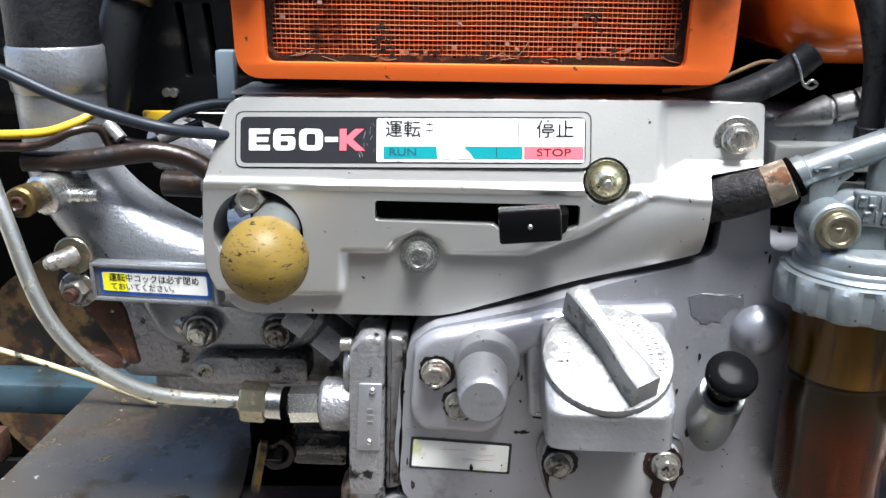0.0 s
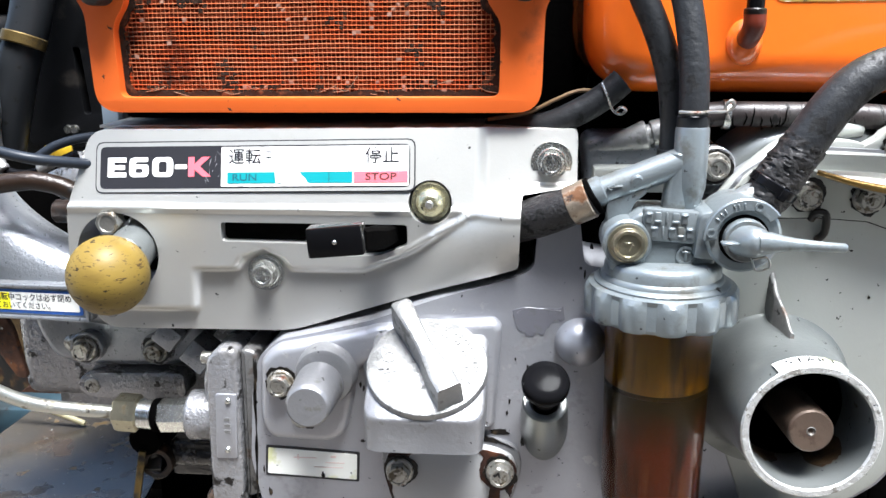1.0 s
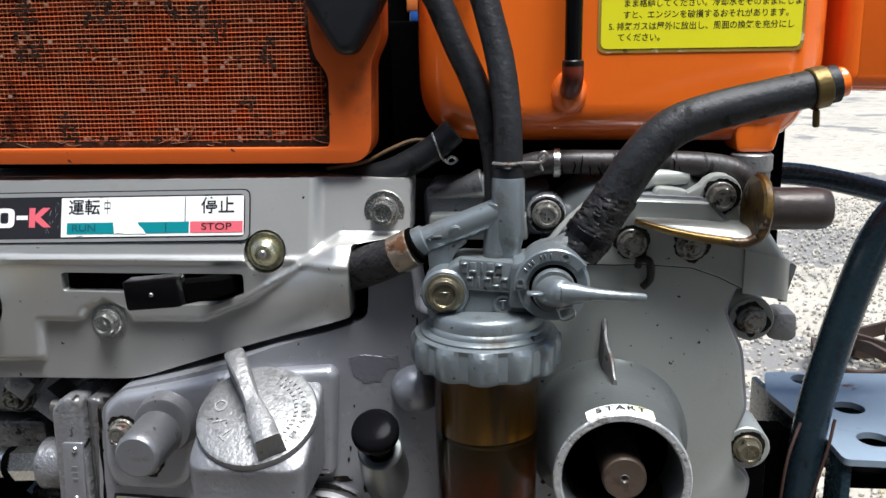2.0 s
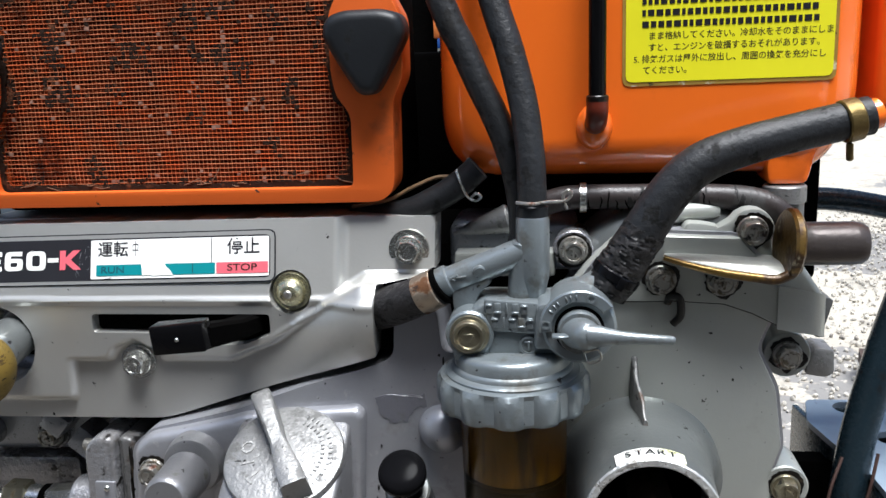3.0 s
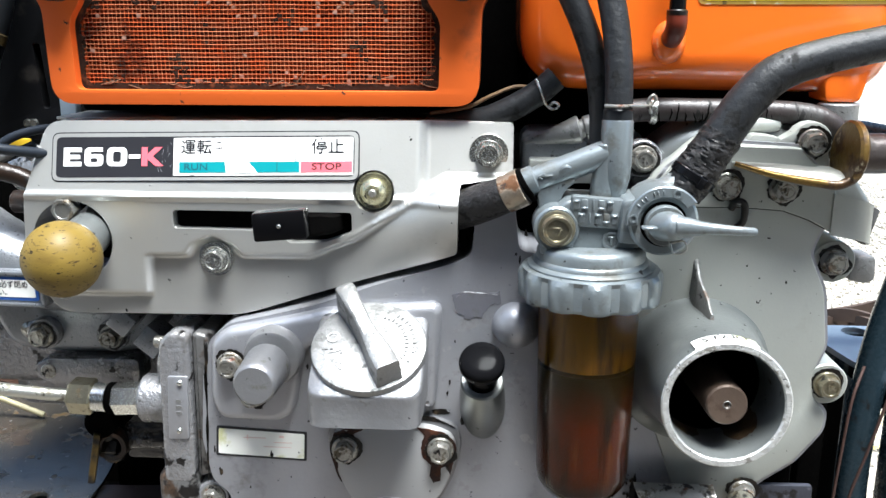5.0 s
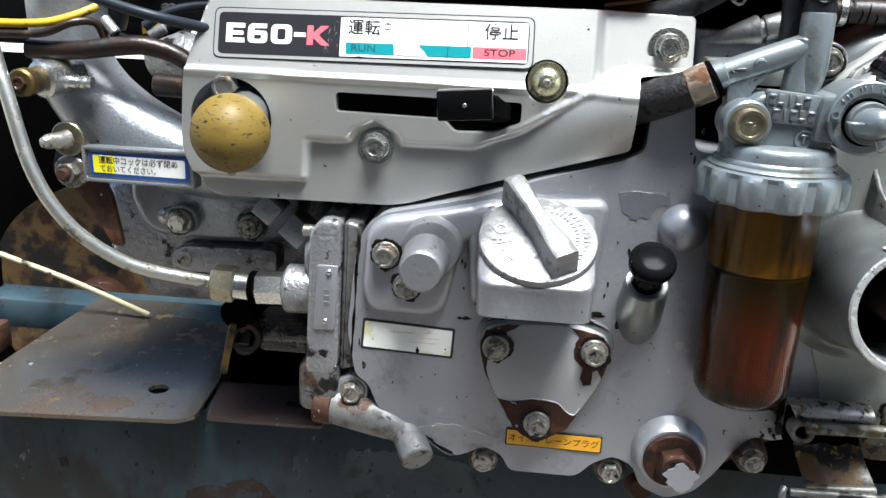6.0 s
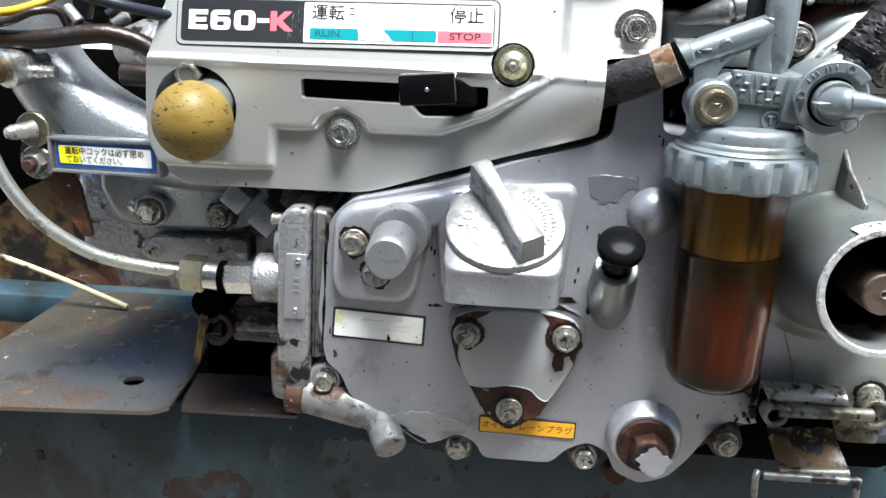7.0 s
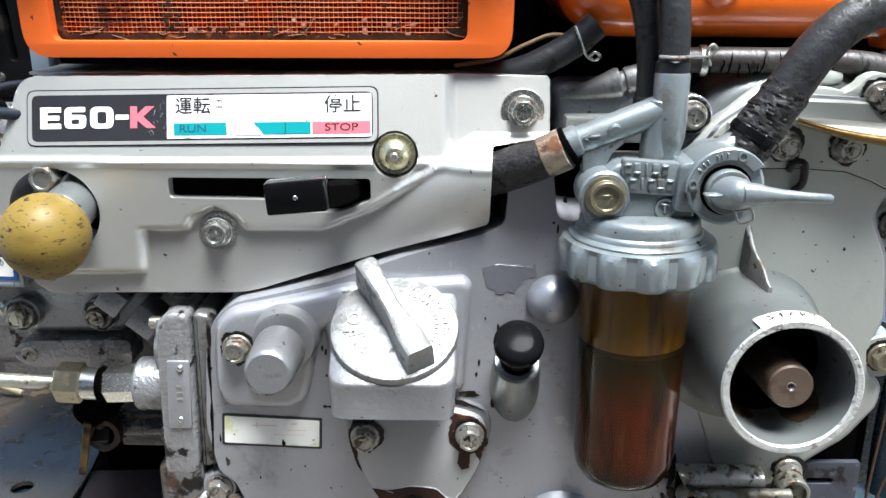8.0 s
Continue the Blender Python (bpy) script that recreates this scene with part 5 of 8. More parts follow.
for v in bm.verts:
    v.co.z += shelf_z(v.co.x) - 0.0015
part("shelf", bm, GREY_R, lift, "grey steel shelf")
edge = [(0.325, 0.4555), (0.340, 0.4535), (0.352, 0.4520), (0.364, 0.4508), (0.376, 0.4498), (0.388, 0.4490), (0.3975, 0.4500), (0.4015, 0.4570)]
part("shelf_edge", sweep(bmesh.new(), [(x, y, shelf_z(x) - 0.0012) for x, y in edge], [0.0016, 0.0020, 0.0023, 0.0026, 0.0028, 0.0030, 0.0030, 0.0026], 10), OCHRE, lift, "oily yellowed edge")
part("end_tab", rod(bmesh.new(), (0.3930, 0.4600, 0.6785), (0.3990, 0.4605, 0.6780), 0.0208, 40, 0.0015), OCHRE, lift, "yellow-brown end plate")
bolt(lift, 0.3790, 0.4780, 0.6825, 13, ZINC_D)
bm = bmesh.new()
lathe(bm, [(0, 0.041), (0.0085, 0.041), (0.0105, 0.0402), (0.0119, 0.0375), (0.0125, 0.0330), (0.0126, 0.0), (0, 0)], Matrix.Translation((0.397, 0.460, 0.6785)) @ Matrix.Rotation(radians(90), 4, "Y"), 30)
solo("exhaust_stub", bm, mat("burnt_pipe", (0.060, 0.050, 0.046), 0.34, 0.45, 0.3, 50, 0.25, 300, [((0.025, 0.018, 0.014), 60, 0.54, 0.66, 0.6, 0.1)]), "brown metal pipe stub beside the bracket", "pipe")

# ---- control cover ----
cover = thing("control_cover", "silver painted sheet metal throttle cover with slot and stickers", "engine cover", (0.02, 0.48, 0.56))
COVER = [(-0.130, 0.5590), (0.001, 0.5600), (0.080, 0.5855), (0.1510, 0.6095), (0.1525, 0.6560), (0.1870, 0.6590), (0.1870, 0.6930), (0.128, 0.6945), (-0.1290, 0.6925), (-0.1440, 0.6410), (-0.1470, 0.5900)]
STEP = ((-0.16, 0.5740), (-0.0625, 0.5745), (-0.0605, 0.6025), (-0.034, 0.6030), (-0.0280, 0.6110), (-0.0150, 0.6165), (-0.0020, 0.6105), (0.0040, 0.6035), (0.050, 0.6040), (0.080, 0.6150), (0.100, 0.628), (0.150, 0.660))


def cover_y(x, z):
    y = 0.4635 + 0.32 * max(0.0, z - 0.6445) - 0.0016 * max(0.0, 1 - abs(z - 0.6440) / 0.0035)
    nose = smooth(0.070, 0.150, x)
    y += 0.0062 * smooth(0.0024, -0.0020, off_line(x, z, STEP)) * (1 - nose)
    if x > 0.07:
        lo = 0.582 + (x - 0.07) * 0.335
        hi = min(0.612 + (x - 0.07) * 0.60, 0.6555)
        t = min(1.0, max(0.0, (z - lo) / (hi - lo)))
        y -= nose * 0.0175 * math.sin(math.pi * (0.10 + t * 0.72)) ** 0.8 * (1 if z < hi else smooth(0.0040, 0.0, z - hi))
        y += 0.0060 * smooth(0.124, 0.131, x) * smooth(hi - 0.001, hi + 0.006, z)
    return y


hole = circle(-0.1120, 0.6130, 0.0275, 48)
gold_hole = circle(0.0952, 0.6490, 0.0138, 36)
slot = rounded([(-0.0410, 0.6225), (0.030, 0.6215), (0.038, 0.6135), (0.062, 0.6145), (0.0805, 0.6215), (0.0805, 0.6350), (-0.0410, 0.6352)], 0.0025, 3)
part("shell", panel([rounded(COVER, [0.012, 0.012, 0.012, 0.003, 0.002, 0.002, 0.003, 0.003, 0.010, 0.010, 0.012], 5), hole, gold_hole, slot], cover_y, 0.030, 0.0017, 0.0022), SILVER, cover, angle=75)
# near-black sheets and block paint the shade inside slot, cover and nose
part("slot_backing", rbox(bmesh.new(), (0.020, 0.4730, 0.6250), (0.132, 0.002, 0.032), 0), BLACK_AND_SHADE, cover)
part("inner_wall", rbox(bmesh.new(), (0.02, 0.515, 0.625), (0.30, 0.004, 0.115), 0.001), BLACK_AND_SHADE, cover, "near-black sheet painting shade inside the cover")
part("nose_cavity", rbox(bmesh.new(), (0.1560, 0.4760, 0.6240), (0.007, 0.020, 0.026), 0.001), BLACK_AND_SHADE, cover)
part("top_sheet", rbox(bmesh.new(), (-0.002, 0.523, 0.6925), (0.262, 0.05, 0.002), 0.0008), SILVER, cover)


def on_cover(x, z, lift=0.0):
    m = pose(x, 0.4635 + 0.32 * (z - 0.6445), z, 90 - math.degrees(math.atan(0.32)), -0.9, 0)
    return m @ Matrix.Translation((0, 0, lift))


slab("plate_groove", 0.2102, 0.0338, on_cover(-0.0195, 0.6702, 0.0002), INK, cover, 0.0050, 0.0005)
plate = slab("name_plate", 0.2035, 0.0275, on_cover(-0.0195, 0.6700, 0.0008), INK, cover, 0.0035)
slab("plate_rim", 0.2086, 0.0322, on_cover(-0.0195, 0.6702, 0.0002), SILVER, cover, 0.0046, 0.0009)
slab("white_field", 0.1215, 0.0255, Matrix.Translation((0.0402, 0, 0)), WHITE, plate, 0.0008, 0.0003, 0.0004)
slab("teal_bar", 0.0815, 0.0072, Matrix.Translation((0.0243, -0.0072, 0)), TEAL, plate, 0.0002, 0.0003, 0.0007)
slab("red_bar", 0.0345, 0.0072, Matrix.Translation((0.0832, -0.0072, 0)), PINK, plate, 0.0002, 0.0003, 0.0007)
slab("divider", 0.0005, 0.022, Matrix.Translation((0.0625, 0.001, 0)), INK, plate, 0.0001, 0.0002, 0.0007)
slab("divider", 0.0004, 0.0072, Matrix.Translation((0.0500, -0.0072, 0)), INK, plate, 0.0001, 0.0002, 0.0010)
scuff = filled([ragged([(0.0120, -0.0030), (0.0150, -0.0040), (0.0158, -0.0108), (0.0260, -0.0110), (0.0372, -0.0112), (0.0350, -0.0085), (0.0325, -0.0060), (0.0310, -0.0030), (0.0240, -0.0020)], 0.0008, 19.0, 0.0012)])
for v in scuff.verts:
    v.co.z = 0.00115
part("scuffed_patch", scuff, DIRTY_WHITE, plate, "scuffed white patch where print is worn away")


def glyph(name, x, outlines, material):
    """A wide block letter on the name plate, from outlines on a grid of 1 by 1."""
    w, h = 0.0125, 0.0128
    bm = filled([[(x + u * w, -0.0062 + v * h) for u, v in o] for o in outlines])
    for v in bm.verts:
        v.co.z = 0.0007
    part(name, bm, material, plate)


glyph("letter_e", -0.0965, [rounded([(0, 0), (1, 0), (1, 0.24), (0.34, 0.24), (0.34, 0.39), (0.92, 0.39), (0.92, 0.61), (0.34, 0.61), (0.34, 0.76), (1, 0.76), (1, 1), (0, 1)], 0.02, 2)], WHITE)
glyph("digit_six", -0.0820, [rounded([(0, 0), (1.05, 0), (1.05, 0.64), (0.34, 0.64), (0.34, 0.77), (1.0, 0.77), (1.0, 1), (0, 1)], [0.28, 0.28, 0.2, 0.01, 0.06, 0.02, 0.02, 0.3], 4), rounded([(0.34, 0.21), (0.72, 0.21), (0.72, 0.43), (0.34, 0.43)], 0.07, 3)], WHITE)
glyph("digit_zero", -0.0665, [rounded([(0, 0), (1.12, 0), (1.12, 1), (0, 1)], 0.32, 5), rounded([(0.34, 0.22), (0.78, 0.22), (0.78, 0.78), (0.34, 0.78)], 0.12, 4)], WHITE)
glyph("dash", -0.0512, [[(0, 0.40), (0.62, 0.40), (0.62, 0.62), (0, 0.62)]], WHITE)
glyph("letter_k", -0.0425, [[(0, 0), (0.33, 0), (0.33, 0.36), (0.78, 0), (1.22, 0), (0.62, 0.52), (1.16, 1), (0.74, 1), (0.33, 0.64), (0.33, 1), (0, 1)]], PINK)
lettering("運転", 0.0108, Matrix.Translation((-0.0050, 0.0058, 0.0009)), INK, plate, 1.0, 0.012)
lettering("中", 0.0108, Matrix.Translation((0.0105, 0.0058, 0.0008)), INK, plate, 0.45, 0.0)
lettering("停止", 0.0112, Matrix.Translation((0.0840, 0.0058, 0.0009)), INK, plate, 1.0, 0.012)
lettering("RUN", 0.0062, Matrix.Translation((-0.0050, -0.0072, 0.0012)), mat("dark_teal_print", (0.012, 0.075, 0.10), 0.4), plate, 1.3, 0.01)
lettering("STOP", 0.0062, Matrix.Translation((0.0832, -0.0072, 0.0012)), RUST_BROWN, plate, 1.35, 0.012)

nick = random.Random(53)
PALE_SCRATCH = mat("pale_scratch", (0.30, 0.30, 0.32), 0.5)
for k in range(18):
    near_k = nick.random() < 0.5
    x, z = (nick.uniform(-0.034, -0.0215), nick.uniform(-0.011, 0.011)) if near_k else (nick.uniform(-0.100, 0.098), nick.choice((-0.0128, 0.0128, -0.0118)) + nick.uniform(-0.001, 0.001))
    a, ln, wd = nick.uniform(0.9, 2.2) if near_k else nick.gauss(0, 0.2), nick.uniform(0.0008, 0.0030), nick.uniform(0.00006, 0.00016)
    base = blob(0, 0, ln, wd, 700 + k, 0.7, 14)
    bm = filled([[(x + u * math.cos(a) - v * math.sin(a), z + u * math.sin(a) + v * math.cos(a)) for u, v in base]])
    for v in bm.verts:
        v.co.z = 0.00125 if near_k else 0.0010
    part("scratch", bm, PALE_SCRATCH if near_k else INK, plate, "fine scratch")
bolt(cover, -0.0145, 0.4682, 0.6005, 13, ZINC, "4", 18)
part("wide_washer", lathe(bmesh.new(), [(0, 0.0016), (0.0120, 0.0016), (0.0124, 0.0)], Matrix.Translation((-0.0145, 0.4699, 0.6005)) @ FRONT, 32), ZINC, cover)
bolt(cover, 0.1708, 0.4768, 0.6735, 13, ZINC, "7", 5)
part("wide_washer", lathe(bmesh.new(), [(0, 0.0016), (0.0128, 0.0016), (0.0132, 0.0)], Matrix.Translation((0.1708, 0.4786, 0.6735)) @ FRONT, 32), ZINC, cover)
part("round_nut", lathe(bmesh.new(), [(0, 0.0070), (0.0045, 0.0070), (0.0060, 0.0062), (0.0068, 0.0045), (0.0085, 0.0035), (0.0092, 0.0015), (0.0092, 0.0)], Matrix.Translation((0.0952, 0.4672, 0.6490)) @ FRONT, 36), PALEGOLD, cover)
part("gold_washer", lathe(bmesh.new(), [(0, 0.0016), (0.0122, 0.0016), (0.0125, 0.0), (0.0125, -0.006)], Matrix.Translation((0.0952, 0.4688, 0.6490)) @ FRONT, 36), PALEGOLD, cover, "yellow zinc washer")
part("bolt_tip", rod(bmesh.new(), (0.0952, 0.462, 0.649), (0.0952, 0.4585, 0.649), 0.0026, 16), ZINC_D, cover)

lever = thing("throttle_lever", "black plastic throttle lever in the cover slot", "lever", (0.045, 0.45, 0.63))
bm = bmesh.new()
rbox(bm, (0.0478, 0.4055, 0.6395), (0.0325, 0.0130, 0.0175), 0.0016, 2, Matrix.Rotation(radians(-5), 4, "Y"))
part("grip", bm, BLACK, lever)
bm = bmesh.new()
rows = []
for x, y, z, w, h in ((0.0560, 0.4080, 0.6385, 0.0090, 0.0075), (0.0600, 0.4200, 0.6365, 0.0085, 0.0072), (0.0640, 0.4450, 0.6310, 0.0080, 0.0066), (0.0660, 0.4700, 0.6275, 0.0080, 0.0062)):
    rows.append([bm.verts.new((x + a * w, y, z + b * h)) for a, b in ((-1, -0.7), (-0.7, -1), (0.7, -1), (1, -0.7), (1, 0.7), (0.7, 1), (-0.7, 1), (-1, 0.7))])
for a, b in zip(rows, rows[1:]):
    for j in range(8):
        bm.faces.new((a[j], a[(j + 1) % 8], b[(j + 1) % 8], b[j]))
bm.faces.new(rows[0][::-1])
bm.faces.new(rows[-1])
part("blade", bm, BLACK_AND_SHADE, lever, "near-black lever blade")
part("rivet", lathe(bmesh.new(), [(0, 0.0008), (0.0010, 0.0006), (0.0014, 0)], Matrix.Translation((0.0478, 0.3990, 0.6395)) @ FRONT, 14), ZINC, lever)

knob = thing("ball_knob", "aged ivory plastic ball knob on the cover", "knob", (-0.098, 0.43, 0.586))
bm = bmesh.new()
bmesh.ops.create_uvsphere(bm, u_segments=48, v_segments=28, radius=0.0244, matrix=Matrix.Translation((-0.0970, 0.4185, 0.6118)))
part("ball", bm, IVORY, knob)
part("nib", rod(bmesh.new(), (-0.0970, 0.4185, 0.5895), (-0.0970, 0.4185, 0.5855), 0.003, 12), ALU, knob)
part("stem", rod(bmesh.new(), (-0.102, 0.440, 0.613), (-0.108, 0.500, 0.620), 0.0085, 20), OILY, knob)
part("collar", rod(bmesh.new(), (-0.0985, 0.440, 0.6145), (-0.1060, 0.500, 0.6200), 0.0150, 32, 0.002), HOUSING, knob, "blue-grey metal collar")
part("stem_nut", hex_mesh(0.015, 0.010), ZINC_D, knob, "", Matrix.Translation((-0.116, 0.470, 0.634)) @ FRONT)

# hose leaving the cover for the filter
outlet = thing("outlet_hose", "short black rubber hose with a brass clamp", "hose", (0.17, 0.44, 0.65))
part("rubber", sweep(bmesh.new(), [(0.1460, 0.474, 0.634), (0.1530, 0.4655, 0.6375), (0.1660, 0.4560, 0.6440), (0.1800, 0.4490, 0.6505), (0.1960, 0.4460, 0.6585)], [0.0124, 0.0126, 0.0126, 0.0118, 0.0112], 24), TAPE, outlet)
part("clamp", rod(bmesh.new(), (0.1815, 0.4485, 0.6512), (0.1935, 0.4462, 0.6574), 0.0122, 28, 0.0006), TIN, outlet)
part("clamp_band", rod(bmesh.new(), (0.1935, 0.4462, 0.6574), (0.1965, 0.4460, 0.6593), 0.0119, 28, 0.0006), BLACK_AND_SHADE, outlet)

# ---- fuel filter ----
FX, FY = 0.2365, 0.4405
filt = thing("fuel_filter", "grey fuel filter with amber bowl half full of dark fuel", "fuel filter", (FX, FY, 0.452))
up = Matrix.Translation((FX, FY, 0))
body = part("filter_head", lathe(bmesh.new(), [(0.0300, 0.598), (0.0395, 0.606), (0.0398, 0.6098), (0.0386, 0.6110), (0.0362, 0.6114), (0.0360, 0.6130), (0.0352, 0.6140), (0.0344, 0.6146), (0.0341, 0.6190), (0.0334, 0.6212), (0.0318, 0.6226), (0.0290, 0.6232), (0, 0.6232)], up, 72), FILTER, filt, "blue-grey die-cast filter head")
bm = bmesh.new()
n, prof = 96, ((0.0385, 0.6090), (0.0430, 0.6078), (0.0452, 0.6050), (0.0458, 0.6020), (0.0456, 0.5905), (0.0446, 0.5885), (0.0335, 0.5880))
rows = []
for r, z in prof:
    row = []
    for i in range(n):
        a = 2 * math.pi * i / n
        notch = 0.0030 * (0.3 if i % 8 in (2, 6) else 1.0) if (i % 8) in (2, 3, 4, 5, 6) and 0.588 <= z <= 0.6062 else 0.0
        row.append(bm.verts.new((FX + (r - notch) * math.cos(a), FY + (r - notch) * math.sin(a), z)))
    rows.append(row)
for a, b in zip(rows, rows[1:]):
    for i in range(n):
        bm.faces.new((a[i], a[(i + 1) % n], b[(i + 1) % n], b[i]))
part("ring_nut", bm, FILTER, filt, "notched blue-grey ring nut", angle=25)
bowl = part("bowl", lathe(bmesh.new(), [(0.0298, 0.5905), (0.0291, 0.5880), (0.0280, 0.4650), (0.0242, 0.4545), (0, 0.4570), (0, 0.4520), (0.0205, 0.4525), (0.0262, 0.4555), (0.0296, 0.4615), (0.0306, 0.4700), (0.0321, 0.5880), (0.0298, 0.5905)], up, 144), BOWL, filt, "clear amber plastic bowl")
bowl.visible_shadow = False
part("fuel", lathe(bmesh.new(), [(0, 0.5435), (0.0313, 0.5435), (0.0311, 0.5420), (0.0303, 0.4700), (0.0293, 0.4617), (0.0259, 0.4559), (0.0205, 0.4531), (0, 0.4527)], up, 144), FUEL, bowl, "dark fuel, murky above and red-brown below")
part("element", lathe(bmesh.new(), [(0, 0.5445), (0.0230, 0.5445), (0.0232, 0.5885), (0, 0.5885)], up, 144), ELEMENT, bowl, "yellow-brown filter element")
# upper block of the head: a narrow wall with pad, nipple, arm, vent and cock
part("head_wall", prism(bmesh.new(), rounded([(0.2085, 0.6190), (0.2640, 0.6190), (0.2640, 0.6430), (0.2580, 0.6525), (0.2200, 0.6530), (0.2085, 0.6440)], 0.003, 3), 0.4265, 0.462, 0.003, 3), FILTER, body)
part("inlet_nipple", lathe(bmesh.new(), [(0.0060, 0.650), (0.0092, 0.664), (0.0097, 0.672), (0.0097, 0.6985), (0.0090, 0.7000), (0.0060, 0.7000)], Matrix.Translation((0.2497, 0.4445, 0)), 36), FILTER, body)
part("column", rod(bmesh.new(), (0.2415, 0.4450, 0.640), (0.2450, 0.4450, 0.685), 0.0082, 28), FILTER, body)
part("outlet_arm", rod(bmesh.new(), (0.1930, 0.4460, 0.6585), (0.2500, 0.4448, 0.6815), 0.0084, 28), FILTER, body)
part("arm_end", rod(bmesh.new(), (0.1935, 0.4460, 0.6587), (0.2010, 0.4460, 0.6623), 0.0095, 24), FILTER, body)
part("arm_dot", rod(bmesh.new(), (0.2185, 0.4400, 0.6690), (0.2190, 0.4370, 0.6680), 0.0043, 24), FILTER, body)
for a, b in (((0.2020, 0.4372, 0.6650), (0.2060, 0.4370, 0.6668)), ((0.2020, 0.4372, 0.6650), (0.2045, 0.4370, 0.6635)), ((0.2020, 0.4372, 0.6650), (0.2110, 0.4370, 0.6660))):
    part("raised_arrow", rod(bmesh.new(), a, b, 0.0007, 8, 0.0002), FILTER, body)
part("arm_web", prism(bmesh.new(), rounded([(0.2035, 0.640), (0.2150, 0.640), (0.2165, 0.6500), (0.2190, 0.6560), (0.2260, 0.6620), (0.2220, 0.6680), (0.2010, 0.6600)], 0.002, 3), 0.4395, 0.452, 0.0015), FILTER, body)
part("vent_boss", rod(bmesh.new(), (0.2132, 0.450, 0.6350), (0.2132, 0.4235, 0.6350), 0.0140, 36, 0.0012), FILTER, body)
vent = part("vent_screw", lathe(bmesh.new(), [(0, 0.0050), (0.0064, 0.0050), (0.0070, 0.0064), (0.0086, 0.0066), (0.0094, 0.0054), (0.0096, 0.0024), (0.0112, 0.0020), (0.0116, 0.0)], Matrix.Translation((0.2134, 0.4238, 0.6353)) @ FRONT, 40), GOLD, filt, "yellow-zinc vent screw")
part("raised_mark", rbox(bmesh.new(), (0.2134, 0.4187, 0.6365), (0.0056, 0.0008, 0.0012), 0.0002, 1), GOLD, vent)
part("raised_mark", rbox(bmesh.new(), (0.2152, 0.4187, 0.6337), (0.0012, 0.0008, 0.0046), 0.0002, 1, Matrix.Rotation(radians(25), 4, "Y")), GOLD, vent)
part("side_leg", prism(bmesh.new(), rounded([(0.2040, 0.6185), (0.2235, 0.6185), (0.2250, 0.6360), (0.2010, 0.6360)], 0.002, 3), 0.4245, 0.45, 0.002), FILTER, body)
part("maker_pad", prism(bmesh.new(), rounded([(0.2250, 0.6370), (0.2540, 0.6350), (0.2535, 0.6535), (0.2220, 0.6560), (0.2215, 0.6490)], 0.002, 3), 0.4240, 0.43, 0.0012), FILTER, body)
for x0, z in ((0.2248, 0.6508), (0.2280, 0.6425)):
    for i in range(5):
        wide = 0.0013 if (i == 2 and z > 0.645) or (i == 1 and z < 0.645) else 0.0036
        part("raised_bar", rbox(bmesh.new(), (x0 + 0.0050 * i, 0.4238, z - 0.0002 * i), (wide, 0.0014, 0.0064), 0.0005, 2), FILTER, body)
        if wide > 0.002:
            part("raised_bar", rbox(bmesh.new(), (x0 + 0.0050 * i, 0.4230, z - 0.0002 * i + 0.0020 * (-1) ** i), (0.0042, 0.0012, 0.0014), 0.0004, 1), FILTER, body)
part("round_mark", lathe(bmesh.new(), [(0.0042, 0.0), (0.0042, 0.0012), (0.0057, 0.0012), (0.0057, 0.0)], Matrix.Translation((0.2470, 0.4266, 0.6280)) @ FRONT, 28), FILTER, body)
part("mark_bar", rbox(bmesh.new(), (0.2470, 0.4260, 0.6276), (0.0013, 0.0014, 0.0052), 0.0003, 1), FILTER, body)
part("mark_bar", rbox(bmesh.new(), (0.2470, 0.4260, 0.6300), (0.0048, 0.0014, 0.0012), 0.0003, 1), FILTER, body)
CX, CZ = 0.2755, 0.6415
part("cock_boss", rod(bmesh.new(), (CX, 0.450, CZ + 0.001), (CX, 0.4135, CZ + 0.001), 0.0205, 48, 0.0016), FILTER, body)
part("cock_neck", prism(bmesh.new(), rounded([(0.2500, 0.6280), (0.2750, 0.6260), (0.2760, 0.6580), (0.2520, 0.6540)], 0.003, 3), 0.4190, 0.452, 0.002), FILTER, body)
arc = [(CX + 0.0222 * math.cos(radians(a)), CZ + 0.001 + 0.0222 * math.sin(radians(a))) for a in range(35, 186, 10)] + [(CX + 0.0152 * math.cos(radians(a)), CZ + 0.001 + 0.0152 * math.sin(radians(a))) for a in range(185, 34, -10)]
part("cock_dial", prism(bmesh.new(), arc, 0.4105, 0.415, 0.0008, 1), FILTER, body)
for a in (70, 172):
    part("dial_ring", lathe(bmesh.new(), [(0.0016, 0.0), (0.0016, 0.0008), (0.0026, 0.0008), (0.0026, 0.0)], Matrix.Translation((CX + 0.0187 * math.cos(radians(a)), 0.4106, CZ + 0.001 + 0.0187 * math.sin(radians(a)))) @ FRONT, 16), FILTER, body)
for a in (95, 105, 112, 128, 136, 146):
    part("dial_mark", rbox(bmesh.new(), (CX + 0.0187 * math.cos(radians(a)), 0.4104, CZ + 0.001 + 0.0187 * math.sin(radians(a))), (0.0026, 0.0010, 0.0010), 0.0003, 1, Matrix.Rotation(-radians(a), 4, "Y")), FILTER, body)
# flat near-black disc: painted shade of the gap round the hub
part("cock_recess", lathe(bmesh.new(), [(0, 0.0006), (0.0132, 0.0006), (0.0138, 0.0)], Matrix.Translation((CX, 0.4135, CZ)) @ FRONT, 40), BLACK_AND_SHADE, body, "near-black disc painting the shaded gap round the lever hub")
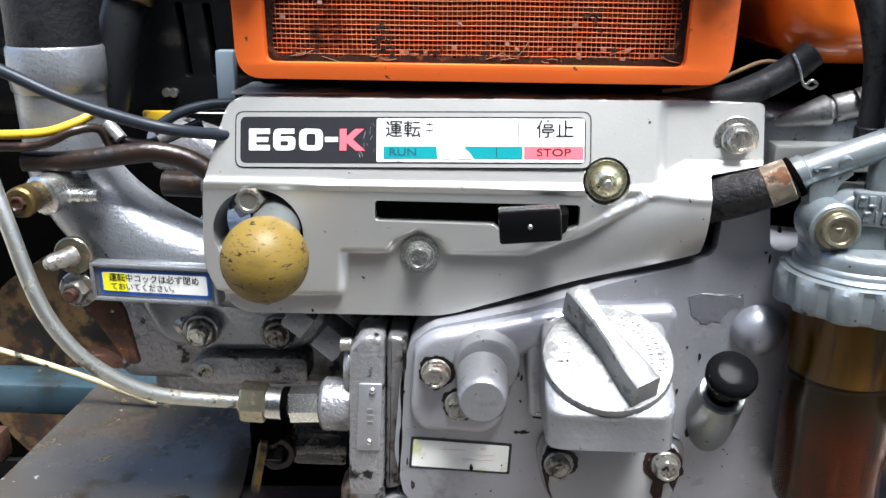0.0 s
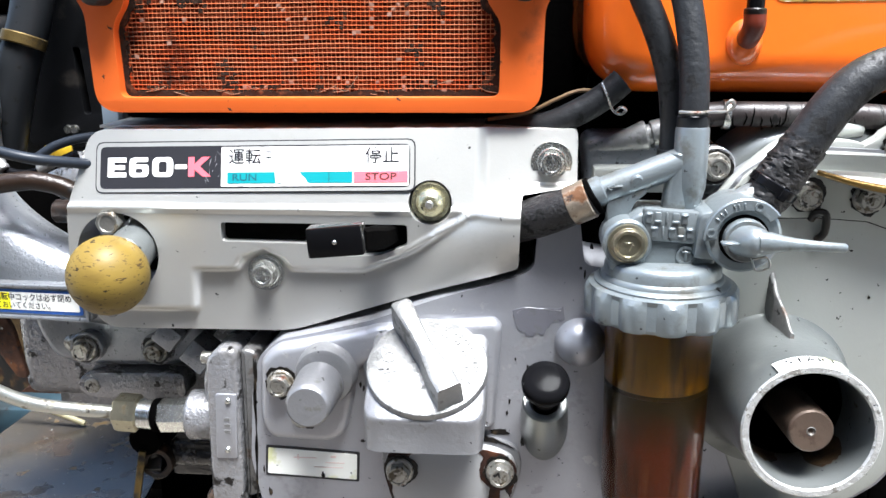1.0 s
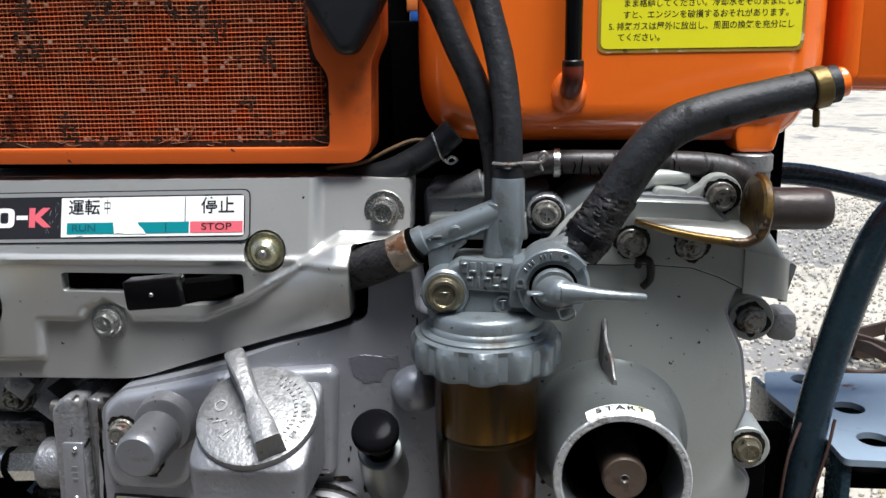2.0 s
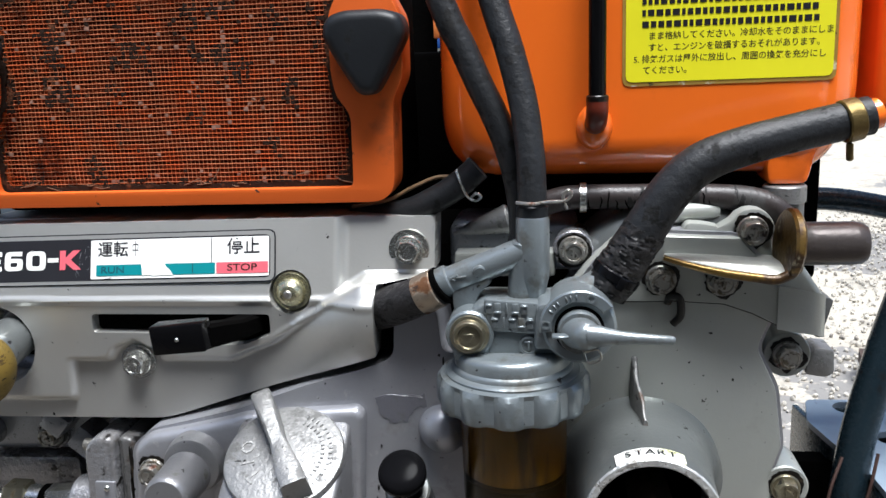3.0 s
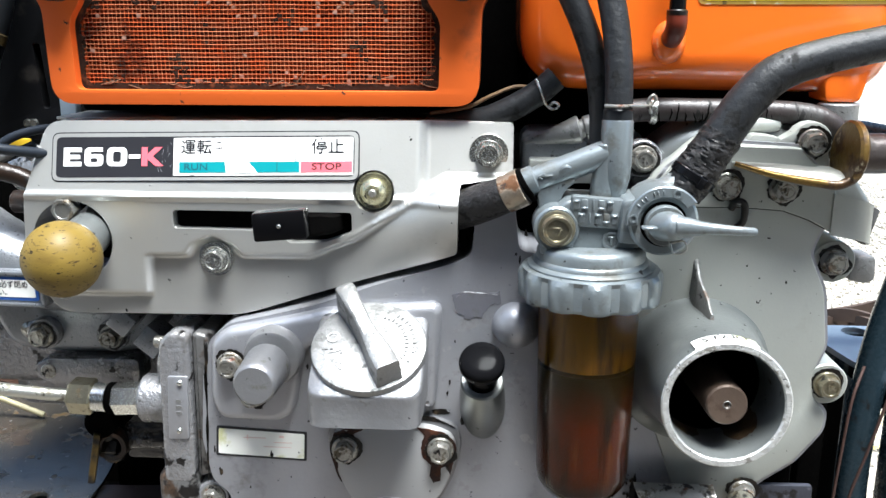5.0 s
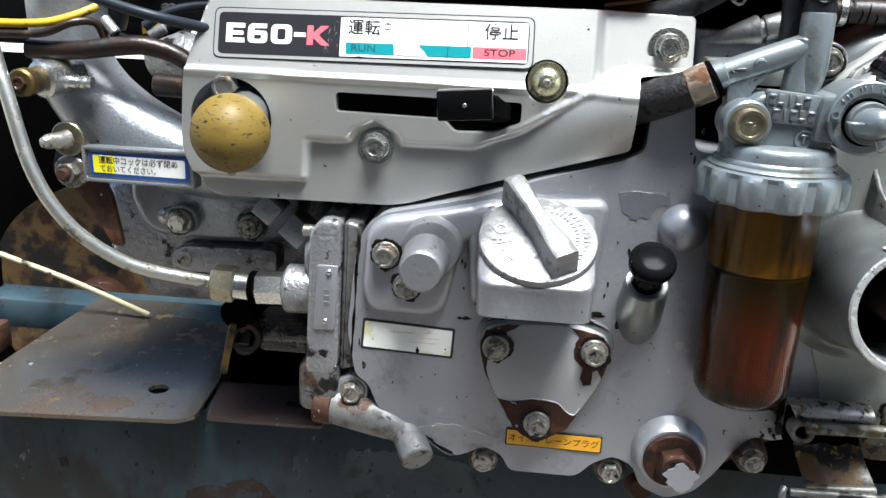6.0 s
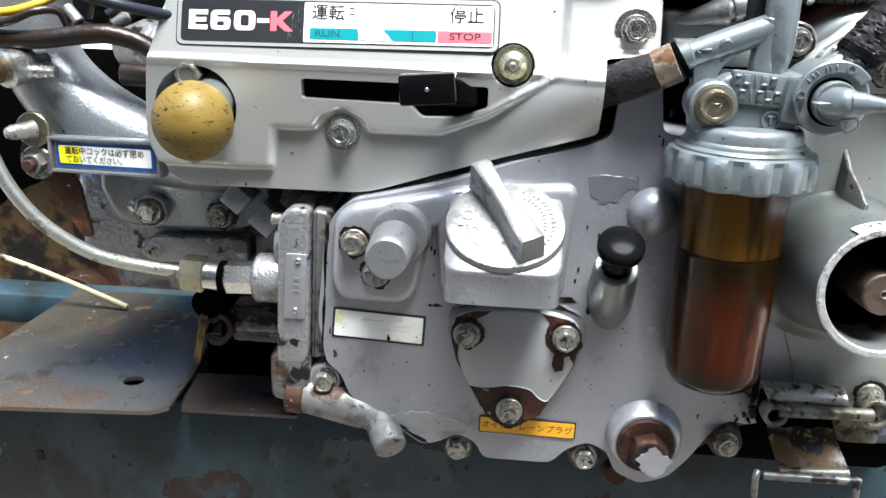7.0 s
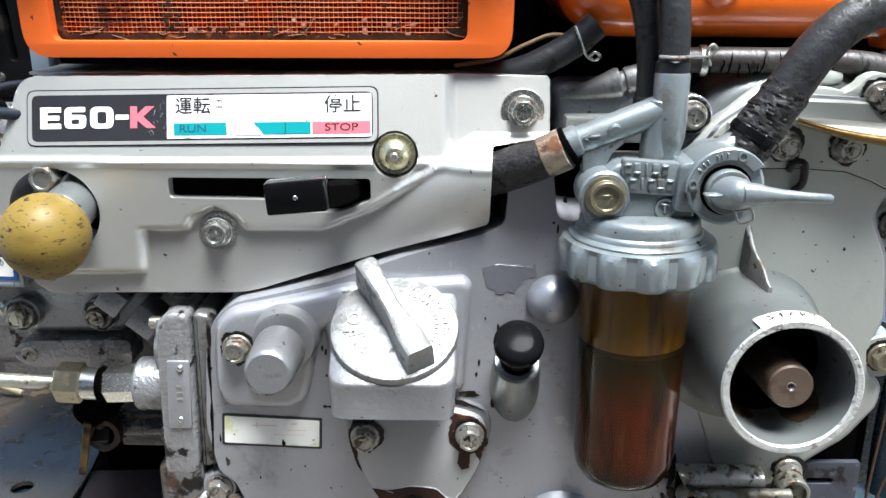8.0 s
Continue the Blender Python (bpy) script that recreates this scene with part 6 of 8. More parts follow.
cock = part("cock_lever", lathe(bmesh.new(), [(0.0118, -0.001), (0.0122, 0.0030), (0.0122, 0.0056), (0.0114, 0.0068), (0, 0.0068)], Matrix.Translation((CX, 0.4138, CZ)) @ FRONT, 40), FILTER, filt, "grey fuel cock lever")
part("hub", lathe(bmesh.new(), [(0.0092, -0.004), (0.0087, 0.006), (0.0080, 0.0110), (0.0068, 0.0140), (0.0042, 0.0158), (0, 0.0164)], Matrix.Translation((CX - 0.001, 0.4090, CZ)) @ Vector((0.45, -0.89, 0.12)).to_track_quat("Z", "Y").to_matrix().to_4x4(), 36), FILTER, cock)
bm = bmesh.new()
secs = []
for q, w, h in ((-0.0010, 0.0052, 0.0062), (0.0060, 0.0050, 0.0060), (0.0120, 0.0042, 0.0046), (0.0180, 0.0036, 0.0037), (0.0320, 0.0027, 0.0028), (0.0432, 0.0021, 0.0026), (0.0446, 0.0014, 0.0018)):
    c = Vector((CX + 0.0045 + q, 0.3975 - 0.04 * q, CZ + 0.0020 - 0.045 * q))
    secs.append([bm.verts.new(c + Vector((0, w * math.cos(a), h * math.sin(a)))) for a in [2 * math.pi * k / 12 for k in range(12)]])
for a, b in zip(secs, secs[1:]):
    for j in range(12):
        bm.faces.new((a[j], a[(j + 1) % 12], b[(j + 1) % 12], b[j]))
bm.faces.new(secs[0][::-1])
bm.faces.new(secs[-1])
part("handle", bm, FILTER, cock)
part("index_rib", rbox(bmesh.new(), (CX - 0.0105, 0.4010, CZ + 0.0005), (0.0090, 0.006, 0.0016), 0.0005, 1), FILTER, cock)
part("wire_end", sweep(bmesh.new(), [(0.2770, 0.4015, 0.634), (0.2800, 0.4000, 0.6270), (0.2865, 0.4000, 0.6290), (0.2850, 0.4000, 0.6345), (0.2780, 0.4010, 0.6330)], 0.0006, 6, 5), STEEL, cock)
part("hose_spigot", rod(bmesh.new(), (0.2740, 0.440, 0.653), (0.2950, 0.443, 0.664), 0.0088, 20), FILTER, body)

# ---- fuel hoses ----
h3 = thing("return_hose", "thick black rubber fuel hose curving up to the tank", "hose", (0.29, 0.44, 0.66))
part("rubber", sweep(bmesh.new(), [(0.2920, 0.443, 0.6580), (0.3010, 0.443, 0.6720), (0.3120, 0.443, 0.6900), (0.3260, 0.443, 0.7120), (0.3420, 0.444, 0.7275), (0.3650, 0.446, 0.7365), (0.3980, 0.450, 0.7440), (0.4330, 0.454, 0.7510)], [0.0124, 0.0124, 0.0122, 0.0120, 0.0116, 0.0110, 0.0106, 0.0106], 24), RUBBER, h3)
bm = sweep(bmesh.new(), [(0.2905, 0.443, 0.6555), (0.2960, 0.443, 0.6640), (0.3010, 0.443, 0.6720), (0.3065, 0.443, 0.6810), (0.3130, 0.443, 0.6915)], [0.0132, 0.0134, 0.0135, 0.0131, 0.0124], 40, 10)
for v in bm.verts:
    lump = noise.noise(v.co * 210) + 0.6 * noise.noise(v.co * 480)
    v.co += (v.co - Vector((0.2905 + (v.co.z - 0.6555) * 0.62, 0.443, v.co.z))).normalized() * (0.0011 * lump - 0.0012 * (abs(noise.noise(v.co * 300 + Vector((5, 0, 0)))) < 0.06))
part("cracked_sleeve", bm, TAPE, h3, "cracked lumpy black hose end")
part("end_clamp", rod(bmesh.new(), (0.4180, 0.4515, 0.7478), (0.4270, 0.4530, 0.7497), 0.0119, 26), BRASS, h3)
part("clamp_screw", rod(bmesh.new(), (0.422, 0.449, 0.7370), (0.4225, 0.449, 0.7270), 0.0020, 12), BRASS, h3)
part("orange_pipe_end", rod(bmesh.new(), (0.4320, 0.4538, 0.7508), (0.4380, 0.4549, 0.7522), 0.0085, 24), ORANGE, h3, "orange painted pipe end")
part("hose_tie", rod(bmesh.new(), (0.2955, 0.443, 0.6632), (0.2985, 0.443, 0.6680), 0.0146, 26, 0.0006), BLACK, h3, "black plastic hose tie")
part("tie_lock", rbox(bmesh.new(), (0.2990, 0.4290, 0.6630), (0.0070, 0.0040, 0.0045), 0.0008, 2, Matrix.Rotation(radians(-58), 4, "Y")), BLACK, h3)
h2 = thing("inlet_hose", "black rubber fuel hose from tank to filter", "hose", (0.2497, 0.4445, 0.70))
part("rubber", sweep(bmesh.new(), [(0.2497, 0.4445, 0.6950), (0.2497, 0.4455, 0.7150), (0.2488, 0.4485, 0.7370), (0.2450, 0.4550, 0.7650), (0.2370, 0.4620, 0.7960), (0.2320, 0.4660, 0.8110), (0.2220, 0.4750, 0.8450), (0.2180, 0.4820, 0.8720)], 0.0084, 20), RUBBER, h2)
part("end_band", rod(bmesh.new(), (0.2497, 0.4445, 0.6955), (0.2497, 0.4450, 0.7060), 0.0092, 24), RUBBER_S, h2)
part("wire_clip", sweep(bmesh.new(), [(0.2410, 0.4400, 0.7085), (0.2500, 0.4345, 0.7085), (0.2590, 0.4410, 0.7085), (0.2680, 0.4440, 0.7085), (0.2720, 0.4440, 0.7120), (0.2700, 0.4440, 0.7145), (0.2672, 0.4440, 0.7105), (0.2695, 0.4440, 0.7035)], 0.0010, 8, 5), ZINC_D, h2)
h1 = thing("overflow_hose", "thin black rubber hose behind the filter", "hose", (0.243, 0.468, 0.676))
part("rubber", sweep(bmesh.new(), [(0.2430, 0.4680, 0.6760), (0.2425, 0.4670, 0.7000), (0.2395, 0.4650, 0.7220), (0.2345, 0.4640, 0.7400), (0.2275, 0.4640, 0.7580), (0.2195, 0.4645, 0.7750), (0.2095, 0.4660, 0.7980), (0.2030, 0.4670, 0.8110), (0.1900, 0.4720, 0.8450), (0.1840, 0.4780, 0.8720)], 0.0081, 18), RUBBER, h1)
part("end_cuff", rod(bmesh.new(), (0.2430, 0.4680, 0.6760), (0.2429, 0.4678, 0.6840), 0.0092, 20), RUBBER_S, h1)
h4 = thing("drain_hose", "black rubber hose with wire clip below the tank", "hose", (0.20, 0.5, 0.71))
part("rubber", sweep(bmesh.new(), [(0.2145, 0.4960, 0.7220), (0.2020, 0.4950, 0.7115), (0.1850, 0.4950, 0.7015), (0.1650, 0.4980, 0.6935), (0.1300, 0.5080, 0.6890)], 0.0086, 18), RUBBER, h4)
part("wire_clip", sweep(bmesh.new(), [(0.2010, 0.4890, 0.7215), (0.2045, 0.4850, 0.7130), (0.2080, 0.4870, 0.7050), (0.2130, 0.4880, 0.7020), (0.2165, 0.4880, 0.7045), (0.2130, 0.4880, 0.7065), (0.2090, 0.4880, 0.7030)], 0.0009, 8, 5), ZINC, h4)
solo("thin_wire", sweep(bmesh.new(), [(0.212, 0.505, 0.712), (0.190, 0.500, 0.716), (0.172, 0.497, 0.710), (0.155, 0.497, 0.702), (0.13, 0.50, 0.6975)], 0.0013, 8), mat("tan_wire", (0.22, 0.14, 0.075), 0.45, 0.1, 0.3, 60), "thin brown wire running under the tank", "wire")
h5 = thing("breather_hose", "cracked grey rubber hose running under the tank", "hose", (0.33, 0.50, 0.70))
part("rubber", sweep(bmesh.new(), [(0.2480, 0.5040, 0.6930), (0.2700, 0.5010, 0.7005), (0.3100, 0.5000, 0.7010), (0.3500, 0.5000, 0.7005), (0.3800, 0.4980, 0.6985), (0.3960, 0.4960, 0.6930), (0.4040, 0.4960, 0.6830)], 0.0078, 18), mat("grey_hose", (0.030, 0.024, 0.023), 0.42, 0, 0.25, 40, 0.5, 200, [((0.05, 0.05, 0.048), 30, 0.52, 0.66, 0.6, 0), (OIL, 60, 0.585, 0.60, 0.7, 0)], stretch=(2.2, 0.6, 0.6)), h5)
bm = bmesh.new()
for k in range(22):
    x = 0.284 + 0.0056 * k + rs.uniform(-0.002, 0.002)
    mid = 0.7008 if x < 0.36 else 0.7008 - 12.0 * (x - 0.36) ** 2
    a0, a1, slant = rs.uniform(120, 190), rs.uniform(230, 300), rs.uniform(-0.004, 0.004)
    sweep(bm, [(x + slant * q + rs.uniform(-0.0008, 0.0008), 0.4998 + 0.00785 * math.cos(radians(a0 + (a1 - a0) * q)) * 0.99, mid - 0.00785 * math.sin(radians(a0 + (a1 - a0) * q + 180))) for q in (0, 0.25, 0.5, 0.75, 1)], [0.0001, 0.0005, 0.0004, 0.0005, 0.0001], 5, 2)
tagged(part("crack", bm, BLACK_AND_SHADE, h5, "dark cracks across the rubber"), kind="stuff")
part("clip", lathe(bmesh.new(), [(0.0085, 0.0), (0.0095, 0.0), (0.0095, 0.004), (0.0085, 0.004)], Matrix.Translation((0.2780, 0.5007, 0.7007)) @ Matrix.Rotation(radians(90), 4, "Y"), 24), ZINC, h5)

# ---- fuel tank ----
tank = thing("fuel_tank", "glossy orange steel fuel tank with a yellow caution sticker", "fuel tank", (0.31, 0.56, 0.712))
bm = bmesh.new()
o = rounded([(0.1900, 0.7135), (0.4240, 0.7120), (0.4455, 0.7480), (0.4465, 1.0000), (0.1900, 1.0000)], [0.042, 0.045, 0.050, 0.05, 0.05], 10)
prism(bm, o, 0.4950, 0.640, 0.026, 8)
part("tank_body", bm, ORANGE, tank, angle=60)
stick_m = Matrix.Translation((0.3650, 0.4948, 0.8090)) @ FRONT
yl = slab("caution_sticker", 0.1230, 0.0800, stick_m, mat("ochre_film_edge", (0.33, 0.20, 0.035), 0.5, 0, 0.4, 60, 0.1, 300, [((0.62, 0.55, 0.40), 90, 0.58, 0.66, 0.6, 0), (OIL, 80, 0.60, 0.66, 0.6, 0)]), tank, 0.005, 0.0003)
slab("yellow_field", 0.1190, 0.0760, Matrix.Translation((0, 0.0005, 0)), YELLOW, yl, 0.004, 0.0003, 0.0003)
for i, ln in enumerate(("5. 排気ガスは屋外に放出し、周囲の換気を充分にし", "    てください。")):
    lettering(ln, 0.0050, Matrix.Translation((-0.0550, (-0.0245, -0.0310)[i], 0.0007)), INK, yl, 0.96, 0.008, align="LEFT")
for i, ln in enumerate(("まま格納してください。冷却水をそのままにしま", "すと、エンジンを破損するおそれがあります。")):
    lettering(ln, 0.0050, Matrix.Translation((-0.0465, (-0.0110, -0.0177)[i], 0.0007)), INK, yl, 0.96, 0.008, align="LEFT")
bm = bmesh.new()
for row in range(6):
    x = -0.050
    while x < 0.048:
        w = rs.uniform(0.002, 0.0042)
        rbox(bm, (x + w / 2, -0.0040 + 0.0066 * row, 0.00075), (w, 0.0036, 0.0002), 0)
        x += w + 0.0012
tagged(part("print_bar", bm, INK, yl), kind="stuff")
part("gauge_tube", rod(bmesh.new(), (0.2880, 0.4790, 0.7640), (0.2885, 0.4790, 0.8800), 0.0052, 18), BLACK, tank, "black level gauge tube")
part("gauge_clip", rod(bmesh.new(), (0.2880, 0.4790, 0.7610), (0.2880, 0.4790, 0.7655), 0.0066, 20), OILY, tank)
part("gauge_elbow", sweep(bmesh.new(), [(0.2880, 0.4790, 0.7620), (0.2880, 0.4795, 0.7550), (0.2875, 0.4860, 0.7490), (0.2868, 0.4960, 0.7470)], 0.0066, 18), mat("dark_red_elbow", (0.11, 0.018, 0.008), 0.35, 0, 0.2, 40), tank, "dark red pipe elbow")
part("outlet_neck", prism(bmesh.new(), rounded([(0.398, 0.735), (0.440, 0.748), (0.420, 0.728), (0.415, 0.7065), (0.392, 0.7065), (0.390, 0.72)], 0.004, 3), 0.4990, 0.53, 0.003), ORANGE, tank)
part("neck_fitting", rod(bmesh.new(), (0.4030, 0.5050, 0.7060), (0.4030, 0.5050, 0.6950), 0.0130, 24), ALU, tank)
part("neck_pipe", rod(bmesh.new(), (0.4060, 0.5050, 0.6960), (0.4060, 0.5050, 0.6750), 0.0090, 20), ALU, tank)
bm = bmesh.new()
bmesh.ops.create_uvsphere(bm, u_segments=28, v_segments=16, radius=0.0115, matrix=Matrix.Translation((0.2868, 0.4975, 0.7455)) @ Matrix.Diagonal((1.0, 0.9, 1.25, 1)))
part("gauge_boss", bm, ORANGE, tank, "orange pipe boss")
hood = thing("side_hood", "orange painted sheet hood beside the tank", "hood", (0.53, 0.56, 0.745))
bm = bmesh.new()
prism(bm, rounded([(0.4590, 0.7430), (0.6300, 0.7400), (0.6300, 1.0200), (0.4580, 1.0200)], 0.012, 5), 0.520, 0.60, 0.010, 4)
part("hood_shell", bm, ORANGE, hood)
# added near-black strip: painted shade in the gap beside the tank
part("gap_seal", rbox(bmesh.new(), (0.4523, 0.580, 0.880), (0.0100, 0.030, 0.270), 0.002), BLACK_AND_SHADE, hood, "added near-black strip painting shade between tank and hood")

# ---- radiator ----
rad = thing("radiator", "orange framed radiator with dusty wire mesh screen", "radiator", (0.02, 0.54, 0.704))
half = [(0.1375, 0.7135), (0.1385, 0.7580), (0.1295, 0.7715), (0.1275, 0.7860), (0.1280, 0.8180), (0.1370, 0.8360), (0.1375, 0.8900)]
inner = half + [(0.0317 - x, z) for x, z in half[::-1]]
half = [(0.1635, 0.7040), (0.1650, 0.7660), (0.1720, 0.7800), (0.1725, 0.8150), (0.1650, 0.8300), (0.1650, 0.9060)]
outer = half + [(0.0405 - x, z) for x, z in half[::-1]]
bm = panel([rounded(outer, [0.016] + [0.005] * 10 + [0.016], 6), rounded(inner, 0.005, 5)], lambda x, z: 0.4780, 0.030, 0.003, 0.0070, False)
part("frame", bm, ORANGE_F, rad, "orange pressed steel frame")
lip = ragged(rounded([(x + (0.004 if x < 0.018 else -0.004), z + (0.0035 if z < 0.75 else -0.003 if z > 0.86 else 0)) for x, z in inner], 0.005, 5), 0.0030, 17.0, 0.0025)
bm = filled([rounded(inner, 0.005, 5), lip])
for v in bm.verts:
    v.co = (v.co.x, 0.4858, v.co.y)
got = bmesh.ops.extrude_face_region(bm, geom=bm.faces[:])["geom"]
for v in got:
    if isinstance(v, bmesh.types.BMVert):
        v.co.y += 0.002
part("dirt_rim", bm, DIRT, rad, "black caked dirt round the mesh")
part("core", rbox(bmesh.new(), (0.018, 0.535, 0.803), (0.266, 0.07, 0.19), 0.004), CORE, rad, "dark orange radiator core")
bm = bmesh.new()
z = 0.7120
while z < 0.895:
    pts = [(-0.110 + 0.0035 * i, 0.4960 + 0.0006 * ((i * 7919) % 3), z + 0.0006 * (1 if i % 2 else -1)) for i in range(72)]
    for p, q in zip(pts, pts[1:]):
        f = [bm.verts.new(v) for v in (p, q, (q[0], 0.504, q[2]), (p[0], 0.504, p[2]))]
        bm.faces.new(f)
        g = [bm.verts.new((v[0], v[1], v[2] + 0.0026)) for v in (p, q)]
        bm.faces.new((f[0], g[0], g[1], f[1]))
    z += 0.0046
tagged(part("cooling_fin", bm, CORE, rad, "wavy orange cooling fins"), kind="stuff")
bm = bmesh.new()
w, PITCH = 0.00030, 0.0028


def sway(x, z, seed):
    return 0.0007 * noise.noise(Vector((x * 22, z * 22, seed)))


def wire(points, s, up):
    """A thin wire of three sides' worth of face, seen from the front, along a bent line."""
    side = Vector((s, 0, 0)) if up else Vector((0, 0, s))
    rows = [[bm.verts.new(Vector(p) + o) for o in (side, Vector((0, -s, 0)), -side)] for p in points]
    for a, b in zip(rows, rows[1:]):
        for j in range(2):
            bm.faces.new((a[j], a[j + 1], b[j + 1], b[j]))


cols = [-0.1090 + PITCH * i for i in range(90)]
lines = [0.7125 + PITCH * i for i in range(65)]
for x in cols:
    wire([(x + sway(x, z, 1.0), 0.4872, z) for z in [0.711 + 0.0131 * k for k in range(15)]], w * rs.uniform(0.85, 1.2), True)
for z in lines:
    wire([(x, 0.4868, z + sway(x, z, 7.0)) for x in [-0.1105 + 0.0125 * k for k in range(21)]], w * rs.uniform(0.85, 1.2), False)
tagged(part("wire_screen", bm, MESHW, rad, "fine dusty wire mesh"), kind="stuff")
# cells of the mesh choked with dirt, and others with pale lint
choked = {"dirt": bmesh.new(), "lint": bmesh.new()}
for x in cols:
    for z in lines:
        edge = min(x + 0.106, 0.1375 - x, z - 0.7135) if z < 0.765 else min(x + 0.096, 0.1275 - x)
        here = Vector((x * 42, z * 42, 3.0))
        dirty = noise.noise(here) + 0.55 * noise.noise(here * 3.1) + 0.30 * smooth(0.74, 0.81, z) + 0.55 * (1 - smooth(0.0, 0.012, edge))
        streak = abs(x - 0.0565) < 0.0022 and z > 0.752
        kind = "lint" if (streak and rs.random() < 0.6) or (rs.random() < 0.006 + 0.05 * (noise.noise(here * 1.7 + Vector((9, 0, 0))) > 0.22)) else "dirt" if dirty + rs.gauss(0, 0.16) > 0.60 else ""
        if kind and edge > -0.001:
            k, c = choked[kind], PITCH * rs.uniform(0.38, 0.58)
            cx, cz = x + PITCH / 2 + sway(x, z, 1.0), z + PITCH / 2 + sway(x, z, 7.0)
            ring = [k.verts.new((cx + u * c * rs.uniform(0.8, 1.2), 0.4866 + rs.uniform(-0.0003, 0.0006), cz + v * c * rs.uniform(0.8, 1.2))) for u, v in ((-1, -1), (1, -1), (1, 1), (-1, 1))]
            tip = k.verts.new((cx, 0.4863, cz))
            for i in range(4):
                k.faces.new((ring[i], ring[(i + 1) % 4], tip))
tagged(part("mesh_dirt", choked["dirt"], DIRT, rad, "black dirt choking the mesh"), kind="stuff")
tagged(part("mesh_lint", choked["lint"], mat("pale_lint", (0.25, 0.13, 0.09), 0.9, 0, 0.4, 90), rad, "pale lint caught in the mesh"), kind="stuff")
bm = bmesh.new()
for k in range(15):
    x, z = rs.uniform(-0.100, 0.130), 0.7155 + abs(rs.gauss(0, 0.0035))
    a, ln = rs.gauss(0, 0.35), rs.uniform(0.004, 0.014)
    sweep(bm, [(x, 0.4862, z), (x + 0.5 * ln * math.cos(a), 0.4852, z + 0.5 * ln * math.sin(a) + rs.uniform(-0.001, 0.001)), (x + ln * math.cos(a), 0.4860, z + ln * math.sin(a))], 0.00028, 5)
tagged(part("straw_bit", bm, mat("dusty_straw", (0.17, 0.10, 0.06), 0.9, 0, 0.4, 60), rad, "bits of straw along the mesh edge"), kind="stuff")
soil = random.Random(91)
for k in range(46):
    patch("dirt_spot", blob(soil.uniform(-0.103, 0.134), 0.7122 - abs(soil.gauss(0, 0.0013)), soil.uniform(0.0003, 0.0016), soil.uniform(0.0002, 0.0006), 900 + k, 0.7, 12), 0.4789, DIRT, rad, "brown dirt on the frame ledge")
for cx in (0.1525, -0.1120):
    prof = [(cx + u, z) for u, z in ((-0.0255, 0.8060), (-0.0205, 0.7960), (-0.0140, 0.7845), (-0.0050, 0.7705), (0.0050, 0.7705), (0.0140, 0.7845), (0.0205, 0.7960), (0.0255, 0.8060), (0.0225, 0.8165), (0.0120, 0.8200), (-0.0120, 0.8200), (-0.0225, 0.8165))]
    part("corner_knob", prism(bmesh.new(), rounded(prof, 0.008, 5), 0.4600, 0.480, 0.0065, 6), RUBBER_S, rad, "black rubber clamp knob")
part("side_wall", rbox(bmesh.new(), (0.1590, 0.545, 0.800), (0.006, 0.09, 0.185), 0.002), BLACK_AND_SHADE, rad)
part("side_wall", rbox(bmesh.new(), (-0.1180, 0.545, 0.800), (0.006, 0.09, 0.185), 0.002), BLACK_AND_SHADE, rad)
part("lower_tank", rbox(bmesh.new(), (0.018, 0.545, 0.703), (0.272, 0.075, 0.012), 0.003), BLACK_AND_SHADE, rad)

# ---- injection pipe and pump on the left ----
pump = thing("injection_pump", "grey cast injection pump drive with a riveted tag", "pump", (-0.045, 0.48, 0.43))
part("flange", prism(bmesh.new(), rounded([(-0.0610, 0.4330), (-0.0400, 0.4330), (-0.0370, 0.4450), (-0.0360, 0.5480), (-0.0500, 0.5490), (-0.0580, 0.5400)], 0.005, 4), 0.4600, 0.52, 0.003, 3), CAST, pump)
part("rear_flange", prism(bmesh.new(), rounded([(-0.0370, 0.4360), (-0.0240, 0.4400), (-0.0220, 0.5460), (-0.0345, 0.5480)], 0.004, 3), 0.4640, 0.52, 0.003, 3), DIRTY_CAST, pump)
tg = part("tag", prism(bmesh.new(), rounded([(-0.0545, 0.4690), (-0.0395, 0.4695), (-0.0375, 0.5170), (-0.0520, 0.5170)], 0.0015, 2), 0.4585, 0.461, 0.0005), GREY, pump, "grey metal tag with two rivets")
for x, z in ((-0.0435, 0.5120), (-0.0462, 0.4755)):
    part("rivet", lathe(bmesh.new(), [(0, 0.0022), (0.0016, 0.0017), (0.0026, 0)], Matrix.Translation((x, 0.4590, z)) @ FRONT, 16), ZINC, tg)
for k in range(3):
    part("stamped_bar", rbox(bmesh.new(), (-0.0452, 0.4584, 0.4985 - 0.0045 * k), (0.0040, 0.0006, 0.0022), 0), ALU, tg)
part("barrel", rod(bmesh.new(), (-0.0800, 0.482, 0.4900), (-0.0560, 0.482, 0.4900), 0.0178, 30, 0.002), CAST, pump, "oily cast barrel")
part("barrel_rib", rod(bmesh.new(), (-0.0640, 0.488, 0.515), (-0.0560, 0.488, 0.515), 0.020, 24, 0.003), CAST, pump)


def hexbar(a, b, size):
    a, b = Vector(a), Vector(b)
    R = size / 2 / math.cos(math.pi / 6)
    m = Matrix.Translation(a) @ (b - a).to_track_quat("Z", "Y").to_matrix().to_4x4()
    h = (b - a).length
    return lathe(bmesh.new(), [(0, 0), (R * 0.88, 0), (R, 0.0014), (R, h - 0.0014), (R * 0.88, h), (0, h)], m, 6)


